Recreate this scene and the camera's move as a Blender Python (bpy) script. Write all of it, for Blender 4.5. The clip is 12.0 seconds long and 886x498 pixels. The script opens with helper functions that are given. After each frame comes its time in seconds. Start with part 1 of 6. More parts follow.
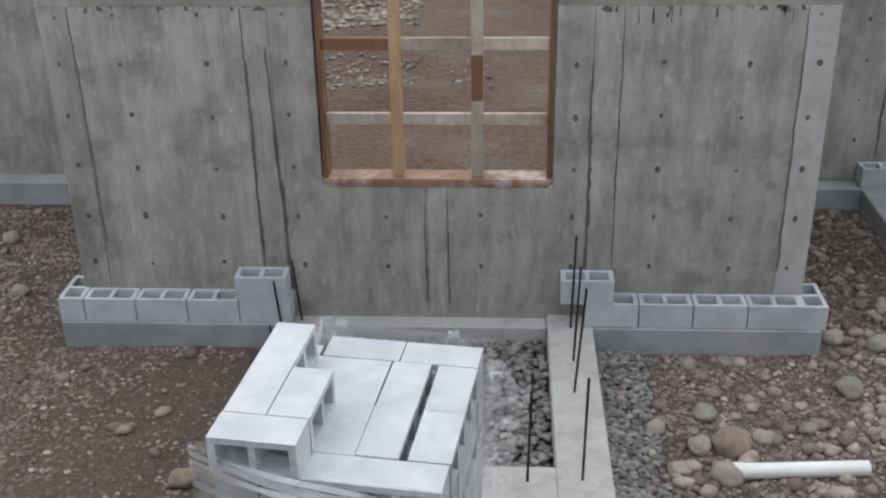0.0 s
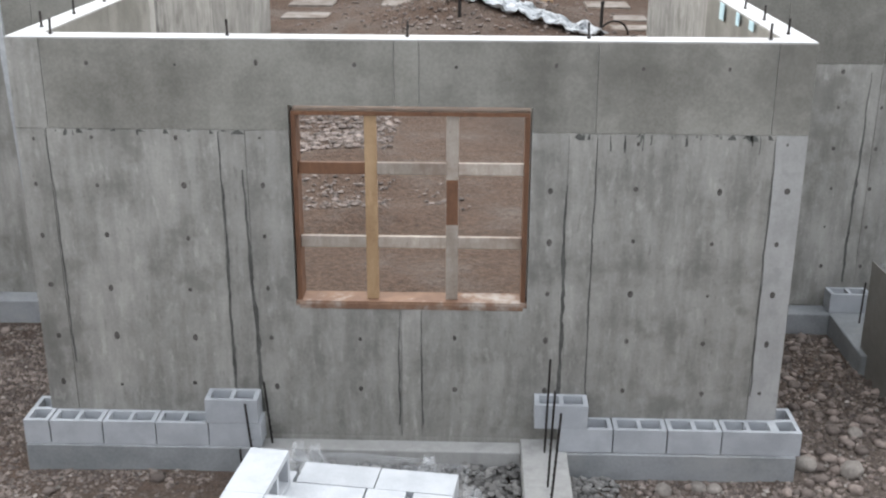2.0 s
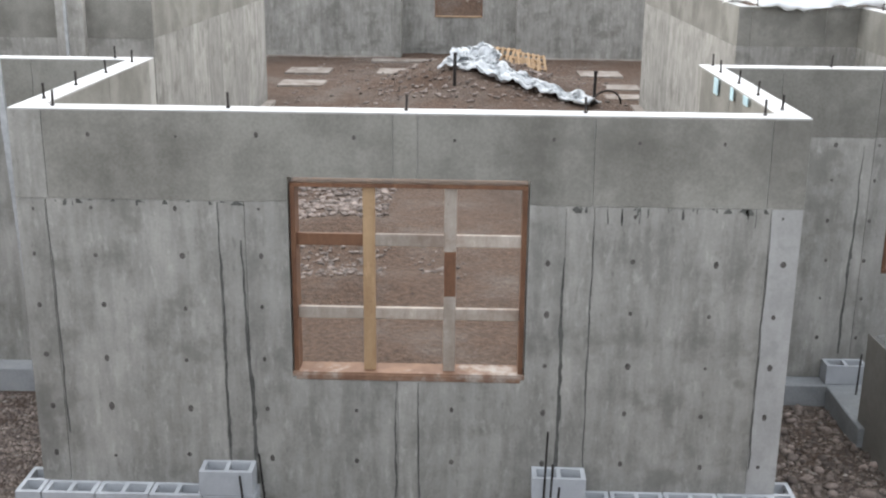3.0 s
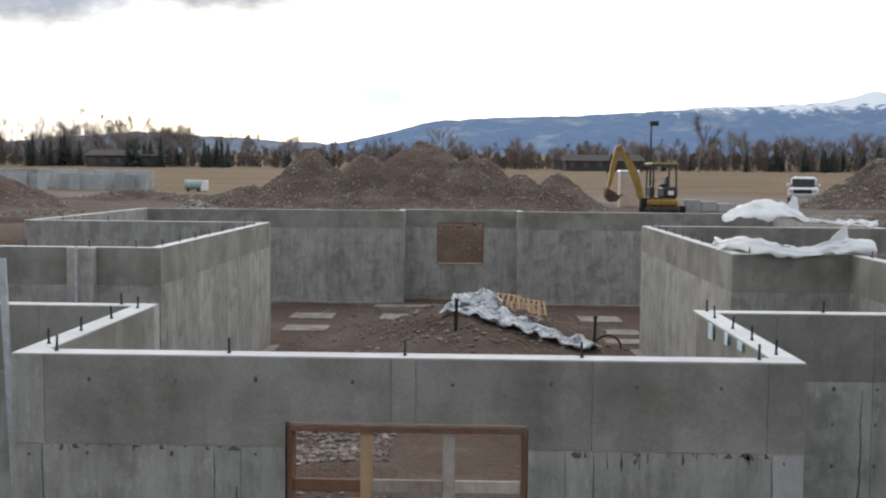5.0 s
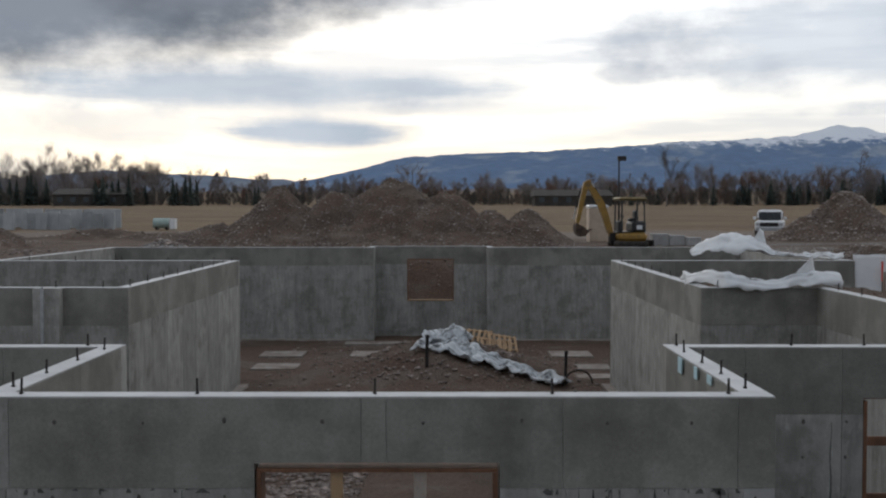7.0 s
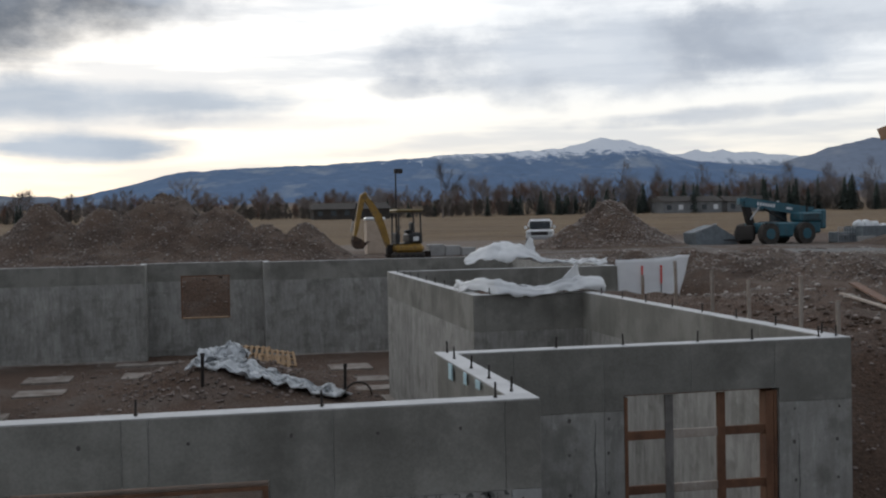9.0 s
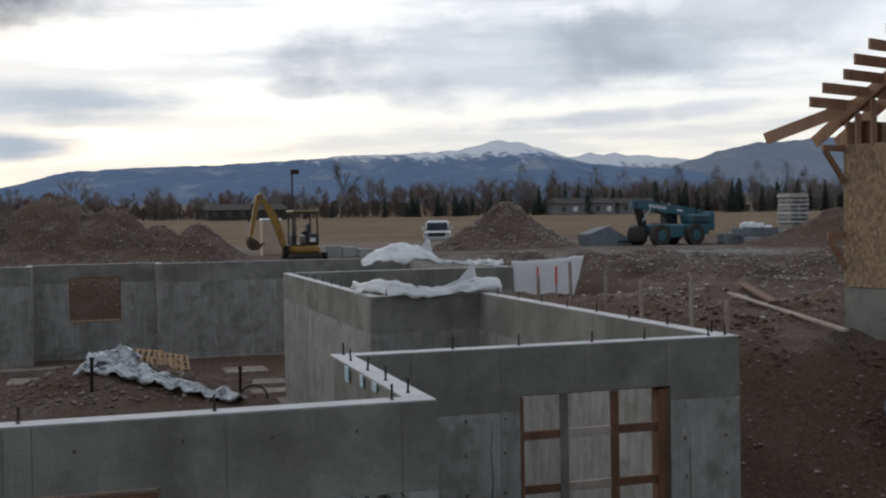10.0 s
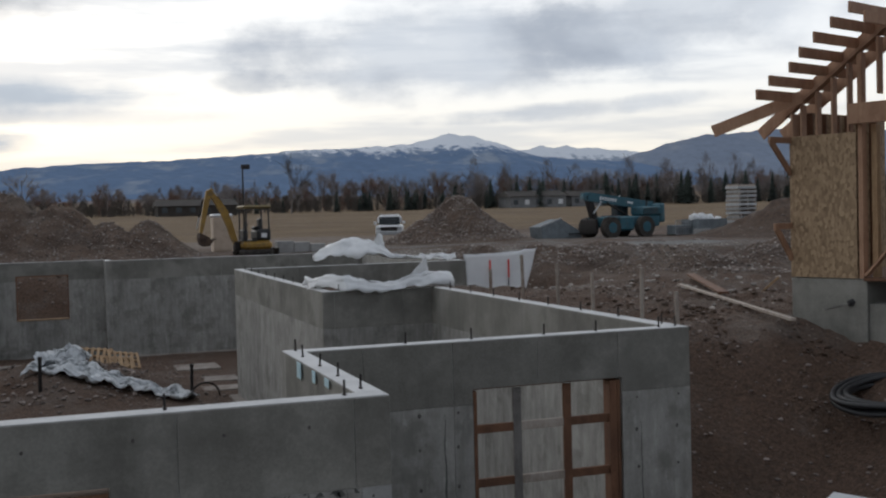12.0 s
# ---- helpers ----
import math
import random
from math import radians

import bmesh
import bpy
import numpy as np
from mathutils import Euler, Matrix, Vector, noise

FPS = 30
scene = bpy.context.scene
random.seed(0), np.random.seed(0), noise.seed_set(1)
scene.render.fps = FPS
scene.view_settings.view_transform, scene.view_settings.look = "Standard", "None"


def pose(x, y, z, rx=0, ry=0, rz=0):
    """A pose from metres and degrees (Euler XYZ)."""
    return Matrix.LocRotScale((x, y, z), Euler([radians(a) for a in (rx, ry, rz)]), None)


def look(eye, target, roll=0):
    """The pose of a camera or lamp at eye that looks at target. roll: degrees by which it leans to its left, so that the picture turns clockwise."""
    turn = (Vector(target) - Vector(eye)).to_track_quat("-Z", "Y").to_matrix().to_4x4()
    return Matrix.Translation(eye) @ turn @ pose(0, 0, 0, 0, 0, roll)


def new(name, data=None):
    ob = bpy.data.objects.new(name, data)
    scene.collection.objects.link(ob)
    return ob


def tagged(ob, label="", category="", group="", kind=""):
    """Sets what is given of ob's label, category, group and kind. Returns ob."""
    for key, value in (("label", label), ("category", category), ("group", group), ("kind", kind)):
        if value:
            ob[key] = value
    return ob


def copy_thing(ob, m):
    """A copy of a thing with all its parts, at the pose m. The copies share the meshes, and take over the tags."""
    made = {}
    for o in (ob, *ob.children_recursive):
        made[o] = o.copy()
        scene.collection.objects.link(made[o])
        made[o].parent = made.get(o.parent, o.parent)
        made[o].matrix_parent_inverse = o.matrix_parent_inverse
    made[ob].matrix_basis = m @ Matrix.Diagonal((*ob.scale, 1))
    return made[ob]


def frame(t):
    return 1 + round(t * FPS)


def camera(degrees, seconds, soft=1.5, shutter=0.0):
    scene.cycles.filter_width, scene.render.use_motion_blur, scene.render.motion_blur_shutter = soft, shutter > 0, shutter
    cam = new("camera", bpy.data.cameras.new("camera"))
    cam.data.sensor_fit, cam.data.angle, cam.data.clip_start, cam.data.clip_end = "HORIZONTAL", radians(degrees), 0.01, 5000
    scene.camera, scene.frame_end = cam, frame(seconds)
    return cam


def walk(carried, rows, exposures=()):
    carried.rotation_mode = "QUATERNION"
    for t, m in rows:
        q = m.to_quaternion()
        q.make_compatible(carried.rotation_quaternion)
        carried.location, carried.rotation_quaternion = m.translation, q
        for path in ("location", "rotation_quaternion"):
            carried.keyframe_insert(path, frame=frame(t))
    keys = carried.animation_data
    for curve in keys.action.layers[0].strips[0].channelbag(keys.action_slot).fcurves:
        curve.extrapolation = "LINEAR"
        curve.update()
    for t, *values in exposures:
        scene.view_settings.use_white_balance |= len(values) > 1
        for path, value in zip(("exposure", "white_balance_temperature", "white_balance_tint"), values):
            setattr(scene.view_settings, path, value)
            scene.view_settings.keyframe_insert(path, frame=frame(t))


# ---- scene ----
cam = camera(43.7, 12.0, soft=2.2)
PATH = [
    (0, (0.298, -7.588, 4.255), (0.189, -5.793, 3.38), -1.0),
    (0.5, (0.308, -7.6, 4.221), (0.221, -5.781, 3.393), -1.3),
    (1, (0.305, -7.611, 4.235), (0.227, -5.774, 3.447), -0.6),
    (1.5, (0.285, -7.621, 4.246), (0.218, -5.762, 3.511), -0.7),
    (2, (0.258, -7.591, 4.293), (0.203, -5.71, 3.614), 0.2),
    (2.5, (0.238, -7.612, 4.3), (0.192, -5.71, 3.684), 0.6),
    (2.7, (0.217, -7.585, 4.352), (0.175, -5.678, 3.75), 0.6),
    (4.3, (0.277, -7.657, 4.299), (0.217, -5.678, 4.015), 0.5),
    (4.5, (0.261, -7.655, 4.356), (0.202, -5.67, 4.117), 0.5),
    (5, (0.259, -7.673, 4.362), (0.204, -5.678, 4.227), 0.5),
    (5.5, (0.267, -7.673, 4.364), (0.222, -5.675, 4.296), 0.5),
    (6, (0.265, -7.679, 4.365), (0.221, -5.68, 4.302), 0.8),
    (6.5, (0.266, -7.676, 4.367), (0.225, -5.677, 4.296), 0.9),
    (6.7, (0.264, -7.673, 4.373), (0.229, -5.675, 4.302), 0.5),
    (8.5, (0.358, -7.619, 4.349), (0.662, -5.643, 4.298), -0.6),
    (9, (0.375, -7.592, 4.345), (0.768, -5.631, 4.296), -1.1),
    (9.5, (0.381, -7.572, 4.348), (0.871, -5.634, 4.299), -1.3),
    (10, (0.395, -7.541, 4.341), (0.968, -5.625, 4.291), -1.0),
    (10.5, (0.396, -7.518, 4.33), (0.986, -5.609, 4.272), -0.9),
    (11, (0.406, -7.515, 4.335), (1.01, -5.61, 4.264), -1.5),
    (11.5, (0.417, -7.524, 4.34), (1.049, -5.628, 4.272), -1.7),
    (12, (0.407, -7.539, 4.347), (1.061, -5.65, 4.284), -1.5),
]

EXPOSURES = [(0.0, 1.35, 6420, 10), (1.0, 1.5, 6420, 10), (2.0, 1.7, 6420, 10), (2.5, 1.75, 6420, 10), (4.3, 1.5, 6380, 10), (4.6, 1.2, 6350, 10), (5.0, 0.7, 6300, 10), (5.5, 0.0, 6150, 10), (6.5, -0.2, 6150, 10), (8.5, -0.28, 6100, 10), (12.0, -0.3, 6130, 10)]
walk(cam, [(t, look(eye, target, roll)) for t, eye, target, roll in PATH], EXPOSURES)

TOP = 3.075     # top of all the foundation walls
GRADE = 2.5     # level of the land round the dig
THICK = 0.2     # wall thickness


# ---- world: broken cloud over a low hidden sun ahead ----
def node(tree, kind, **inputs):
    n = tree.nodes.new(kind)
    for key, value in inputs.items():
        sock = n.inputs[int(key[1:])] if key[0] == "i" and key[1:].isdigit() else n.inputs[key]
        if isinstance(value, bpy.types.NodeSocket):
            tree.links.new(value, sock)
        else:
            sock.default_value = value
    return n


def calc(tree, op, a, b=0.0, c=0.0):
    n = tree.nodes.new("ShaderNodeMath")
    n.operation = op
    for i, v in enumerate((a, b, c)):
        if isinstance(v, bpy.types.NodeSocket):
            tree.links.new(v, n.inputs[i])
        else:
            n.inputs[i].default_value = v
    return n.outputs[0]


def blend(tree, fac, a, b, mode="MIX"):
    n = tree.nodes.new("ShaderNodeMix")
    n.data_type, n.blend_type = "RGBA", mode
    for sock, v in ((n.inputs[0], fac), (n.inputs[6], a), (n.inputs[7], b)):
        if isinstance(v, bpy.types.NodeSocket):
            tree.links.new(v, sock)
        else:
            sock.default_value = v if not isinstance(v, tuple) or len(v) == 4 else (*v, 1)
    return n.outputs[2]


def ramp(tree, value, lo, hi):
    n = tree.nodes.new("ShaderNodeMapRange")
    n.interpolation_type = "SMOOTHSTEP"
    tree.links.new(value, n.inputs[0])
    n.inputs[1].default_value, n.inputs[2].default_value = lo, hi
    return n.outputs[0]


SUN_AZ, SUN_EL = -8.0, 13.0     # degrees to the right of +y, and up
world = bpy.data.worlds.new("overcast_sky")
scene.world = world
world.use_nodes = True
wt = world.node_tree
wt.nodes.clear()
direction = wt.nodes.new("ShaderNodeTexCoord").outputs["Generated"]
sky = wt.nodes.new("ShaderNodeTexSky")
sky.sky_type, sky.sun_disc = "NISHITA", False
sky.sun_elevation, sky.sun_rotation = radians(SUN_EL), radians(SUN_AZ)
xyz = node(wt, "ShaderNodeSeparateXYZ", i0=direction)
az = calc(wt, "MULTIPLY", calc(wt, "ARCTAN2", xyz.outputs[0], xyz.outputs[1]), 57.2958)
el = calc(wt, "MULTIPLY", calc(wt, "ARCSINE", xyz.outputs[2]), 57.2958)
flat = node(wt, "ShaderNodeCombineXYZ", i0=calc(wt, "MULTIPLY", az, 0.16), i1=calc(wt, "MULTIPLY", el, 0.26), i2=0.0).outputs[0]
rough_noise = node(wt, "ShaderNodeTexNoise", Vector=flat, Scale=1.6, Detail=7.0, Roughness=0.58).outputs[0]
soft_noise = node(wt, "ShaderNodeTexNoise", Vector=flat, Scale=0.7, Detail=5.0, Roughness=0.5).outputs[0]
streaks = node(wt, "ShaderNodeTexNoise", Vector=node(wt, "ShaderNodeCombineXYZ", i0=calc(wt, "MULTIPLY", az, 0.07), i1=calc(wt, "MULTIPLY", el, 0.6), i2=3.0).outputs[0], Scale=1.0, Detail=5.0, Roughness=0.55).outputs[0]
wobble = calc(wt, "MULTIPLY", calc(wt, "SUBTRACT", rough_noise, 0.5), 3.4)

# bright veil, warmer and yellower towards the horizon, brightest round the hidden sun
low = ramp(wt, el, 9.0, 0.5)
veil = blend(wt, low, (1.16, 1.14, 1.10), (1.18, 1.06, 0.88))
ahead = ramp(wt, calc(wt, "ABSOLUTE", calc(wt, "SUBTRACT", az, SUN_AZ)), 150.0, 60.0)
veil = blend(wt, ahead, (0.42, 0.44, 0.47), veil)
veil = blend(wt, 0.012, veil, sky.outputs[0])
# thin streaks, then the clouds: azimuth, elevation, half width, half height, tilt, darkness, blueness
veil = blend(wt, calc(wt, "MULTIPLY", ramp(wt, streaks, 0.45, 0.64), 0.45), veil, (0.60, 0.65, 0.72))
CLOUDS = [(-17.5, 10.7, 16, 3.8, 0.10, 0.97, 2), (-8.0, 6.2, 12, 1.4, 0.0, 0.8, 1), (-6.8, 4.05, 5.0, 0.95, -0.03, 0.9, 1),
          (-17, 4.2, 5.5, 0.9, 0.0, 0.45, 0), (20, 8.3, 10.5, 2.2, 0.0, 0.64, 0), (31, 9.4, 8.5, 2.0, 0.05, 0.64, 0),
          (26, 5.2, 7, 0.45, 0.05, 0.6, 0), (9.5, 6.9, 2.0, 0.5, 0.0, 0.5, 0), (-2, 11.8, 4, 0.7, 0.0, 0.6, 0), (2, 5.2, 6, 0.35, 0.0, 0.3, 0)]
for a0, e0, wa, we, tilt, dark, blue in CLOUDS:
    da = calc(wt, "SUBTRACT", az, a0)
    de = calc(wt, "SUBTRACT", calc(wt, "SUBTRACT", el, e0), calc(wt, "MULTIPLY", da, tilt))
    u = calc(wt, "POWER", calc(wt, "ABSOLUTE", calc(wt, "DIVIDE", da, wa)), 2.0)
    v = calc(wt, "POWER", calc(wt, "ABSOLUTE", calc(wt, "DIVIDE", de, we)), 2.0)
    r = calc(wt, "ADD", calc(wt, "ADD", u, v), wobble if blue == 0 else calc(wt, "MULTIPLY", wobble, 0.55) if blue == 2 else calc(wt, "ADD", calc(wt, "MULTIPLY", wobble, 0.35), calc(wt, "MULTIPLY", calc(wt, "SUBTRACT", streaks, 0.5), 3.2)))
    mask = calc(wt, "MULTIPLY", ramp(wt, r, 1.75, 0.1) if blue != 1 else ramp(wt, r, 1.45, 0.1), dark)
    tone = blend(wt, ramp(wt, soft_noise, 0.35, 0.65), (0.125, 0.145, 0.175), (0.27, 0.30, 0.345)) if blue == 2 else blend(wt, ramp(wt, soft_noise, 0.38, 0.62), (0.45, 0.495, 0.565), (0.70, 0.745, 0.80)) if not blue else blend(wt, ramp(wt, soft_noise, 0.3, 0.7), (0.38, 0.475, 0.59), (0.58, 0.66, 0.75))
    veil = blend(wt, mask, veil, tone)
# more cloud overhead and behind
upper = calc(wt, "MULTIPLY", ramp(wt, el, 13.0, 24.0), ramp(wt, soft_noise, 0.3, 0.6))
veil = blend(wt, calc(wt, "MULTIPLY", upper, 0.7), veil, (0.5, 0.53, 0.58))
gain = node(wt, "ShaderNodeVectorMath", i0=veil)
gain.operation = "SCALE"
gain.inputs["Scale"].default_value = 10.0
back = node(wt, "ShaderNodeBackground", Color=gain.outputs[0], Strength=0.1)
wt.links.new(back.outputs[0], node(wt, "ShaderNodeOutputWorld").inputs[0])

sun = new("sun", bpy.data.lights.new("sun", "SUN"))
sun.data.energy, sun.data.angle, sun.data.color = 0.3, radians(30), (1.0, 0.9, 0.76)
sun.matrix_world = look((0, 0, 60), (-60 * math.sin(radians(SUN_AZ)) / math.tan(radians(SUN_EL)), -60 * math.cos(radians(SUN_AZ)) / math.tan(radians(SUN_EL)), 0))


# ---- materials ----
def material(name, dark, light, scale=3.0, rough=0.85, grain=40.0, bump=0.3, bump_size=0.01, spread=0.25, streak=0.0, metal=0.0, local=False, tint=None, tint_scale=0.5, islands=0.0, tint_amount=0.5, gloss_var=0.1):
    """Two tones at a large and a small scale, with fine relief; spread varies the tone from object to object."""
    m = bpy.data.materials.new(name)
    m.use_nodes = True
    t = m.node_tree
    bsdf = t.nodes["Principled BSDF"]
    where = t.nodes.new("ShaderNodeTexCoord").outputs["Object"] if local else t.nodes.new("ShaderNodeNewGeometry").outputs["Position"]
    big = node(t, "ShaderNodeTexNoise", Vector=where, Scale=scale, Detail=6.0, Roughness=0.6).outputs[0]
    fine = node(t, "ShaderNodeTexNoise", Vector=where, Scale=grain, Detail=5.0, Roughness=0.65).outputs[0]
    fac = calc(t, "ADD", calc(t, "MULTIPLY", ramp(t, big, 0.36, 0.64), 0.6), calc(t, "MULTIPLY", ramp(t, fine, 0.25, 0.75), 0.4))
    if streak:
        stretched = node(t, "ShaderNodeMapping", Vector=where, Scale=(4.5, 4.5, 0.7)).outputs[0]
        lines = node(t, "ShaderNodeTexNoise", Vector=stretched, Scale=1.6, Detail=6.0, Roughness=0.65).outputs[0]
        fac = calc(t, "ADD", calc(t, "MULTIPLY", fac, 1 - streak), calc(t, "MULTIPLY", ramp(t, lines, 0.34, 0.66), streak))
    colour = blend(t, fac, dark, light)
    if streak > 0.3:        # pale laitance left by the forms, in short upright flecks
        flecks = node(t, "ShaderNodeTexNoise", Vector=node(t, "ShaderNodeMapping", Vector=where, Scale=(11.0, 11.0, 3.6)).outputs[0], Scale=1.4, Detail=5.0, Roughness=0.7).outputs[0]
        colour = blend(t, calc(t, "MULTIPLY", ramp(t, flecks, 0.52, 0.72), 0.45), colour, tuple(min(0.6, 1.3 * c) for c in light))
        colour = blend(t, calc(t, "MULTIPLY", ramp(t, flecks, 0.42, 0.28), 0.45), colour, tuple(0.6 * c for c in dark))
    if tint:
        patch = node(t, "ShaderNodeTexNoise", Vector=where, Scale=tint_scale, Detail=5.0, Roughness=0.65).outputs[0]
        colour = blend(t, calc(t, "MULTIPLY", ramp(t, patch, 0.5, 0.68), tint_amount), colour, tint)
    if spread:
        chance = t.nodes.new("ShaderNodeObjectInfo").outputs["Random"]
        level = calc(t, "ADD", calc(t, "MULTIPLY", chance, spread), 1 - spread / 2)
        if islands:
            isl = t.nodes.new("ShaderNodeNewGeometry").outputs["Random Per Island"]
            level = calc(t, "MULTIPLY", level, calc(t, "ADD", calc(t, "MULTIPLY", isl, islands), 1 - islands / 2))
        grey = node(t, "ShaderNodeCombineColor", Red=level, Green=level, Blue=level).outputs[0]
        colour = blend(t, 1.0, colour, grey, "MULTIPLY")
    t.links.new(colour, bsdf.inputs["Base Color"])
    t.links.new(calc(t, "ADD", rough - gloss_var / 2, calc(t, "MULTIPLY", fine, gloss_var)), bsdf.inputs["Roughness"])
    bsdf.inputs["Metallic"].default_value = metal
    if bump:
        bumped = node(t, "ShaderNodeBump", Strength=bump, Distance=bump_size, Height=calc(t, "ADD", fine, calc(t, "MULTIPLY", big, 0.5)))
        t.links.new(bumped.outputs[0], bsdf.inputs["Normal"])
    return m


CONCRETE = material("cast_concrete", (0.188, 0.181, 0.164), (0.392, 0.378, 0.350), 2.2, 0.85, 45, 0.25, 0.006, 0.28, 0.45, tint=(0.142, 0.137, 0.120), tint_scale=1.9, tint_amount=0.6)
CONCRETE_PALE = material("pale_concrete", (0.29, 0.285, 0.275), (0.42, 0.415, 0.40), 2.5, 0.85, 50, 0.3, 0.006, 0.1, 0.3, tint=(0.24, 0.24, 0.23), tint_scale=4)
# Wall tops: light from the sky is put into this paler tone.
CONCRETE_TOP = material("skylit_trowelled_concrete", (0.48, 0.48, 0.48), (0.62, 0.62, 0.62), 2.5, 0.8, 45, 0.2, 0.004, 0.08)
FOOTING = material("footing_concrete", (0.20, 0.21, 0.215), (0.33, 0.34, 0.35), 2.0, 0.85, 40, 0.3, 0.008, 0.1, tint=(0.36, 0.36, 0.35), tint_scale=1.5)
BLOCK = material("block_concrete", (0.35, 0.365, 0.385), (0.47, 0.488, 0.51), 4.0, 0.9, 110, 0.35, 0.004, 0.14)
STAIN = material("damp_stain", (0.045, 0.045, 0.04), (0.12, 0.12, 0.11), 9, 0.8, 40, 0.2, 0.004, 0.1)
HOLE = material("tie_hole", (0.05, 0.045, 0.04), (0.13, 0.12, 0.11), 20, 0.9, 60, 0.2, 0.003, 0.3)
LUMBER = material("pine_lumber", (0.27, 0.165, 0.085), (0.44, 0.30, 0.17), 3.0, 0.7, 60, 0.2, 0.003, 0.3, 0.45)
LUMBER_GREY = material("cement_stained_lumber", (0.24, 0.19, 0.15), (0.44, 0.39, 0.34), 4.0, 0.8, 50, 0.3, 0.003, 0.3, 0.4, tint=(0.15, 0.075, 0.04), tint_scale=1.6)
LUMBER_SPLASH = material("cement_splashed_plank", (0.13, 0.066, 0.04), (0.25, 0.145, 0.09), 4.0, 0.8, 50, 0.3, 0.003, 0.1, 0.3, tint=(0.42, 0.39, 0.35), tint_scale=2.2, tint_amount=0.8)
LUMBER_DIM = material("grey_weathered_lumber", (0.10, 0.092, 0.084), (0.20, 0.187, 0.172), 4.0, 0.8, 50, 0.3, 0.003, 0.2, 0.4)
# Brown lumber of the frames; inside the house its darkness stands for shade.
LUMBER_RED = material("wet_and_shaded_brown_lumber", (0.085, 0.038, 0.02), (0.19, 0.092, 0.048), 4.0, 0.75, 50, 0.3, 0.003, 0.25, 0.4)
STEEL = material("dark_rebar", (0.018, 0.017, 0.018), (0.05, 0.042, 0.038), 20, 0.6, 90, 0.4, 0.002, 0.2, metal=0.6)
GALV = material("galvanised_steel", (0.32, 0.33, 0.34), (0.5, 0.51, 0.52), 8, 0.5, 60, 0.1, 0.002, 0.2, metal=0.5)
STONE = material("river_stone", (0.108, 0.084, 0.072), (0.268, 0.220, 0.193), 5, 0.85, 60, 0.3, 0.004, 0.3, islands=0.95)
PALE_STONE = material("pale_dusty_stone", (0.20, 0.178, 0.158), (0.40, 0.36, 0.325), 5, 0.88, 60, 0.3, 0.004, 0.2, islands=0.8)
GRAVEL = material("crushed_gravel", (0.095, 0.09, 0.085), (0.215, 0.21, 0.20), 6, 0.9, 60, 0.3, 0.004, 0.3, islands=0.9)
DIRT_PILE = material("excavated_dirt", (0.044, 0.027, 0.018), (0.122, 0.080, 0.056), 0.6, 0.95, 9, 0.9, 0.06, 0.1, tint=(0.18, 0.145, 0.118), tint_scale=0.5, tint_amount=0.5)


CLOD = material("dark_earth", (0.036, 0.023, 0.016), (0.105, 0.066, 0.044), 5, 0.97, 45, 0.6, 0.01, 0.0, islands=0.5)


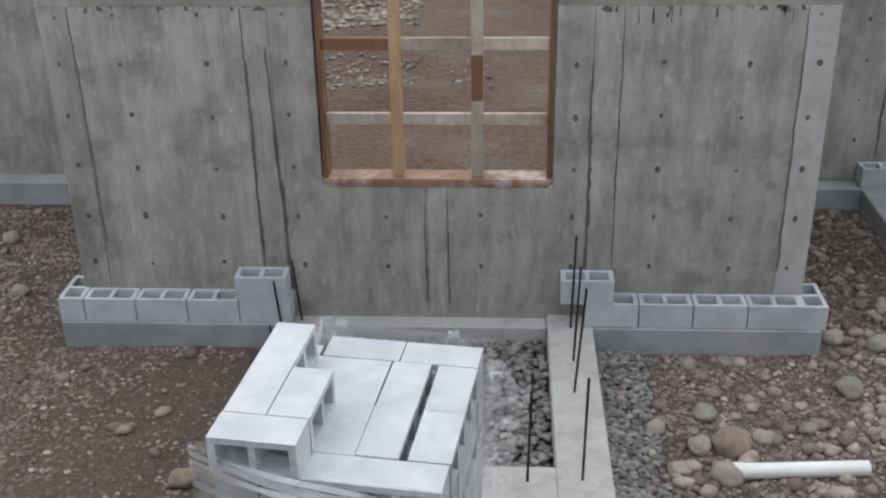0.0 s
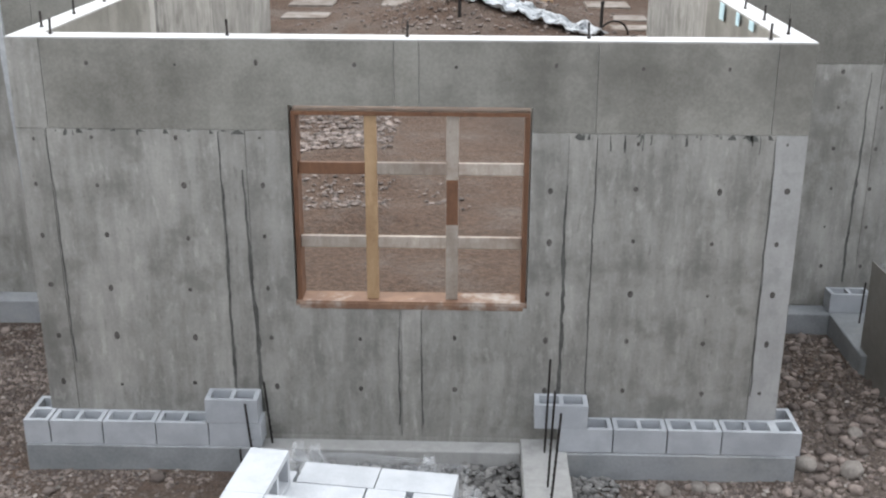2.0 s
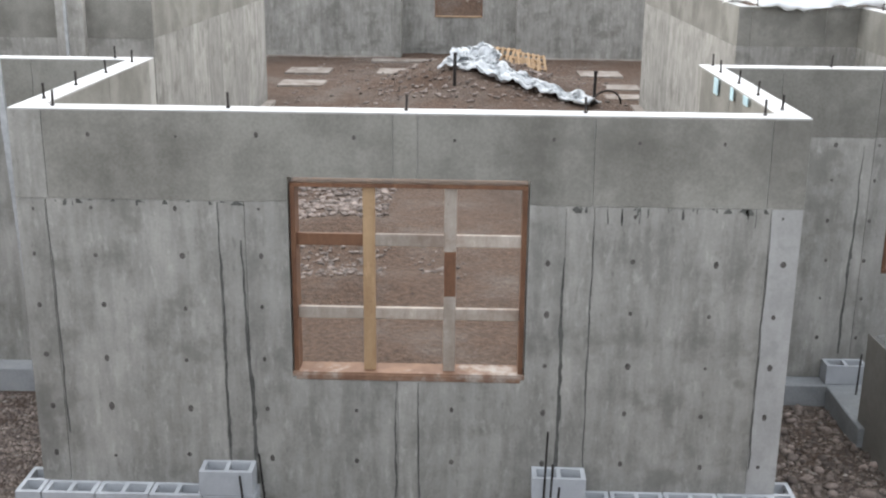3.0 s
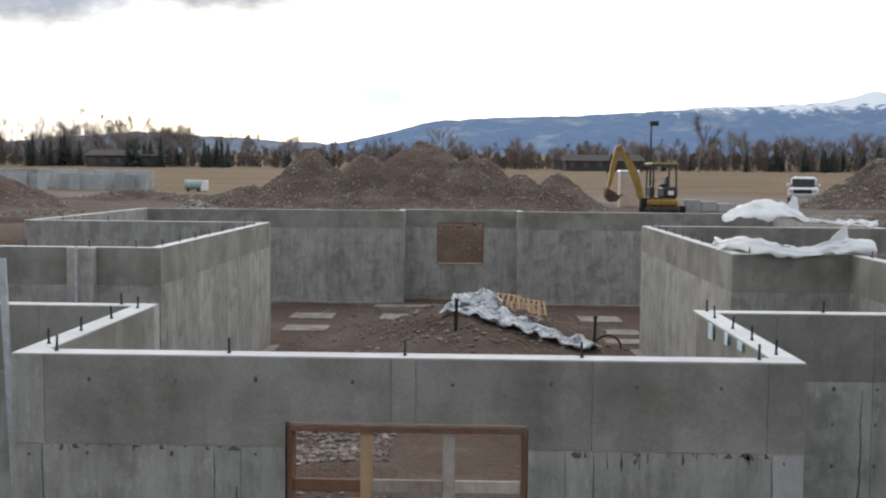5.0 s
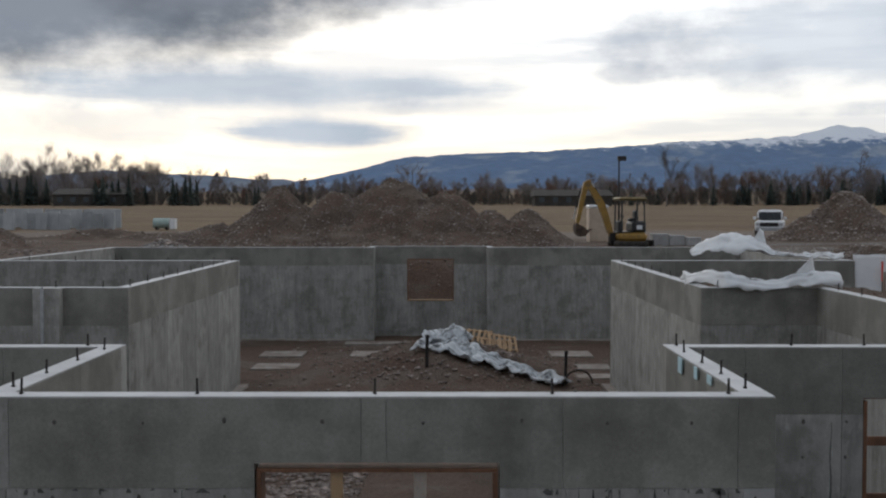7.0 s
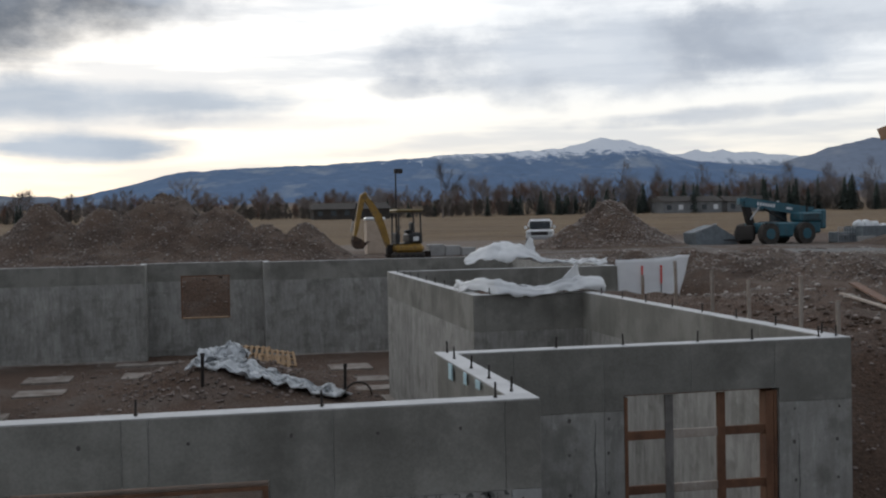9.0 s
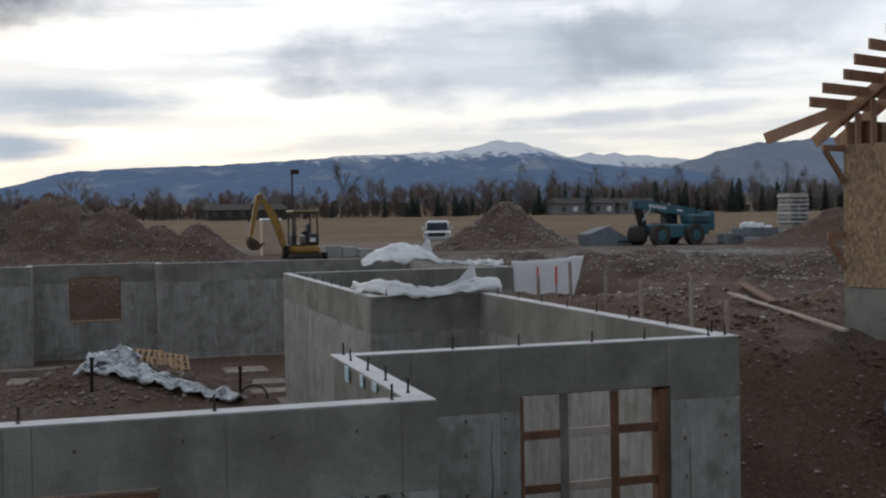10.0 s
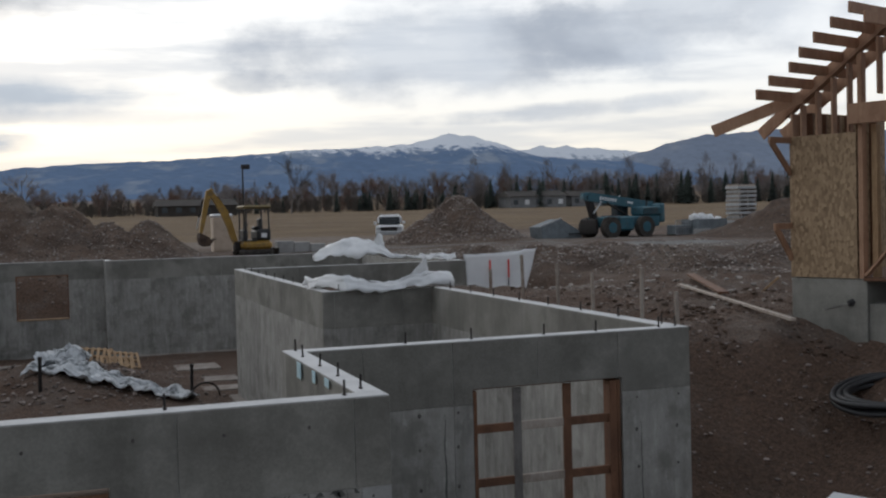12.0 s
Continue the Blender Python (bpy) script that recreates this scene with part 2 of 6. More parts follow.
def ground_material():
    """Brown dirt with gravel patches close by, dry grass on the field beyond the site."""
    m = bpy.data.materials.new("site_dirt_and_field")
    m.use_nodes = True
    t = m.node_tree
    bsdf = t.nodes["Principled BSDF"]
    where = t.nodes.new("ShaderNodeNewGeometry").outputs["Position"]
    pos = node(t, "ShaderNodeSeparateXYZ", i0=where)
    big = node(t, "ShaderNodeTexNoise", Vector=where, Scale=0.45, Detail=8.0, Roughness=0.65).outputs[0]
    fine = node(t, "ShaderNodeTexNoise", Vector=where, Scale=14.0, Detail=7.0, Roughness=0.7).outputs[0]
    cell = node(t, "ShaderNodeTexVoronoi", Vector=where, Scale=22.0)
    dirt = blend(t, ramp(t, fine, 0.3, 0.7), (0.050, 0.029, 0.0185), (0.135, 0.083, 0.055))
    grit = blend(t, cell.outputs["Color"], (0.08, 0.06, 0.048), (0.20, 0.165, 0.14))
    dirt = blend(t, calc(t, "MULTIPLY", ramp(t, big, 0.47, 0.66), 0.7), dirt, grit)
    pebble = node(t, "ShaderNodeTexVoronoi", Vector=where, Scale=55.0)
    apron = calc(t, "MULTIPLY", ramp(t, pos.outputs[1], 2.95, 2.55), ramp(t, pos.outputs[0], 9.5, 6.5))
    gravelly = blend(t, pebble.outputs["Color"], (0.066, 0.048, 0.037), (0.175, 0.143, 0.120))
    dirt = blend(t, calc(t, "MULTIPLY", apron, calc(t, "ADD", 0.35, calc(t, "MULTIPLY", ramp(t, big, 0.35, 0.6), 0.5))), dirt, gravelly)
    wet = node(t, "ShaderNodeTexNoise", Vector=where, Scale=0.13, Detail=6.0, Roughness=0.6).outputs[0]
    dirt = blend(t, calc(t, "MULTIPLY", ramp(t, wet, 0.5, 0.64), 0.5), dirt, (0.042, 0.027, 0.018))
    straw_noise = node(t, "ShaderNodeTexNoise", Vector=node(t, "ShaderNodeMapping", Vector=where, Scale=(0.05, 0.25, 0.1)).outputs[0], Scale=1.0, Detail=8.0, Roughness=0.6).outputs[0]
    straw = blend(t, ramp(t, straw_noise, 0.3, 0.7), (0.100, 0.062, 0.030), (0.195, 0.130, 0.065))
    track = blend(t, ramp(t, fine, 0.3, 0.7), (0.125, 0.093, 0.072), (0.20, 0.158, 0.127))
    stony = blend(t, cell.outputs["Color"], (0.075, 0.066, 0.058), (0.235, 0.215, 0.195))
    spread_ = calc(t, "MULTIPLY", calc(t, "MULTIPLY", ramp(t, pos.outputs[1], 26.0, 40.0), calc(t, "MULTIPLY", ramp(t, pos.outputs[0], 13.0, 19.0), ramp(t, pos.outputs[0], 41.0, 34.0))), ramp(t, big, 0.38, 0.58))
    dirt = blend(t, calc(t, "MULTIPLY", spread_, 0.75), dirt, stony)
    edge = calc(t, "ADD", pos.outputs[1], calc(t, "MULTIPLY", calc(t, "SUBTRACT", straw_noise, 0.5), 30.0))
    colour = blend(t, calc(t, "MULTIPLY", ramp(t, edge, 62.0, 70.0), ramp(t, pos.outputs[0], 44.0, 36.0)), dirt, track)
    colour = blend(t, ramp(t, edge, 86.0, 93.0), colour, straw)
    t.links.new(colour, bsdf.inputs["Base Color"])
    bsdf.inputs["Roughness"].default_value = 0.95
    height = calc(t, "ADD", fine, calc(t, "MULTIPLY", cell.outputs["Distance"], -0.6))
    t.links.new(node(t, "ShaderNodeBump", Strength=0.9, Distance=0.05, Height=height).outputs[0], bsdf.inputs["Normal"])
    return m


# ---- mesh helpers ----
def mesh_from(name, verts, faces, mat, smooth=False):
    me = bpy.data.meshes.new(name)
    me.from_pydata([tuple(v) for v in verts], [], [tuple(f) for f in faces])
    me.materials.append(mat)
    if smooth:
        me.polygons.foreach_set("use_smooth", [True] * len(me.polygons))
    me.update()
    return me


def mesh_of_triangles(name, v, f, mat, smooth=False):
    """A mesh from arrays of points and triangles."""
    me = bpy.data.meshes.new(name)
    me.vertices.add(len(v))
    me.vertices.foreach_set("co", np.asarray(v, np.float32).ravel())
    me.loops.add(3 * len(f))
    me.loops.foreach_set("vertex_index", np.asarray(f, np.int32).ravel())
    me.polygons.add(len(f))
    me.polygons.foreach_set("loop_start", np.arange(0, 3 * len(f), 3, dtype=np.int32))
    me.polygons.foreach_set("use_smooth", [smooth] * len(f))
    me.materials.append(mat)
    me.update(calc_edges=True)
    return me


def part(name, data, mat, parent=None, label="", m=None):
    """One mesh object, from a bmesh or a mesh, under a thing or a part; m is its place in the parent."""
    if isinstance(data, bmesh.types.BMesh):
        me = bpy.data.meshes.new(name)
        bmesh.ops.recalc_face_normals(data, faces=data.faces)
        data.to_mesh(me)
        data.free()
        me.materials.append(mat)
    else:
        me = data
    ob = new(name, me)
    if m is not None:
        ob.matrix_basis = m
    if parent is not None:
        ob.parent = parent
    if label:
        ob["label"] = label
    return ob


def empty(name, m=None):
    ob = new(name)
    ob.empty_display_size = 0.1
    if m is not None:
        ob.matrix_basis = m
    return ob


def slab(bm, x0, x1, y0, y1, z0, z1, bevel=0.0, m=None):
    """Add a box between the bounds, with edges rounded by bevel."""
    made = bmesh.ops.create_cube(bm, size=1.0)["verts"]
    bmesh.ops.transform(bm, matrix=Matrix.LocRotScale(((x0 + x1) / 2, (y0 + y1) / 2, (z0 + z1) / 2), None, (x1 - x0, y1 - y0, z1 - z0)), verts=made)
    if bevel:
        edges = list({e for v in made for e in v.link_edges})
        made = [v for v in bmesh.ops.bevel(bm, geom=edges, offset=bevel, segments=1, affect="EDGES")["verts"]]
    if m is not None:
        bmesh.ops.transform(bm, matrix=m, verts=list({*made}))
    return bm


def box(x0, x1, y0, y1, z0, z1, bevel=0.0):
    return slab(bmesh.new(), x0, x1, y0, y1, z0, z1, bevel)


def rod(bm, a, b, r, seg=6, r2=None):
    """Add a round bar from a to b."""
    a, b = Vector(a), Vector(b)
    made = bmesh.ops.create_cone(bm, cap_ends=True, segments=seg, radius1=r, radius2=r if r2 is None else r2, depth=(b - a).length)["verts"]
    bmesh.ops.transform(bm, matrix=Matrix.Translation((a + b) / 2) @ (b - a).to_track_quat("Z", "Y").to_matrix().to_4x4(), verts=made)
    return bm


def beam(bm, a, b, w, h, up=(0, 0, 1)):
    """Add a board of width w and height h from a to b."""
    a, b = Vector(a), Vector(b)
    ahead_ = (b - a).normalized()
    side = ahead_.cross(Vector(up)).normalized()
    top = side.cross(ahead_)
    made = bmesh.ops.create_cube(bm, size=1.0)["verts"]
    m = Matrix((side * w, ahead_ * (b - a).length, top * h)).transposed().to_4x4()
    bmesh.ops.transform(bm, matrix=Matrix.Translation((a + b) / 2) @ m, verts=made)
    return bm


def grid_solid(us, vs, solid, d0, d1, axes="xzy"):
    """A plate cut into cells at us and vs, of which solid(i, j) tells the filled ones, from depth d0 to d1; axes names those of u, v and depth."""
    verts, faces, index = [], [], {}
    order = ["xyz".index(a) for a in axes]

    def vert(i, j, k):
        if (i, j, k) not in index:
            p = [0, 0, 0]
            p[order[0]], p[order[1]], p[order[2]] = us[i], vs[j], (d0, d1)[k]
            index[i, j, k] = len(verts)
            verts.append(p)
        return index[i, j, k]

    nu, nv = len(us) - 1, len(vs) - 1
    ok = lambda i, j: 0 <= i < nu and 0 <= j < nv and solid(i, j)
    for i in range(nu):
        for j in range(nv):
            if not ok(i, j):
                continue
            for k in (0, 1):
                q = [vert(i, j, k), vert(i + 1, j, k), vert(i + 1, j + 1, k), vert(i, j + 1, k)]
                faces.append(q if k else q[::-1])
            for di, dj, a, b in ((-1, 0, (0, 1), (0, 0)), (1, 0, (1, 0), (1, 1)), (0, -1, (0, 0), (1, 0)), (0, 1, (1, 1), (0, 1))):
                if not ok(i + di, j + dj):
                    a_, b_ = (i + a[0], j + a[1]), (i + b[0], j + b[1])
                    faces.append([vert(*a_, 0), vert(*b_, 0), vert(*b_, 1), vert(*a_, 1)])
    bm = bmesh.new()
    vs_ = [bm.verts.new(p) for p in verts]
    for f in faces:
        bm.faces.new([vs_[i] for i in f])
    return bm


def fbm(x, y, scale, octaves=4, seed=0.0):
    return noise.fractal(Vector((x * scale + seed, y * scale - seed, seed * 0.37)), 0.9, 2.0, octaves)


def smooth(a, b, v):
    k = min(1.0, max(0.0, (v - a) / (b - a)))
    return k * k * (3 - 2 * k)


# ---- the ground: one sheet, dug out for the foundation ----
WALL_LEFT, WALL_RIGHT, WALL_FRONT, WALL_BACK = -11.5, 10.9, 2.8, 31.2


def ground_z(x, y):
    far = math.hypot(x, y)
    grade = GRADE + max(0.0, y - 85) * 0.0185 + 0.10 * fbm(x, y, 0.12, 4, 3.1) * min(1, 60 / max(far, 1))
    if y > 11 and x > 6.9 and y < 60:       # rough heaped ground beside the dig
        grade += 0.28 * smooth(11, 18, y) * smooth(42, 30, y) * max(-0.3, fbm(x, y, 0.16, 4, 7.7) + 0.35) * smooth(6.9, 12, x)
    grade -= 0.75 * math.exp(-(((x - 12.0) / 1.5) ** 4 + ((y - 20.0) / 2.2) ** 4))        # trench beside the right wall
    bump = 0.035 * fbm(x, y, 1.1, 4, 1.3)
    inside = WALL_LEFT + 0.1 < x < WALL_RIGHT - 0.1 and WALL_FRONT + 0.1 < y < WALL_BACK + 0.1
    if inside and x > 6.7 and y < 21.1:
        inside = False
    if inside:
        heap = 0.30 * math.exp(-(((x + 1.7) / 1.1) ** 2 + ((y - 8.6) / 1.2) ** 2)) + 0.16 * math.exp(-(((x + 1.2) / 0.9) ** 2 + ((y - 6.0) / 0.5) ** 2)) + 0.95 * math.exp(-(((x - 0.3) / 2.4) ** 2 + ((y - 23.2) / 2.3) ** 2)) * (1 + 0.35 * fbm(x, y, 0.9, 4, 5.0))
        dip = -0.12 * math.exp(-(((x + 2.6) / 0.8) ** 2 + ((y - 20.8) / 1.2) ** 2))
        return -0.2 + bump + heap + dip
    if -2.45 < x < 1.95 and y < 32.5 and y > 31:
        return -0.2 + bump
    if y >= WALL_BACK:
        near = smooth(32.3, 35.5, y)
        return 0.7 * (1 - near) + near * grade + bump
    if y > WALL_FRONT + 0.1:
        if x < 0:
            k = smooth(-12.2, -14.5, x)
            return (1 - k) * 1.2 + k * grade + bump
        k = max(smooth(3.2, 8.2, y), smooth(8.6, 13.5, x))
        return (1 - k) * 0.0 + k * (grade - 0.05) + bump * 1.5 + 0.15 * k * fbm(x, y, 0.8, 5, 9.1)
    k = max(smooth(8.2, 13.5, x), smooth(-9.0, -12.5, x), smooth(-3.6, -6.4, y))
    return -0.215 * (1 - k) + k * (GRADE + 0.1) + bump * (0.6 + 0.4 * k)


def lines(*spans, extra=()):
    out = set()
    for a, b, step in spans:
        n = max(1, round((b - a) / step))
        out.update(round(a + (b - a) * i / n, 4) for i in range(n + 1))
    for e in extra:
        out = {v for v in out if abs(v - e) > 0.03}
        out.add(e)
    return sorted(out)


gx = lines((-1500, -300, 100), (-300, -60, 12), (-60, -14, 1.2), (-14, 18, 0.16), (18, 60, 0.7), (60, 300, 10), (300, 1500, 100),
           extra=(-11.44, -11.36, 10.74, 10.86, 6.64, 6.72, -2.5, -2.4, 1.9, 2.0))
gy = lines((-300, -60, 40), (-60, -8, 4), (-8, 12, 0.14), (12, 36, 0.25), (36, 64, 0.6), (64, 120, 2.5), (120, 400, 14), (400, 2000, 160),
           extra=(2.86, 2.94, 31.26, 31.34, 32.4, 32.6, 21.04, 21.16))
verts = [(x, y, ground_z(x, y)) for y in gy for x in gx]
w = len(gx)
faces = [(j * w + i, j * w + i + 1, (j + 1) * w + i + 1, (j + 1) * w + i) for j in range(len(gy) - 1) for i in range(w - 1)]
ground = part("ground", mesh_from("ground", verts, faces, ground_material(), True), None)
tagged(ground, "brown excavated dirt and gravel running out to a dry field", "ground", kind="structure")


# ---- foundation walls ----
def wall(name, label, x0, x1, y0, y1, openings=(), z0=-0.25, top=TOP, along="x"):
    """A cast wall with a trowelled top coloured pale for sky light; openings are (u0, u1, z0, z1) along its run."""
    a0, a1, d0, d1 = (x0, x1, y0, y1) if along == "x" else (y0, y1, x0, x1)
    us = sorted({a0, a1, *[o[0] for o in openings], *[o[1] for o in openings]})
    vs = sorted({z0, top - 0.008, *[o[2] for o in openings], *[o[3] for o in openings]})
    gap = lambda i, j: any(o[0] <= us[i] < o[1] and o[2] <= vs[j] < o[3] for o in openings)
    bm = grid_solid(us, vs, lambda i, j: not gap(i, j), d0, d1, "xzy" if along == "x" else "yzx")
    body = tagged(part(name, bm, CONCRETE), label, "foundation wall", kind="structure")
    part("wall_top", box(x0 + 0.002, x1 - 0.002, y0 + 0.002, y1 - 0.002, top - 0.008, top, 0.003), CONCRETE_TOP, body, "trowelled top of the wall, coloured pale for light from the sky")
    return body


F0, F1 = -3.01, 2.585            # outer faces of the front bay
CROSS = 2.8                     # front face of the walls beside it
WIN_FRONT = (-1.06, 0.66, 1.09, 2.61)
WIN_SIDE = (4.26, 5.94, 1.09, 2.585)
WIN_BACK = (-1.07, 0.63, 1.09, 2.62)
grey = "grey cast concrete foundation wall, streaked by its forms"
wall_front = wall("wall_front", "grey cast concrete bay wall with a framed window opening", F0, F1, 0.0, THICK, [WIN_FRONT])
wall_bay_left = wall("wall_bay_left", grey, F0, F0 + THICK, THICK, CROSS, along="y")
wall_bay_right = wall("wall_bay_right", grey, F1 - THICK, F1, THICK, CROSS, along="y")
wall_cross_left = wall("wall_cross_left", grey, -14.0, F0 + THICK, CROSS, CROSS + THICK)
wall_cross_right = wall("wall_cross_right", "grey cast concrete wall with a braced window opening", F1 - THICK, 6.76, CROSS, CROSS + THICK, [WIN_SIDE])
wall_right = wall("wall_right", grey, 6.56, 6.76, CROSS + THICK, 11.1, along="y")
wall_box_right = wall("wall_box_right", grey, 4.6, 6.56, 10.9, 11.1)
wall_inner_right = wall("wall_inner_right", grey, 4.6, 4.8, 11.1, 20.9, along="y")
wall_far_right = wall("wall_far_right", grey, 4.62, 10.9, 20.9, 21.1)
wall_end_right = wall("wall_end_right", grey, 10.7, 10.9, 21.1, WALL_BACK, along="y")
wall_box_left = wall("wall_box_left", grey, -13.0, -5.06, 10.9, 11.1)
wall_inner_left = wall("wall_inner_left", grey, -5.26, -5.06, 11.1, 20.9, along="y")
wall_far_left = wall("wall_far_left", grey, -11.5, -5.06, 20.9, 21.1)
wall_end_left = wall("wall_end_left", grey, -11.5, -11.3, 21.1, WALL_BACK, along="y")
wall_back_left = wall("wall_back_left", grey, -11.5, -2.2, WALL_BACK, WALL_BACK + THICK)
wall_back_right = wall("wall_back_right", grey, 1.8, 10.9, WALL_BACK, WALL_BACK + THICK)
wall_bay_back = wall("wall_bay_back", "grey cast concrete back bay wall with a window opening", -2.4, 2.0, 32.4, 32.6, [WIN_BACK])
wall_return_left = wall("wall_return_left", grey, -2.4, -2.2, WALL_BACK + THICK, 32.4, along="y")
wall_return_right = wall("wall_return_right", grey, 1.8, 2.0, WALL_BACK + THICK, 32.4, along="y")
pilaster = tagged(part("wall_pilaster", box(-6.6, -6.15, 10.72, 10.896, -0.25, TOP - 0.004, 0.006), CONCRETE), "grey cast concrete pilaster on the wall", "pilaster", kind="structure")


# ---- cast panels, form-tie holes and damp runs on the walls ----
HIGH, PROUD, GAP = 2.43, 0.007, 0.004       # the seam between lower and upper forms


def plate(parent, us, vs, solid, axis, plane, out, mat):
    """One cast panel standing PROUD of a wall's face; axis is the wall's run, out its outward side."""
    us = [us[0] + GAP, *us[1:-1], us[-1] - GAP]
    vs = [vs[0] + GAP, *vs[1:-1], vs[-1] - GAP]
    d0, d1 = sorted((plane, plane + out * PROUD))
    return part("cast_panel", grid_solid(us, vs, solid, d0, d1, "xzy" if axis == "x" else "yzx"), mat, parent)


def clad(parent, axis, plane, out, u0, u1, step=1.22, z0=0.0, opening=None, first=0.2, mat=None, upper=None):
    """Cover a wall's face with panels of about one form's width."""
    cuts = [u0, u0 + first]
    while cuts[-1] + step < u1 - 0.15:
        cuts.append(cuts[-1] + step)
    cuts.append(u1)
    for a, b in zip(cuts, cuts[1:]):
        for lo, hi in ((z0, HIGH), (HIGH, TOP - 0.01)):
            m = (mat or CONCRETE) if lo < 1 else (upper or CONCRETE_DAMP)
            if opening and a < opening[1] and b > opening[0] and lo < opening[3] and hi > opening[2]:
                us = sorted({a, b, *[o for o in opening[:2] if a < o < b]})
                vs = sorted({lo, hi, *[o for o in opening[2:] if lo < o < hi]})
                free = lambda i, j: not (opening[0] <= us[i] < opening[1] and opening[2] <= vs[j] < opening[3])
                plate(parent, us, vs, free, axis, plane, out, m)
            else:
                plate(parent, [a, b], [lo, hi], lambda i, j: True, axis, plane, out, m)


CONCRETE_DAMP = material("upper_concrete", (0.138, 0.132, 0.114), (0.285, 0.275, 0.247), 1.2, 0.85, 45, 0.25, 0.005, 0.16, 0.12, tint=(0.10, 0.096, 0.083), tint_scale=0.9, tint_amount=0.6)
yes = lambda i, j: True
wx0, wx1, wz0, wz1 = WIN_FRONT
UP = TOP - 0.01
for us, vs, solid, mat in (
        ([F0, -2.79], [0, HIGH], yes, CONCRETE), ([-2.79, -1.56], [0, HIGH], yes, CONCRETE), ([-1.56, -1.37], [0, HIGH], yes, CONCRETE),
        ([-1.37, wx0, -0.275], [0, wz0, HIGH], lambda i, j: not (i and j), CONCRETE), ([-0.275, -0.125], [0, wz0], yes, CONCRETE),
        ([-0.125, wx1, 0.92], [0, wz0, HIGH], lambda i, j: i or not j, CONCRETE), ([0.92, 1.12], [0, HIGH], yes, CONCRETE),
        ([1.12, 2.36], [0, HIGH], yes, CONCRETE), ([2.36, F1], [0, HIGH], yes, CONCRETE_PALE),
        ([F0, -2.77], [HIGH, UP], yes, CONCRETE), ([-2.77, wx0, -0.31], [HIGH, wz1, UP], lambda i, j: j or not i, CONCRETE_DAMP),
        ([-0.31, -0.135], [wz1, UP], yes, CONCRETE_DAMP), ([-0.135, wx1, 1.1], [HIGH, wz1, UP], lambda i, j: i or j, CONCRETE_DAMP),
        ([1.1, 2.32], [HIGH, UP], yes, CONCRETE_DAMP), ([2.32, F1], [HIGH, UP], yes, CONCRETE_DAMP)):
    plate(wall_front, us, vs, solid, "x", 0.0, -1, mat)
clad(wall_cross_right, "x", CROSS, -1, F1, 6.76, 0.92, opening=WIN_SIDE, first=0.55)
clad(wall_cross_left, "x", CROSS, -1, -9.0, F0, 1.22)
clad(wall_bay_left, "y", F0 + THICK, 1, THICK, CROSS)
clad(wall_bay_right, "y", F1 - THICK, -1, THICK, CROSS)
clad(wall_inner_left, "y", -5.06, 1, 10.9, 20.9, 1.22)
clad(wall_inner_right, "y", 4.6, -1, 10.9, 20.9, 1.22)
clad(wall_box_right, "x", 10.9, -1, 4.6, 6.56)
clad(wall_box_left, "x", 10.9, -1, -11.5, -5.06)
clad(wall_right, "y", 6.56, -1, 3.0, 10.9)
clad(wall_back_left, "x", WALL_BACK, -1, -11.3, -2.2)
clad(wall_back_right, "x", WALL_BACK, -1, 1.8, 10.7)
clad(wall_far_right, "x", 20.9, -1, 4.82, 10.9)
clad(wall_bay_back, "x", 32.4, -1, -2.2, 1.8, opening=WIN_BACK)

# tie holes: shallow dark cups with a paler rim
cup = bmesh.new()
bmesh.ops.create_circle(cup, cap_ends=True, segments=7, radius=0.016, matrix=pose(0, -0.0085, 0, 90))
rod(cup, (0, -0.0078, 0), (0, -0.001, 0), 0.022, 8, 0.026)
cup_mesh = bpy.data.meshes.new("tie_hole")
cup.to_mesh(cup_mesh)
cup.free()
cup_mesh.materials.append(HOLE)
rnd = random.Random(5)
for cx in (-2.9, -2.45, -1.85, -1.25, -0.6, 0.13, 0.8, 1.4, 2.0, 2.46):
    for cz in (0.42, 0.83, 1.22, 1.62, 2.02, 2.36, 2.9):
        if (wx0 - 0.1 < cx < wx1 + 0.1 and cz > 1.0 and cz < 2.7) or (cz > 2.2 and rnd.random() < 0.3):
            continue
        k = rnd.uniform(0.55, 1.0) if cz < 2.2 else rnd.uniform(0.4, 0.7)
        part("tie_hole", cup_mesh, None, wall_front, m=pose(cx + rnd.uniform(-0.02, 0.02), 0, cz + rnd.uniform(-0.015, 0.015)) @ Matrix.Diagonal((k, 1, k * rnd.uniform(0.9, 1.6), 1)))
for cx in (2.75, 3.2, 3.7, 4.1, 6.1, 6.6):
    for cz in (0.42, 0.83, 1.22, 1.62, 2.02, 2.36):
        k = rnd.uniform(0.5, 0.9)
        part("tie_hole", cup_mesh, None, wall_cross_right, m=pose(cx + rnd.uniform(-0.02, 0.02), CROSS, cz) @ Matrix.Diagonal((k, 1, k * 1.2, 1)))


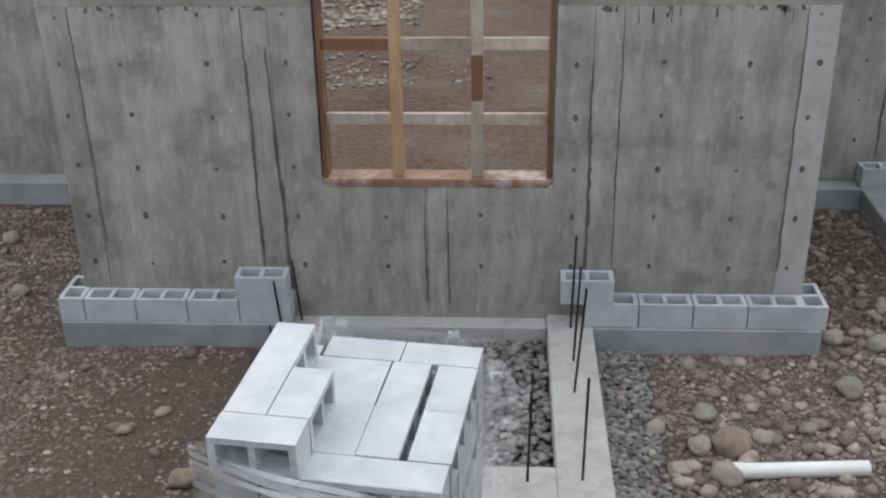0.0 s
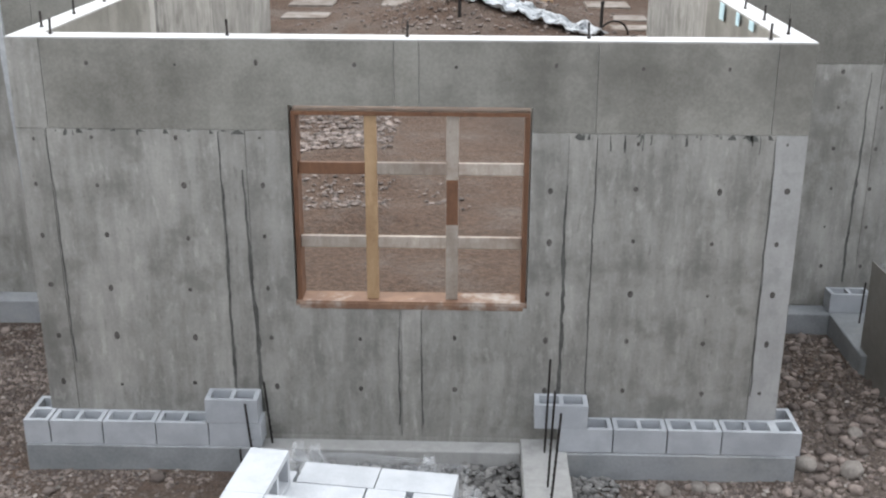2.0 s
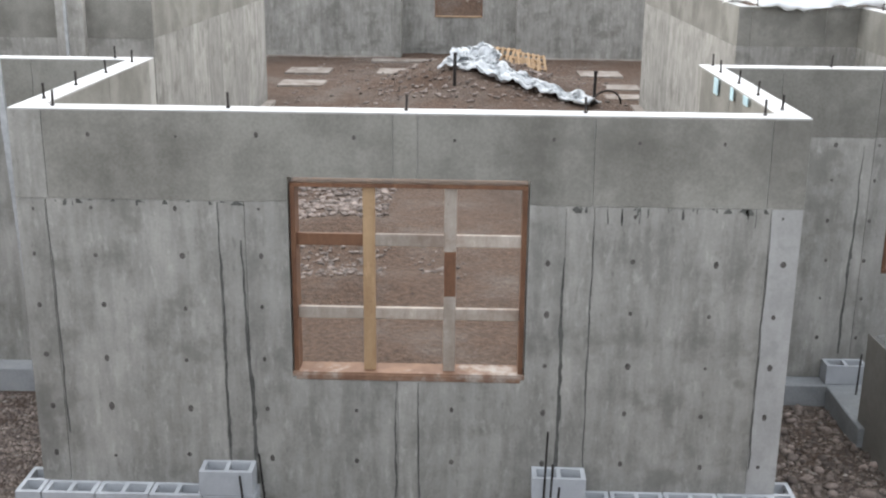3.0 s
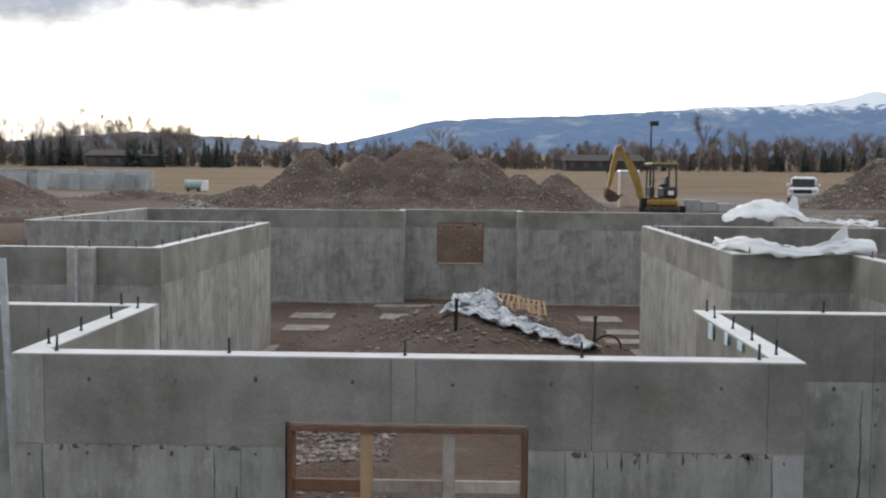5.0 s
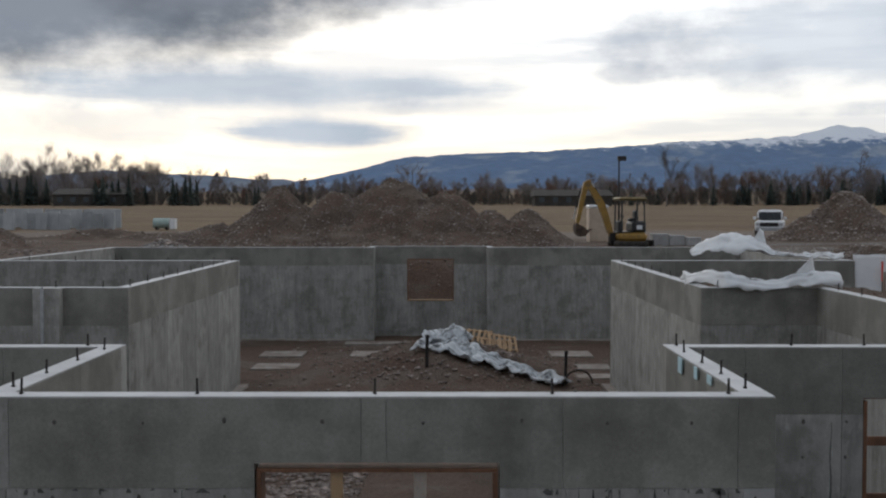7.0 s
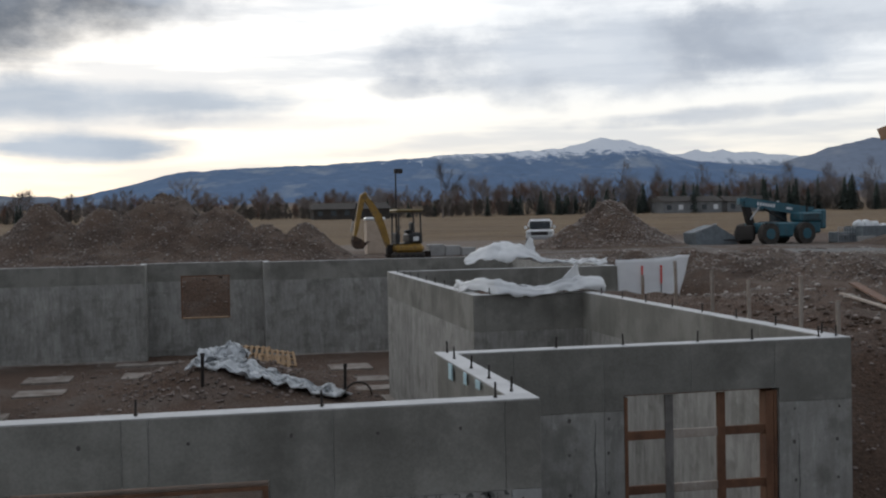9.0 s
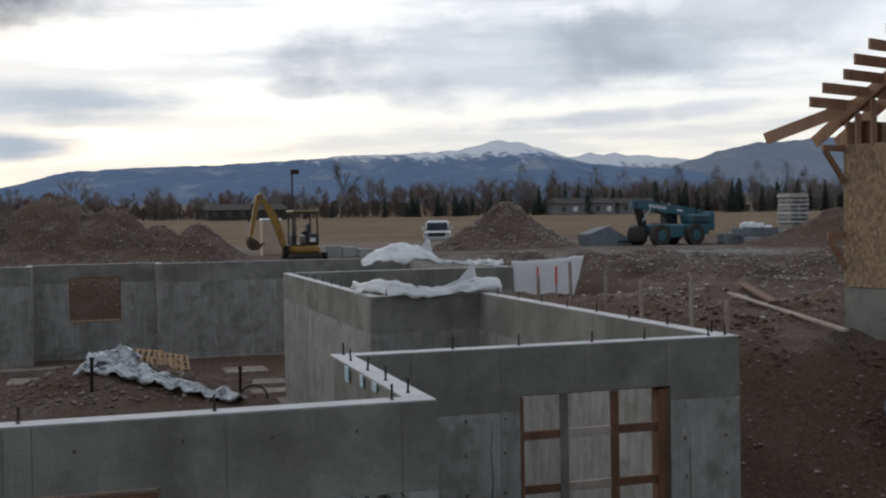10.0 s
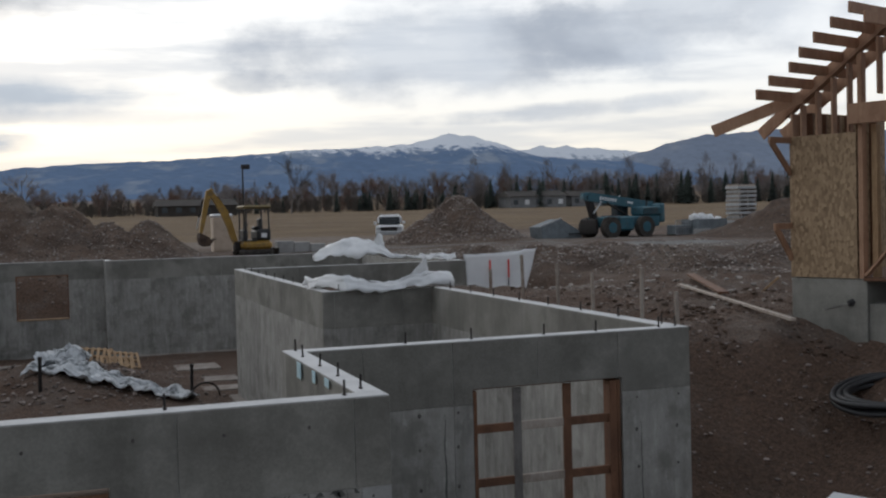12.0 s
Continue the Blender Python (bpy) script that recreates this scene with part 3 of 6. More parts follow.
def damp_run(parent, x, z_top, z_bot, lean, width, y=-0.0085, seed=1):
    """A ragged dark run of damp down a wall, thin at the top."""
    r = random.Random(seed)
    n = int((z_top - z_bot) / 0.035) + 2
    vs, fs = [], []
    wander = 0.0
    for i in range(n):
        k = i / (n - 1)
        wander += r.uniform(-0.004, 0.004)
        half = width * (0.3 + 0.7 * min(1, k * 2)) * (0.65 + 0.45 * noise.noise(Vector((seed * 3.1, z_top + k * 9, 0)))) * r.uniform(0.85, 1.1) / 2
        cx = x + lean * k + wander
        z = z_top + (z_bot - z_top) * k
        vs += [(cx - half, y, z), (cx + half * r.uniform(0.5, 1.2), y, z)]
        if i:
            fs.append((2 * i - 2, 2 * i - 1, 2 * i + 1, 2 * i))
    return part("damp_run", mesh_from("damp_run", vs, fs, STAIN), None, parent, "dark ragged run of damp")


damp_run(wall_front, -1.40, 2.14, 0.2, 0.07, 0.05, seed=1)
damp_run(wall_front, -1.565, 2.42, 0.25, 0.02, 0.034, seed=2)
damp_run(wall_front, 0.925, 2.05, 0.3, -0.015, 0.05, seed=3)
damp_run(wall_front, -2.795, 2.42, 0.6, 0.02, 0.02, seed=4)
damp_run(wall_front, 1.118, 2.40, 0.3, 0.0, 0.016, seed=5)
damp_run(wall_front, 2.36, 2.40, 0.4, 0.0, 0.018, seed=6)
damp_run(wall_front, -0.28, 1.06, 0.1, 0.0, 0.02, seed=7)
damp_run(wall_front, -0.125, 1.06, 0.1, 0.0, 0.016, seed=17)
damp_run(wall_cross_right, 3.96, 2.35, 0.25, -0.02, 0.04, y=CROSS - 0.0085, seed=8)
damp_run(wall_cross_right, 6.15, 2.1, 0.6, 0.0, 0.03, y=CROSS - 0.0085, seed=9)
for i in range(26):        # short drips below the upper seam
    r = random.Random(40 + i)
    x = r.choice([r.uniform(1.15, 2.34), r.uniform(1.15, 2.34), r.uniform(-2.75, -1.4)])
    damp_run(wall_front, x, HIGH - 0.004, HIGH - 0.01 - 0.16 * r.random() ** 2, 0.0, r.uniform(0.006, 0.03), seed=60 + i)

for i in range(22):        # dark smears where water stood on the seam
    r = random.Random(140 + i)
    x = r.choice([r.uniform(1.14, 2.34), r.uniform(1.14, 2.34), r.uniform(0.95, 1.1), r.uniform(-2.7, -1.4)])
    damp_run(wall_front, x, HIGH - 0.002, HIGH - r.uniform(0.012, 0.05), r.uniform(-0.02, 0.02), r.uniform(0.03, 0.11), seed=160 + i)

# ---- timber frames in the openings ----
def window_buck(name, label, opening, y0, axis_shift, mats, braces_x, braces_z, depth=THICK, has_head=True, jamb=0.05):
    """Planks lining an opening, cross-braced with studs."""
    x0, x1, z0, z1 = opening
    thing = tagged(empty(name, pose(0, y0, 0)), label, "window frame", kind="structure")
    frame_mat, stud_mat, rail_mat = mats
    part("sill", box(x0, x1, 0.0, depth, z0 + 0.002, z0 + 0.04, 0.003), LUMBER_SPLASH if name == "window_1" else LUMBER_RED, thing, "cement-splashed sill plank")
    head_z = z1 - 0.075 if has_head else z1 - 0.03
    part("head", box(x0 + 0.012, x1 - 0.012, 0.02 if has_head else 0.12, depth, head_z, head_z + 0.028, 0.003), frame_mat, thing)
    part("jamb", box(x0 + 0.012, x0 + jamb, 0.015, depth, z0 + 0.04, head_z, 0.003), frame_mat, thing)
    part("jamb", box(x1 - jamb, x1 - 0.012, 0.015, depth, z0 + 0.04, head_z, 0.003), frame_mat, thing)
    for i, bx in enumerate(braces_x):
        part("brace_post", box(bx - 0.044, bx + 0.044, 0.055, 0.093, z0 + 0.04, head_z, 0.004), stud_mat[i], thing)
    for bz in braces_z:
        cuts = [x0 + jamb, *braces_x, x1 - jamb]
        for i, (a, b) in enumerate(zip(cuts, cuts[1:])):
            part("brace_rail", box(a + (0.0445 if i else 0), b - (0.0445 if i < len(cuts) - 2 else 0), 0.055, 0.093, bz - 0.044, bz + 0.044, 0.004), rail_mat[i % len(rail_mat)] if bz > 2 or name == "window_2" else LUMBER_GREY, thing)
    return thing


window_buck("window_1", "cross-braced timber window frame splashed with cement", WIN_FRONT, 0.0, 0, (LUMBER_RED, (LUMBER, LUMBER_GREY), (LUMBER_RED, LUMBER_GREY, LUMBER_GREY)), (-0.487, 0.10), (2.14, 1.58), jamb=0.048)
part("sill_lip", box(WIN_FRONT[0] + 0.03, WIN_FRONT[1] - 0.03, -0.012, -0.001, 1.072, 1.118, 0.003), LUMBER_SPLASH, bpy.data.objects["window_1"], "reddish lip of the sill")
window_buck("window_2", "brown cross-braced timber frame in the opening", WIN_SIDE, CROSS, 0, (LUMBER_RED, (LUMBER_DIM, LUMBER_RED), (LUMBER_RED, LUMBER_GREY, LUMBER_RED)), (4.765, 5.33), (2.16, 1.61), has_head=False, jamb=0.05)
part("wet_patch", box(0.058, 0.142, 0.0515, 0.0549, 1.72, 2.06), LUMBER_RED, bpy.data.objects["window_1"], "dark wet patch on the stud")
part("jamb_stud", box(WIN_SIDE[1] - 0.135, WIN_SIDE[1] - 0.052, 0.02, 0.17, 1.13, 2.553, 0.004), LUMBER_RED, bpy.data.objects["window_2"])
wb = tagged(empty("window_3", pose(0, 32.4, 0)), "brown timber lining of the back bay opening", "window frame", kind="structure")
for nm, b in (("sill", (WIN_BACK[0], WIN_BACK[1], -0.03, 0.2, 1.092, 1.13)), ("head", (WIN_BACK[0], WIN_BACK[1], -0.006, 0.2, 2.58, 2.618)), ("jamb", (WIN_BACK[0] + 0.002, -1.03, -0.006, 0.2, 1.13, 2.58)), ("jamb", (0.59, WIN_BACK[1] - 0.002, -0.006, 0.2, 1.13, 2.58))):
    part(nm, box(*b, 0.003), LUMBER_RED if nm != "sill" else LUMBER, wb)

# ---- anchor bolts in the wall tops ----
bolt = bmesh.new()
rod(bolt, (0, 0, 0), (0, 0, 0.115), 0.009, 6)
rod(bolt, (0, 0, 0.004), (0, 0, 0.014), 0.016, 6)
bolt_mesh = bpy.data.meshes.new("anchor_bolt")
bolt.to_mesh(bolt_mesh)
bolt.free()
bolt_mesh.materials.append(STEEL)
for owner, spots in ((wall_front, [(x, 0.1) for x in (-2.72, -1.475, -0.22, 1.035, 2.28)]),
                     (wall_bay_left, [(-2.9, y) for y in (0.42, 1.1, 1.85, 2.6)]), (wall_bay_right, [(2.465, y) for y in (0.35, 1.05, 1.7, 2.4)]),
                     (wall_cross_right, [(x, 2.9) for x in (2.5, 3.6, 4.3, 5.1, 5.7, 6.45, 6.65)]), (wall_cross_left, [(-3.15, 2.9), (-4.4, 2.9)]),
                     (wall_right, [(6.66, y) for y in (3.2, 4.2, 5.2, 6.2, 7.2, 8.2, 9.2, 10.2)]),
                     (wall_box_right, [(x, 11.0) for x in (4.9, 5.4, 5.9)]), (wall_inner_right, [(4.72, y) for y in range(12, 21)]),
                     (wall_inner_left, [(-5.16, 11.4 + 1.15 * i) for i in range(9)]), (wall_box_left, [(x, 11.0) for x in (-9.8, -8.6, -7.4, -6.3, -5.5)]),
                     (wall_far_left, [(-10.5 + 1.2 * i, 21.0) for i in range(5)])):
    for bx, by in spots:
        part("anchor_bolt", bolt_mesh, None, owner, m=pose(bx, by, TOP - 0.002, rnd.uniform(-3, 3), rnd.uniform(-3, 3)))

# ---- footings ----
PAD = material("dusty_footing", (0.17, 0.135, 0.11), (0.33, 0.30, 0.27), 3, 0.9, 30, 0.3, 0.006, 0.2, tint=(0.12, 0.08, 0.057), tint_scale=1.2, tint_amount=0.8)
def footing(name, x0, x1, y0, y1, z0=-0.6, z1=0.0, mat=FOOTING, label="grey concrete strip footing"):
    return tagged(part(name, box(x0, x1, y0, y1, z0, z1, 0.008), mat), label, "footing", kind="structure")


footing("footing_front_left", -3.155, -1.36, -0.225, -0.012)
footing("footing_front_middle", -1.36, 0.64, -0.17, -0.012, z1=-0.03, mat=CONCRETE_PALE)
footing("footing_front_right", 0.985, 2.71, -0.225, -0.012)
footing("footing_well_right", 0.64, 0.985, -2.36, -0.012, mat=CONCRETE_PALE, z1=0.004, label="pale concrete footing of a window well")
footing("footing_well_front", -1.08, 0.64, -2.36, -1.95, mat=CONCRETE_PALE, z1=0.0)
footing("footing_well_left", -1.42, -1.08, -2.36, -0.23, mat=CONCRETE_PALE, z1=-0.004)
footing("footing_cross_left", -9.0, -3.155, 2.55, CROSS - 0.012, z1=0.02)
footing("footing_cross_right", 2.71, 3.78, 2.55, CROSS - 0.012, z1=0.0)
footing("footing_side_well", 3.78, 4.14, 1.6, 2.55, z1=-0.0)
footing("footing_side_well_back", 3.78, 6.8, 2.551, CROSS - 0.012, z1=-0.004)
footing("footing_side_left", -3.155, F0 - 0.004, -0.004, 2.5)
footing("footing_side_right", F1 + 0.004, 2.71, -0.004, 2.5)
footing("footing_back_left", -11.0, -2.4, 30.95, WALL_BACK - 0.006, z1=-0.17, mat=PAD)
footing("footing_back_right", 2.0, 10.6, 30.95, WALL_BACK - 0.006, z1=-0.17, mat=PAD)
footing("footing_inner_left", -5.05, -4.8, 11.0, 20.9, z1=-0.13, mat=PAD)
footing("footing_inner_right", 4.36, 4.612, 11.0, 20.9, z1=-0.13, mat=PAD)
for px, py, sx, sy in ((-4.8, 27.0, 1.35, 1.3), (-1.95, 27.0, 1.4, 1.3), (-4.6, 24.2, 1.3, 1.1), (4.25, 27.0, 1.3, 1.3), (4.35, 24.1, 1.4, 1.0), (4.45, 22.3, 1.2, 0.8), (-1.9, 29.9, 2.4, 0.7), (-2.2, 24.4, 0.5, 0.5)):
    p = part("footing_pad", box(px - sx / 2, px + sx / 2, py - sy / 2, py + sy / 2, -0.5, -0.13, 0.01), PAD)
    tagged(p, "pale square concrete footing pad set in the dirt", "footing pad", "pads on the basement floor")

# ---- concrete blocks ----
BL, BW, BH = 0.397, 0.194, 0.194


def block_mesh():
    us = [-BL / 2, -BL / 2 + 0.034, -0.016, 0.016, BL / 2 - 0.034, BL / 2]
    vs = [-BW / 2, -BW / 2 + 0.032, BW / 2 - 0.032, BW / 2]
    bm = grid_solid(us, vs, lambda i, j: not (i in (1, 3) and j == 1), 0.0, BH, "xyz")
    bmesh.ops.recalc_face_normals(bm, faces=bm.faces)
    me = bpy.data.meshes.new("concrete_block")
    bm.to_mesh(me)
    bm.free()
    me.materials.append(BLOCK)
    return me


BLOCK_MESH = block_mesh()
for m in ([pose(-3.062, -0.008, 0.002, 0, 0, 90), pose(2.64, -0.008, 0.002, 0, 0, 90)] + [pose(-2.755 + 0.4065 * i, -0.112, 0.002, 0, 0, rnd.uniform(-0.5, 0.5)) for i in range(4)]
          + [pose(-1.555, -0.110, 0.200, 0, 0, 0.8), pose(0.935, -0.110, 0.200, 0, 0, -0.6), pose(3.98, 2.69, 0.002)]
          + [pose(1.125 + 0.4075 * i, -0.112, 0.006, 0, 0, rnd.uniform(-0.5, 0.5)) for i in range(4)]):
    b = part("concrete_block", BLOCK_MESH, None, m=m)
    tagged(b, "light grey two-cell concrete block laid on the footing", "concrete block", "blocks on the footing")


def block_pallet(m, courses, raised, open_gap, label):
    """A timber pallet of blocks laid with their cells sideways."""
    thing = tagged(empty("block_pallet", m), label, "block pallet", "pallets of blocks")
    for i in range(3):
        part("pallet_runner", box(-1.02 + 0.46 * i, -0.94 + 0.46 * i, -1.22, 0.0, 0.0, 0.09), LUMBER_GREY, thing)
    for i in range(7):
        part("pallet_board", box(-1.03, 0.0, -1.22 + 0.185 * i, -1.12 + 0.185 * i, 0.09, 0.112), LUMBER_GREY, thing)
    side = pose(0, 0, 0, 90, 0, 90)          # length along y, cells along x
    front = pose(0, 0, 0, 90, 0, 0)          # length along x, cells along y
    r = random.Random(11)
    for c in range(courses):
        z = 0.112 + 0.199 * c + BH / 2
        top = c == courses - 1
        spots = []
        for col in range(5):
            x = -0.1 - 0.203 * col
            if c % 2 == 0 and not top:
                spots += [(x, -0.2 - 0.405 * k, side) for k in range(3)]
        if c % 2 or top:
            if open_gap and top:
                spots += [(-0.2, -0.1, front), (-0.61, -0.1, front), (-0.2 - 0.0, -1.12, front), (-0.61, -1.12, front)]
                spots += [(-0.1, -0.41, side), (-0.1, -0.81, side), (-0.335, -0.41, side), (-0.335, -0.81, side), (-0.54, -0.41, side), (-0.54, -0.81, side), (-0.745, -0.41, side), (-0.745, -0.81, side)]
                spots += [(-0.93, -0.3, side), (-0.93, -0.7, side), (-0.93, -1.02, side)]
            else:
                spots += [(-0.2 - 0.405 * i, -0.1 - 0.204 * j, front) for i in range(2) for j in range(6)] + [(-0.92, -0.2 - 0.405 * k, side) for k in range(3)]
        for x, y, turn in spots:
            part("block", BLOCK_MESH, None, thing, m=pose(x + r.uniform(-0.005, 0.005), y + r.uniform(-0.005, 0.005), z) @ turn @ pose(0, 0, -BH / 2) @ Matrix.Diagonal((1.016, 1.012, 1.02, 1)))
    z = 0.112 + 0.199 * courses + BH / 2
    for x, y, turn in ((-0.93, -0.435, side), (-0.93, -0.84, side), (-0.725, -0.84, side), (-0.83, -1.145, front))[:raised]:
        part("block", BLOCK_MESH, None, thing, m=pose(x, y, z) @ turn @ pose(0, 0, -BH / 2) @ Matrix.Diagonal((1.016, 1.012, 1.02, 1)))
    return thing


WRAP = bpy.data.materials.new("clear_stretch_film")
WRAP.use_nodes = True
wn = WRAP.node_tree
pb = wn.nodes["Principled BSDF"]
pb.inputs["Base Color"].default_value, pb.inputs["Roughness"].default_value = (0.8, 0.82, 0.84, 1), 0.25
wpos = wn.nodes.new("ShaderNodeNewGeometry").outputs["Position"]
wnoise = node(wn, "ShaderNodeTexNoise", Vector=node(wn, "ShaderNodeMapping", Vector=wpos, Scale=(3, 3, 11)).outputs[0], Scale=2.0, Detail=6.0, Roughness=0.7).outputs[0]
wn.links.new(calc(wn, "ADD", 0.10, calc(wn, "MULTIPLY", ramp(wn, wnoise, 0.45, 0.78), 0.42)), pb.inputs["Alpha"])
wn.links.new(node(wn, "ShaderNodeBump", Strength=0.8, Distance=0.02, Height=wnoise).outputs[0], pb.inputs["Normal"])


def film(name, rings, parent, closed=True):
    """A creased sheet lofted through rings of points."""
    n = len(rings[0])
    vs = [p for ring in rings for p in ring]
    fs = [(i * n + j, i * n + (j + 1) % n, (i + 1) * n + (j + 1) % n, (i + 1) * n + j) for i in range(len(rings) - 1) for j in range(n if closed else n - 1)]
    return part(name, mesh_from(name, vs, fs, WRAP, True), None, parent, "creased clear plastic film")


def wrap_rings(z0, z1, levels, seed):
    rings = []
    corner = [(-1.05, -1.25), (0.03, -1.25), (0.03, 0.03), (-1.05, 0.03)]
    for i in range(levels):
        z = z0 + (z1 - z0) * i / (levels - 1)
        ring = []
        for k in range(4):
            (ax, ay), (bx, by) = corner[k], corner[(k + 1) % 4]
            for s in range(12):
                t = s / 12
                x, y = ax + (bx - ax) * t, ay + (by - ay) * t
                d = 0.012 + 0.03 * abs(fbm(x * 2 + k, y * 2 + z * 3, 1.8, 3, seed))
                ring.append((x + (d if x > -0.5 else -d), y + (d if y > -0.6 else -d), z + 0.03 * fbm(x + k, y, 2.2, 2, seed + 3) * (i == levels - 1)))
        rings.append(ring)
    return rings


pallet_a = block_pallet(pose(0.195, -2.60, -0.25, 0, 0, -7), 7, 4, True, "pallet of pale concrete blocks, its plastic wrap torn open")
film("plastic_wrap", wrap_rings(0.1, 1.54, 10, 2.0), pallet_a)
shroud = []
for i in range(9):          # film drawn slack over the front of the raised blocks
    k = i / 8
    shroud.append([(-1.10 + 1.17 * q, -1.275 - 0.025 * abs(fbm(q * 4, k * 3, 1.6, 3, 4.4)) - 0.02 * k, 0.75 + k * (0.97 - 0.24 * smooth(0.25, 0.7, q)) + 0.02 * fbm(q * 3, k, 2.0, 3, 7.7)) for q in [j / 24 for j in range(25)]])
film("front_film", shroud, pallet_a, False)
loose = []
for i in range(9):          # a torn flap blowing off the side
    k = i / 8
    loose.append([(0.04 + 0.24 * k * (1 - 0.6 * s) + 0.03 * math.sin(7 * s + 3 * k), -0.05 - 1.05 * s + 0.35 * k * (s - 0.3), 1.45 - 0.10 * k - 0.85 * s * (0.3 + k) + 0.05 * math.sin(5 * s + 8 * k)) for s in [j / 12 for j in range(13)]])
film("torn_flap", loose, pallet_a, False)
for cx, cy, h in ((-0.86, 0.03, 0.14), (-0.78, 0.06, 0.12), (-0.16, 0.05, 0.11)):       # bunched film standing up at the back edge
    film("bunched_film", [[(cx + (0.09 - 0.07 * k) * math.cos(a) + 0.02 * math.sin(3 * a + 5 * k), cy + (0.05 - 0.035 * k) * math.sin(a), 1.40 + h * 1.4 * k + 0.02 * math.sin(2 * a)) for a in [j * math.tau / 10 for j in range(10)]] for k in (0, 0.35, 0.7, 1.0)], pallet_a)
STRIP = WRAP.copy()
STRIP.name = "twisted_stretch_film"
for link in list(STRIP.node_tree.nodes["Principled BSDF"].inputs["Alpha"].links):
    STRIP.node_tree.links.remove(link)
STRIP.node_tree.nodes["Principled BSDF"].inputs["Alpha"].default_value = 0.55
for z0, z1, w_ in ((1.69, 1.46, 0.012), (1.66, 1.40, 0.022), (1.58, 1.42, 0.012), (1.62, 1.30, 0.016), (1.50, 1.22, 0.03), (1.40, 1.30, 0.02), (1.30, 1.02, 0.02), (1.20, 1.12, 0.03)):
    vs = []
    for i in range(25):
        k = i / 24
        h = w_ * (0.5 + 0.5 * abs(math.sin(9 * k + z0 * 20)))
        z = z0 + (z1 - z0) * k - 0.05 * math.sin(math.pi * k)
        vs += [(-1.09 + 1.16 * k, -1.30 - 0.02 * math.sin(6 * k), z - h), (-1.09 + 1.16 * k, -1.30 - 0.02 * math.sin(6 * k + 1), z + h)]
    part("film_band", mesh_from("film_band", vs, [(2 * i, 2 * i + 2, 2 * i + 3, 2 * i + 1) for i in range(24)], STRIP, True), None, pallet_a, "twisted band of clear plastic film")
pallet_b = block_pallet(pose(4.97, 1.72, -0.25, 0, 0, 2), 5, 0, False, "wrapped pallet of pale concrete blocks beside the side well")
film("plastic_wrap", wrap_rings(0.1, 1.1, 7, 5.0), pallet_b)
DUSTY = material("dusty_grey_cover", (0.16, 0.15, 0.135), (0.25, 0.235, 0.215), 2, 0.6, 20, 0.3, 0.01, 0.0)
part("side_cover", box(-1.14, -1.13, -1.3, 0.1, 0.02, 1.10, 0.004), DUSTY, pallet_b, "dusty grey cover sheet")
part("side_cover", box(-1.13, 0.1, -1.31, -1.3, 0.02, 1.10, 0.004), DUSTY, pallet_b, "dusty grey cover sheet")

# ---- reinforcing bars standing in the footings ----
for bx, by, bz, h, lx, ly in ((0.815, -0.215, 0.0, 0.78, 0.02, 0.0), (0.81, -0.70, 0.0, 0.76, 0.03, 0.02), (0.792, -1.11, 0.0, 0.80, 0.06, 0.03), (0.795, -2.08, 0.0, 0.74, 0.01, 0.0),
                              (0.456, -2.10, 0.0, 0.78, 0.02, 0.0), (-1.27, -0.09, -0.03, 0.52, -0.05, 0.0), (-1.40, -0.24, -0.02, 0.40, -0.04, 0.0), (-1.38, -0.69, -0.02, 0.28, -0.01, 0.0),
                              (-1.38, -1.1, -0.02, 0.25, 0.0, 0.0), (4.0, 2.35, 0.0, 0.42, 0.01, 0.0), (4.06, 2.1, 0.0, 0.5, 0.01, 0.0)):
    bm = rod(bmesh.new(), (0, 0, -0.1), (lx, ly, h), 0.0085, 7)
    for i in range(int(h / 0.05)):
        z = 0.04 + 0.05 * i
        rod(bm, (lx * z / h, ly * z / h, z), (lx * z / h, ly * z / h, z + 0.006), 0.0092, 7)
    tagged(part("rebar", bm, STEEL, m=pose(bx, by, bz)), "dark ribbed steel bar standing in the footing", "rebar", "bars in the footings")

# ---- drain pipe ----
PVC = material("white_pvc", (0.62, 0.62, 0.60), (0.75, 0.75, 0.74), 3, 0.45, 30, 0.05, 0.002, 0.0, local=True)
pipe = tagged(empty("drain_pipe", pose(1.74, -1.74, -0.17, 0, 0, 4)), "white plastic drain pipe lying on the stones", "pipe")
bm = rod(bmesh.new(), (0, 0, 0), (0.92, 0, 0), 0.052, 16)
part("barrel", bm, PVC, pipe)
part("socket", rod(bmesh.new(), (0.0, 0, 0), (0.11, 0, 0), 0.060, 16), PVC, pipe)


# ---- loose stones ----
t_ = (1 + 5 ** 0.5) / 2
ICO = np.array([(-1, t_, 0), (1, t_, 0), (-1, -t_, 0), (1, -t_, 0), (0, -1, t_), (0, 1, t_), (0, -1, -t_), (0, 1, -t_), (t_, 0, -1), (t_, 0, 1), (-t_, 0, -1), (-t_, 0, 1)]) / math.sqrt(1 + t_ * t_)
TRI = np.array([(0, 11, 5), (0, 5, 1), (0, 1, 7), (0, 7, 10), (0, 10, 11), (1, 5, 9), (5, 11, 4), (11, 10, 2), (10, 7, 6), (7, 1, 8), (3, 9, 4), (3, 4, 2), (3, 2, 6), (3, 6, 8), (3, 8, 9), (4, 9, 5), (2, 4, 11), (6, 2, 10), (8, 6, 7), (9, 8, 1)])


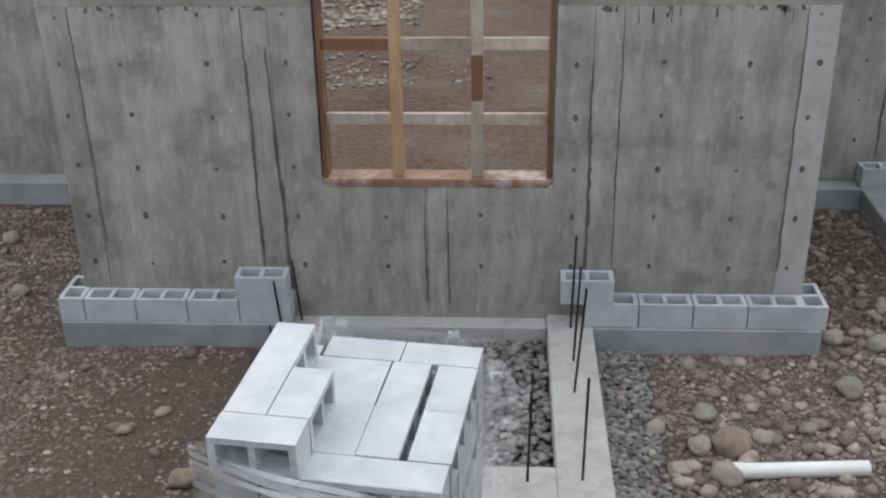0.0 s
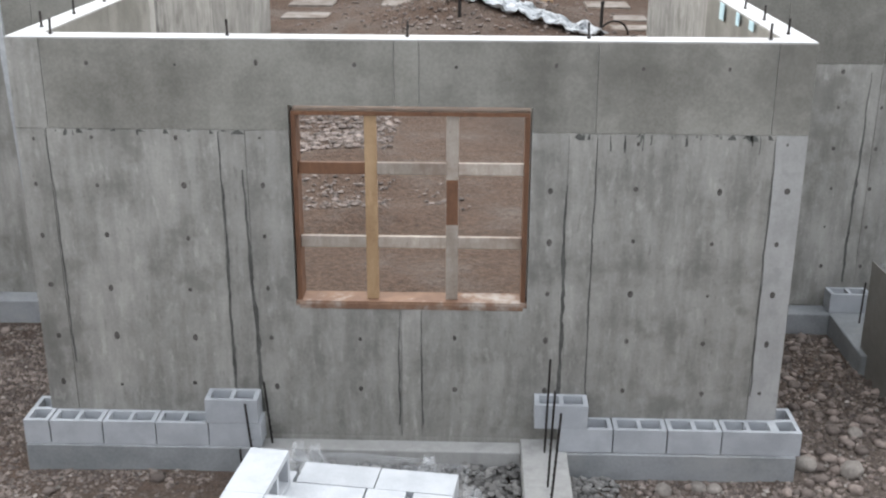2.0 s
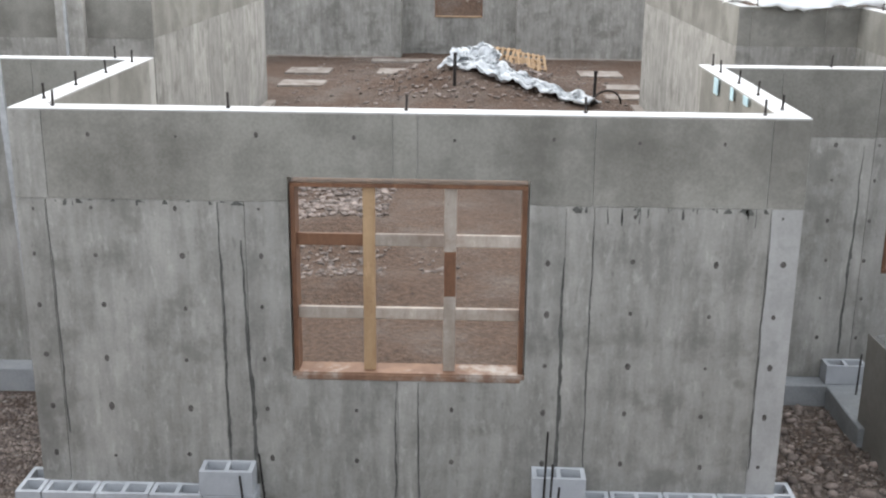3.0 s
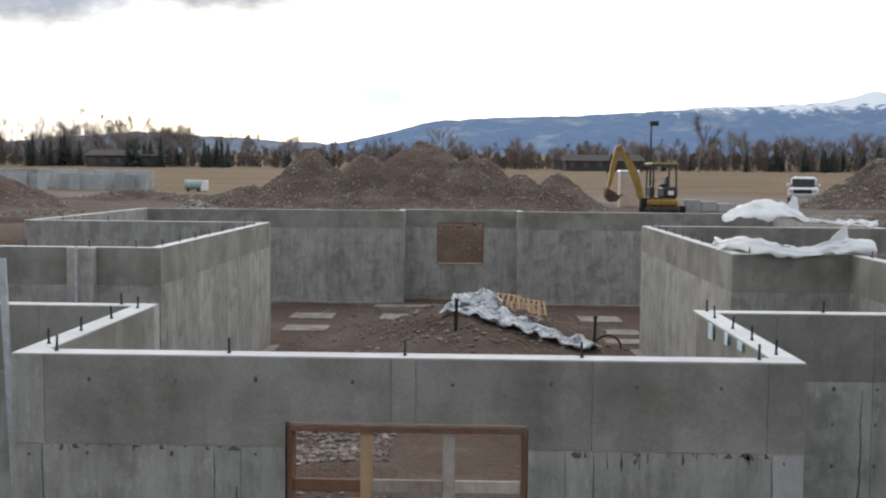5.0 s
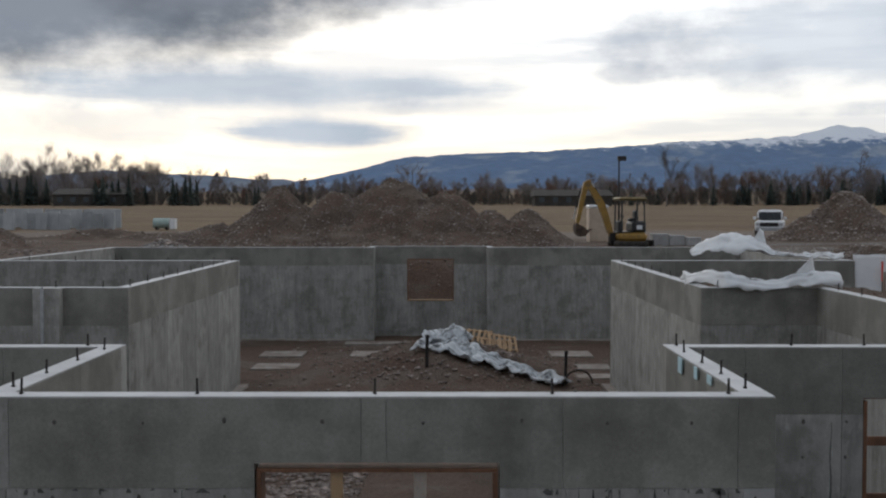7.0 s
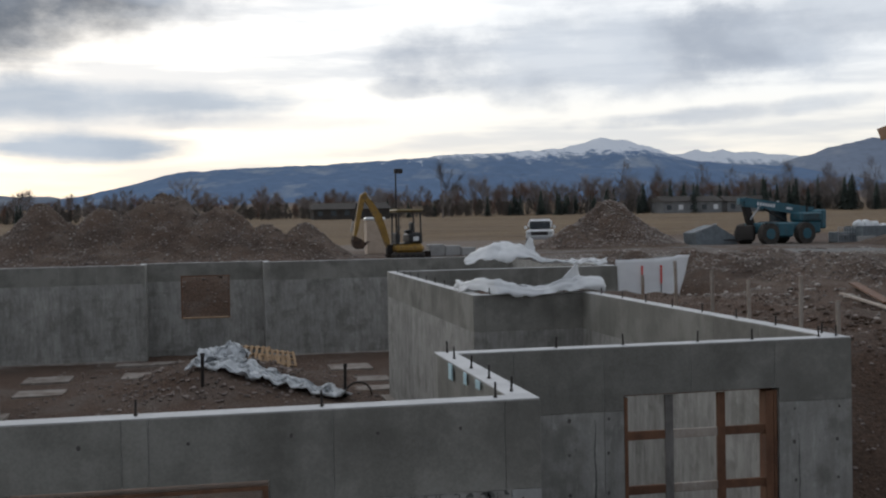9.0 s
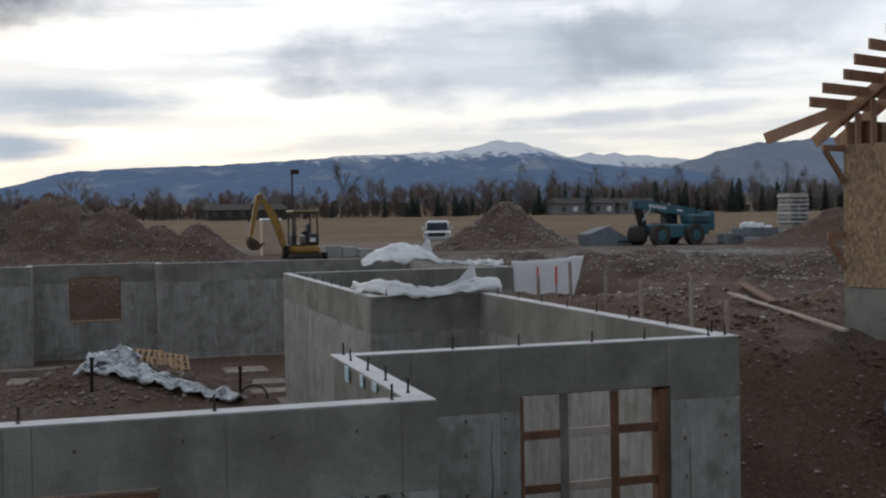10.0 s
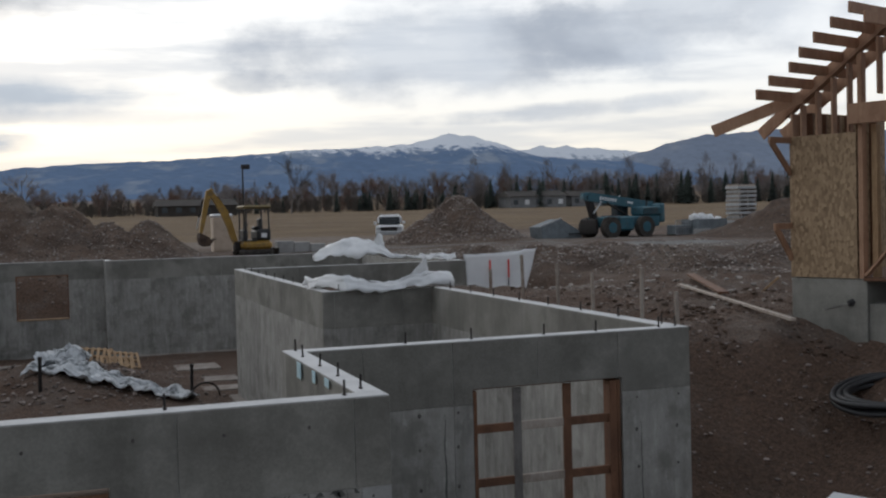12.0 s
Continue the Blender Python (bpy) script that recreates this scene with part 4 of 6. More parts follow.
CHIP = np.array([(1, 0, 0), (-1, 0, 0), (0, 1, 0), (0, -1, 0), (0, 0, 1), (0, 0, -1)], float)
CHIP_TRI = np.array([(0, 2, 4), (2, 1, 4), (1, 3, 4), (3, 0, 4), (2, 0, 5), (1, 2, 5), (3, 1, 5), (0, 3, 5)])


def stones(name, label, spots, mat, seed=1, flat=0.65, smooth_=False, chips=False):
    """Many small stones in one mesh; spots are (x, y, z, radius). chips: eight-sided splinters."""
    BALL, SIDES = (CHIP, CHIP_TRI) if chips else (ICO, TRI)
    nb = len(BALL)
    g = np.random.default_rng(seed)
    n = len(spots)
    p = np.array(spots, float)
    shape = BALL[None] * g.uniform(0.75, 1.25, (n, nb, 1)) * p[:, None, 3:4] * np.stack([g.uniform(0.8, 1.35, n), g.uniform(0.8, 1.2, n), g.uniform(0.7, 1.0, n) * flat], -1)[:, None]
    a = g.uniform(0, math.tau, n)
    c, s = np.cos(a)[:, None], np.sin(a)[:, None]
    v = np.stack([shape[..., 0] * c - shape[..., 1] * s, shape[..., 0] * s + shape[..., 1] * c, shape[..., 2]], -1) + p[:, None, :3]
    f = SIDES[None] + nb * np.arange(n)[:, None, None]
    ob = part(name, mesh_of_triangles(name, v.reshape(-1, 3), f.reshape(-1, 3), mat, smooth_), None)
    return tagged(ob, label, "stones", kind="stuff")


def in_front(x, y):
    return not (-3.25 < x < 2.8 and y > -0.24) and not (-1.7 < x < 1.0 and -2.4 < y < 0) and y < 2.55


g = random.Random(21)
for nm, lab, count, lo, hi, mat, sd in (("gravel", "mixed brown and grey gravel strewn over the dirt", 60000, 0.007, 0.026, STONE, 3), ("gravel", "paler chips among the brown gravel", 4500, 0.006, 0.028, PALE_STONE, 8)):
    spots = []
    while len(spots) < count:
        x, y = g.uniform(-5.2, 5.2), g.uniform(-3.0, 2.5)
        bare = fbm(x, y, 0.9, 3, 12.3) < -0.12 and g.random() < 0.6
        if bare or not in_front(x, y) or (-3 < x < -1.4 and y < -0.4 and g.random() < 0.6):
            continue
        r = lo + (hi - lo) * g.random() ** 2.5
        spots.append((x, y, ground_z(x, y) + r * 0.25, r))
    stones(nm, lab, spots, mat, sd, 0.75, chips=True)
spots = []
while len(spots) < 2600:
    x, y = g.uniform(-6.2, 6.2), g.uniform(-3.0, 2.5)
    if not in_front(x, y) or (x < 1.0 and g.random() < 0.85) or (y > -0.5 and x < 2.8 and g.random() < 0.5):
        continue
    r = 0.018 + 0.048 * g.random() ** 2.6
    spots.append((x, y, ground_z(x, y) + r * 0.3, r))
stones("cobbles", "rounded river cobbles lying on the gravel", spots, STONE, 4, 0.7, True)
spots = [(g.uniform(-1.34, 0.63), g.uniform(-1.95, -0.18), -0.19 + g.uniform(0, 0.06), g.uniform(0.014, 0.04)) for _ in range(4200)]
stones("crushed_stone", "grey crushed stone filling the window well", spots, GRAVEL, 5)
spots = [(1.0 + 0.36 * g.random() ** 1.6, g.uniform(-2.6, -0.25), -0.205 + g.uniform(0, 0.03), g.uniform(0.012, 0.032)) for _ in range(1500)]
stones("drain_gravel", "grey crushed stone along the well footing", spots, GRAVEL, 6)


def boulder(x, y, r, tone, label, seed):
    bm = bmesh.new()
    bmesh.ops.create_icosphere(bm, subdivisions=3, radius=r)
    for v in bm.verts:
        k = 1 + 0.22 * noise.noise(v.co * (1.4 / r) + Vector((seed, 0, 0))) + 0.05 * noise.noise(v.co * (5 / r))
        v.co = Vector((v.co.x * 1.15, v.co.y * 0.95, v.co.z * 0.75)) * k
    for f in bm.faces:
        f.smooth = True
    ob = part("boulder", bm, tone, m=pose(x, y, ground_z(x, y) + r * 0.35, 0, 0, seed * 47))
    return tagged(ob, label, "boulder", "boulders beside the footing")


STONE_TAN = material("tan_stone", (0.16, 0.118, 0.09), (0.29, 0.222, 0.172), 6, 0.85, 60, 0.35, 0.005, 0.3, local=True)
STONE_GREY = material("grey_stone", (0.17, 0.15, 0.132), (0.33, 0.298, 0.268), 6, 0.85, 60, 0.35, 0.005, 0.4, local=True)
boulder(1.84, -1.42, 0.125, STONE_TAN, "large tan rounded boulder on the gravel", 1)
for i, (x, y, r) in enumerate(((2.80, -0.72, 0.10), (2.86, 0.0, 0.085), (2.07, -1.32, 0.075), (3.2, -0.07, 0.09), (1.70, -0.40, 0.06), (1.97, -0.35, 0.055), (2.08, -0.36, 0.05), (1.62, -1.45, 0.08), (-4.37, 1.67, 0.09),
                               (-3.88, 0.65, 0.075), (3.0, -1.0, 0.075), (1.35, -1.25, 0.07), (1.72, -1.05, 0.085), (1.45, -1.7, 0.065), (2.4, -1.2, 0.06), (2.9, -1.3, 0.06), (1.75, -1.75, 0.10), (-2.4, -1.33, 0.045), (-1.75, -1.9, 0.09), (3.4, 0.5, 0.06), (3.5, -0.6, 0.085))):
    boulder(x, y, r, STONE_GREY if i not in (17, 18) else STONE_TAN, "rounded grey river boulder on the gravel" if i not in (17, 18) else "small reddish brown stone on the dirt", i + 2)


# ---- inside the basement: tarp on the heap, pipes, broken pallets ----
def pile_stones(name, label, n, region, size, mat, seed, lift=0.3, height=ground_z):
    r = random.Random(seed)
    spots = []
    while len(spots) < n:
        x, y = r.uniform(region[0], region[1]), r.uniform(region[2], region[3])
        s = size[0] + (size[1] - size[0]) * r.random() ** 3
        z = height(x, y)
        if z is not None:
            spots.append((x, y, z + s * lift, s))
    return stones(name, label, spots, mat, seed)


pile_stones("heap_stones", "small brown stones in the basement dirt", 1300, (-4.7, 4.3, 12.0, 30.5), (0.02, 0.07), STONE, 31)
pile_stones("heap_rubble", "stones on the dirt heap in the basement", 900, (-2.2, 2.6, 20.6, 25.5), (0.02, 0.08), STONE, 32)

pile_stones("floor_rubble", "grey and brown rubble on the basement floor", 1800, (-3.6, -1.05, 8.4, 13.2), (0.015, 0.07), STONE, 36)
pile_stones("floor_rubble", "brown rubble on the basement floor", 420, (-2.4, -0.85, 5.9, 7.5), (0.008, 0.045), STONE, 37)
pile_stones("floor_rubble", "loose stones on the basement floor", 22, (-0.6, 0.2, 6.2, 7.6), (0.025, 0.06), STONE, 38)
# The dark tint paints the shade of the folds into the tarp.
TARP = material("fold_shaded_white_tarp", (0.44, 0.46, 0.48), (0.70, 0.72, 0.73), 4.5, 0.45, 25, 0.4, 0.02, 0.0, tint=(0.07, 0.08, 0.085), tint_scale=3.4, tint_amount=0.95)
POLY = material("white_plastic_sheet", (0.80, 0.81, 0.82), (0.88, 0.89, 0.90), 1.5, 0.4, 20, 0.3, 0.01, 0.0)
pn = POLY.node_tree
milky = node(pn, "ShaderNodeBsdfTranslucent", Color=(0.82, 0.83, 0.84, 1))
both = node(pn, "ShaderNodeMixShader", i0=0.22, i1=pn.nodes["Principled BSDF"].outputs[0], i2=milky.outputs[0])
pn.links.new(both.outputs[0], pn.nodes["Material Output"].inputs[0])


def cloth(name, label, centre, half, nu, nv, seed, mat, crease=0.06, thick=0.006, category="tarpaulin", arch=0.0, drape=None):
    """A creased sheet that follows centre(u) with a half width of half(u); each gives vectors."""
    vs, fs = [], []
    for i in range(nu):
        u = i / (nu - 1)
        c, h = centre(u), half(u)
        for j in range(nv):
            v = 2 * j / (nv - 1) - 1
            p = c + h * v + Vector((0, 0, (arch(u) if callable(arch) else arch) * (1 - v * v)))
            if drape is not None:
                p.z = ground_z(p.x, p.y) + drape
            lift = crease * (fbm(p.x * 1.7 + seed, p.y * 1.7 + p.z, 1.5, 4, seed) + 0.5 * abs(math.sin(9 * v + 5 * u + seed)))
            vs.append((p.x + crease * 0.6 * fbm(u * 5, v * 2, 1.7, 3, seed + 9), p.y + crease * 0.6 * fbm(u * 4, v * 3, 1.7, 3, seed + 4), p.z + lift))
    for i in range(nu - 1):
        for j in range(nv - 1):
            a = i * nv + j
            fs.append((a, a + nv, a + nv + 1, a + 1))
    ob = part(name, mesh_from(name, vs, fs, mat, True), None)
    mod = ob.modifiers.new("thickness", "SOLIDIFY")
    mod.thickness = thick
    return tagged(ob, label, category)


def tarp_line(u):
    x = -0.5 + 3.9 * u
    y = 22.4 - 1.9 * u ** 1.6
    return Vector((x, y, ground_z(x, y) + 0.10 + 0.12 * math.exp(-((u - 0.35) / 0.2) ** 2)))


cloth("tarpaulin", "crumpled white and grey tarpaulin with painted fold shade, thrown over the dirt heap", tarp_line, lambda u: Vector((0.10 + 0.10 * u, 0.33 + 0.10 * math.sin(7 * u), 0.0)), 84, 26, 2.3, TARP, 0.17, drape=0.10)
cloth("tarpaulin", "white tarpaulin bunched on top of the dirt heap", lambda u: Vector((-0.3 + 1.3 * u, 22.9 - 0.2 * u, ground_z(-0.3 + 1.3 * u, 22.9) + 0.16)), lambda u: Vector((0.08, 0.36, 0.0)), 40, 20, 6.1, TARP, 0.22, drape=0.16)

for px, py, h, rr, lab in ((-0.19, 21.3, 0.85, 0.045, "black plastic pipe standing in the heap"), (3.42, 20.9, 0.86, 0.04, "dark steel pipe standing in the floor")):
    bm = rod(bmesh.new(), (0, 0, -0.3), (0.02, 0, h), rr, 10)
    rod(bm, (0.02, 0, h - 0.08), (0.02, 0, h), rr * 1.25, 10)
    tagged(part("standpipe", bm, STEEL, m=pose(px, py, ground_z(px, py))), lab, "pipe", "pipes in the basement")
hose = bmesh.new()
last = None
for i in range(15):
    a = math.pi * i / 14
    p = Vector((3.75 - 0.42 * math.cos(a), 20.6 + 0.05 * i, -0.2 + 0.42 * math.sin(a)))
    if last is not None:
        rod(hose, last, p, 0.025, 7)
    last = p
tagged(part("hose_loop", hose, STEEL), "black flexible pipe bent in a loop", "pipe")

for i, (x, y, z, rz, ry) in enumerate(((1.75, 24.0, 0.42, 6, 6), (1.95, 24.2, 0.52, 14, 10), (1.2, 24.3, 0.66, -9, 5))):
    th = tagged(empty("timber_pallet", pose(x, y, z, 40, ry, rz) @ Matrix.Diagonal((0.8, 0.6, 0.8, 1))), "weathered timber pallet thrown on the heap", "pallet", "pallets on the heap")
    for k in range(3):
        part("runner", box(-0.55, 0.55, -0.45 + 0.42 * k, -0.37 + 0.42 * k, 0.0, 0.07), LUMBER, th)
    for k in range(6):
        part("slat", box(-0.55 + 0.2 * k, -0.46 + 0.2 * k, -0.48, 0.5, 0.07, 0.09), LUMBER, th)

# plastic draped on the right hand walls
cloth("plastic_sheet", "white plastic sheet bunched along a wall top", lambda u: Vector((4.60 + 2.35 * u, 11.0 + 1.3 * max(0.0, 0.16 - u) / 0.16, TOP - 0.01 + 0.015 * math.sin(9 * u))), lambda u: Vector((0.0, 0.20 + 0.04 * math.sin(8 * u + 1), 0.0)), 60, 18, 1.2, POLY, 0.075, category="plastic sheet", arch=lambda u: 0.14 + 0.09 * math.sin(5 * u + 0.6) ** 2)
cloth("plastic_sheet", "white plastic sheet standing up in a peak on the wall", lambda u: Vector((6.36 + 0.14 * u, 11.0, TOP + 0.08 + 0.42 * u)), lambda u: Vector((0.24 * (1 - u) + 0.012, 0.05, -0.04)), 14, 9, 3.2, POLY, 0.03, category="plastic sheet")
cloth("plastic_sheet", "white plastic sheet bunched along the far wall top", lambda u: Vector((7.2 + 3.7 * u, 23.4 - 1.6 * u, TOP + 0.02 + 0.12 * math.exp(-((u - 0.35) / 0.3) ** 2))), lambda u: Vector((0.05, 0.22 + 0.5 * smooth(0.62, 0.3, u) * smooth(-0.05, 0.15, u), 0.0)), 70, 18, 4.4, POLY, 0.11, category="plastic sheet", arch=lambda u: 0.06 + 0.40 * smooth(0.66, 0.3, u) * smooth(-0.05, 0.2, u))
cloth("plastic_sheet", "white plastic sheet standing up in a peak on the far wall", lambda u: Vector((8.9 + 0.1 * u, 22.7, TOP + 0.12 + 0.62 * u)), lambda u: Vector((0.32 * (1 - 0.8 * u), 0.05, -0.05)), 14, 9, 8.2, POLY, 0.05, category="plastic sheet")
hang = cloth("plastic_sheet", "white plastic sheet hung beside the wall, marked in red", lambda u: Vector((10.92 + 1.85 * u, 20.9 - 0.1 * u, 2.50 + 0.12 * u)), lambda u: Vector((0.26 * u - 0.06, 0.0, 0.72 - 0.05 * math.sin(3 * u))), 30, 14, 5.4, POLY, 0.035, category="plastic sheet")
RED = material("red_marking_paint", (0.55, 0.05, 0.04), (0.75, 0.09, 0.06), 5, 0.6, 30, 0.0, 0.002, 0.0)
for x in (11.55, 12.1):
    part("red_mark", box(x, x + 0.05, 20.79, 20.80, 2.55, 3.05), RED, hang, "red painted mark")
    # Dark strip painted as a post's shadow down the sheet's seam.
    part("seam", box(x + 0.01, x + 0.03, 20.79, 20.80, 2.15, 2.55), STEEL, hang, "dark strip painted for a post's shadow on the sheet")
BLUE_TAPE = material("pale_blue_foam", (0.42, 0.60, 0.66), (0.52, 0.70, 0.75), 4, 0.6, 40, 0.1, 0.002, 0.2)
for x, y, zz, w_, h_ in ((2.362, 2.05, TOP - 0.14, 0.16, 0.16), (2.362, 1.45, TOP - 0.1, 0.10, 0.11), (2.362, 0.98, TOP - 0.07, 0.14, 0.08)):
    tagged(part("foam_strip", box(x - 0.012, x - 0.0045, y - w_ / 2, y + w_ / 2, zz, TOP + 0.001, 0.002), BLUE_TAPE), "pale blue foam strip hanging over the wall", "foam strip", "foam strips on the wall")

# ---- grade stakes and loose boards beside the right wall ----
for x, y, z0, z1 in ((7.67, 8.0, 1.6, 3.54), (7.7, 5.5, 0.4, 3.57), (7.54, 4.2, 0.1, 3.33), (7.74, 9.5, 2.0, 3.63), (7.77, 7.0, 1.2, 3.43), (7.6, 10.7, 2.2, 3.35)):
    tagged(part("grade_stake", box(-0.03, 0.03, -0.012, 0.012, 0, z1 - z0, 0.003), LUMBER_GREY, m=pose(x, y, min(z0, ground_z(x, y) - 0.05), rnd.uniform(-2, 2), rnd.uniform(-2, 2), 20) @ Matrix.Diagonal((1, 1, (z1 - min(z0, ground_z(x, y) - 0.05)) / (z1 - z0), 1))), "weathered grey timber stake beside the wall", "stake", "stakes beside the wall")
for a, b, w_, mat, lab in (((13.3, 13.8, 2.66), (11.3, 7.1, 2.54), 0.09, LUMBER_GREY, "long grey board lying on the dirt"), ((14.95, 16.0, 2.72), (12.85, 11.4, 2.64), 0.2, LUMBER_RED, "reddish brown plank lying on the dirt"), ((14.6, 12.0, 2.85), (14.2, 12.3, 2.4), 0.09, LUMBER, "short board leaning on the dirt"),
                           ((-3.86, 2.2, -0.25), (-4.12, 2.45, 3.55), 0.06, GALV, "pale steel stake leaning by the wall"), ((-6.4, 10.6, -0.2), (-6.4, 10.62, 3.1), 0.045, GALV, "thin steel conduit standing by the wall")):
    tagged(part("loose_board" if mat is not GALV else "steel_stake", beam(bmesh.new(), a, b, w_, 0.04, (0, 0, 1) if mat is not GALV else (0, 1, 0)), mat), lab, "board" if mat is not GALV else "stake")

# broken earth and stones down the bank beside the walls
g = random.Random(77)
for nm, lab, count, lo, hi, mat, sd in (("earth_clods", "broken clods of dark brown earth on the bank", 2200, 0.015, 0.075, CLOD, 51), ("bank_stones", "pale stones scattered over the earth bank", 2600, 0.008, 0.040, STONE, 52)):
    spots = []
    while len(spots) < count:
        x, y = g.uniform(6.95, 15.0), g.uniform(2.9, 17.0)
        if (x > 10.9 and y > 5.6 and 0.937 * (x - 11.95) + 0.349 * (y - 8.0) > -0.35 and -0.937 * (y - 8.0) + 0.349 * (x - 11.95) > -0.2) or fbm(x, y, 0.5, 3, 8.8) + 0.25 < 0.5 * g.random():
            continue
        r = lo + (hi - lo) * g.random() ** 4
        spots.append((x, y, ground_z(x, y) + r * 0.2, r))
    stones(nm, lab, spots, mat, sd)

# coil of black drain pipe
BLACK = material("black_plastic", (0.012, 0.012, 0.013), (0.03, 0.03, 0.032), 6, 0.45, 60, 0.2, 0.003, 0.0, local=True)
coil = tagged(empty("pipe_coil", pose(11.5, 5.1, ground_z(11.5, 5.1) + 0.02, 4, -8, 0) @ Matrix.Diagonal((0.8, 0.8, 0.8, 1))), "coil of black corrugated drain pipe on the bank", "pipe coil")
for k in range(6):
    rr, n, m_ = 0.95 - 0.10 * (k % 3), 48, 8
    vs = [((rr + 0.05 * math.cos(b)) * 1.15 * math.cos(a), (rr + 0.05 * math.cos(b)) * math.sin(a), 0.05 + 0.11 * (k // 3) + 0.02 * math.sin(3 * a + k) + 0.05 * math.sin(b)) for a in [math.tau * i / n for i in range(n)] for b in [math.tau * j / m_ for j in range(m_)]]
    fs = [(i * m_ + j, (i + 1) % n * m_ + j, (i + 1) % n * m_ + (j + 1) % m_, i * m_ + (j + 1) % m_) for i in range(n) for j in range(m_)]
    bm = mesh_from("loop", vs, fs, BLACK, True)
    part("loop", bm, BLACK, coil)

# ---- half-built timber house on its own foundation ----
OSB = material("oriented_strand_board", (0.27, 0.175, 0.085), (0.46, 0.32, 0.17), 3, 0.75, 30, 0.2, 0.003, 0.0, local=True)
ot = OSB.node_tree
ob_ = ot.nodes["Principled BSDF"]
flakes = node(ot, "ShaderNodeTexVoronoi", Vector=node(ot, "ShaderNodeMapping", Vector=ot.nodes.new("ShaderNodeTexCoord").outputs["Object"], Scale=(24, 24, 14)).outputs[0], Scale=1.0)
ot.links.new(blend(ot, 0.25, blend(ot, flakes.outputs["Color"], (0.12, 0.072, 0.036), (0.47, 0.335, 0.205)), (0.27, 0.185, 0.105)), ob_.inputs["Base Color"])
house = tagged(empty("timber_house", pose(11.95, 8.0, 0, 0, 0, -69.6)), "half-built timber house with open rafters and a strand-board wall", "house")
FRAMING = material("orange_framing_lumber", (0.26, 0.14, 0.082), (0.41, 0.25, 0.158), 3.0, 0.7, 50, 0.2, 0.003, 0.25, 0.4)
part("foundation", box(0, 1.35, 0, 3.0, 1.6, 3.14, 0.01), CONCRETE_DAMP, house, "grey cast concrete stem wall")
part("foundation", box(1.352, 5.0, 0.05, 3.0, 1.6, 2.75, 0.01), CONCRETE_DAMP, house, "lower grey concrete stem wall under the doorway")
part("sheathing", box(0, 1.2, -0.012, 0, 3.15, 5.48, 0.002), OSB, house, "strand-board sheathing")
rake = lambda x: 5.90 + 0.70 * (1.72 - abs(x - 1.72))
for i, x in enumerate((0.02, 0.2, 0.48, 0.76, 1.04, 1.22, 1.26)):
    part("stud", box(x, x + 0.038, 0.002, 0.14, 3.15, rake(x) - 0.05, 0.003), FRAMING, house)
part("corner_stud", box(0.0, 0.018, 0.15, 0.3, 3.15, 5.86, 0.003), FRAMING, house)
# Inner studs and lining get the darker lumber in place of indoor shade.
for i, x in enumerate((1.75, 2.2, 2.65, 3.1)):
    part("stud", box(x, x + 0.038, 0.9, 1.04, 2.76, rake(x) + 0.2, 0.003), LUMBER_RED, house, "inner stud coloured dark for the shade indoors")
    part("stud", box(x - 0.2, x - 0.16, 0.002, 0.14, 6.05, rake(x - 0.2) - 0.05, 0.003), FRAMING, house)
part("header", box(1.12, 4.6, -0.14, -0.014, 5.60, 5.92, 0.004), FRAMING, house, "doubled beam over the doorway")
part("door_sill", box(1.3, 4.6, -0.02, 0.14, 3.12, 3.17, 0.003), LUMBER_RED, house)
part("inner_wall", box(1.4, 4.6, 1.06, 1.08, 2.76, 5.6), LUMBER_RED, house, "brown board lining coloured dark for the shade indoors")
part("inner_wall", box(0.02, 1.2, 0.141, 0.15, 3.15, 5.48), OSB, house, "inner face of the sheathing")
part("side_wall", box(0.02, 0.04, 0.31, 3.0, 3.15, 5.9), OSB, house, "inner face of the gable end")
# These inner studs too are coloured dark for shade.
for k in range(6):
    part("stud", box(0.042, 0.18, 0.4 + 0.41 * k, 0.44 + 0.41 * k, 3.15, 5.88, 0.003), LUMBER_RED, house, "inner stud coloured dark for the shade indoors")
part("floor_deck", box(0.05, 4.6, 0.15, 3.0, 3.142, 3.165), LUMBER_RED, house, "brown board floor")
part("inner_post", box(1.36, 1.45, 0.16, 0.28, 3.166, 5.59, 0.003), LUMBER, house)
part("diagonal_brace", beam(bmesh.new(), (1.32, 0.05, 3.2), (2.6, 0.05, 4.6), 0.04, 0.12, (0, 1, 0)), FRAMING, house)
for xa, xb in ((-0.62, 1.70), (4.06, 1.74)):
    part("rake_plate", beam(bmesh.new(), (xa + (0.52 if xa < 0 else -0.52), 0.07, rake(xa + (0.52 if xa < 0 else -0.52))), (xb, 0.07, rake(xb)), 0.14, 0.06), FRAMING, house)
    for yr in (0.10, 0.75):
        part("rafter", beam(bmesh.new(), (xa, yr, rake(xa) + 0.1), (xb, yr, rake(xb) + 0.11), 0.04, 0.20), FRAMING, house)
part("fly_rafter", beam(bmesh.new(), (-0.95, -0.80, 5.62), (0.25, -0.03, 6.12), 0.04, 0.20), FRAMING, house)
for i in range(12):
    x = 0.10 + 0.27 * i
    part("lookout", box(x, x + 0.04, -1.12 + (0.03, -0.02, 0.13, -0.01, -0.05, -0.02)[i % 6], 0.72, rake(x) + 0.07, rake(x) + 0.235, 0.003), FRAMING, house)
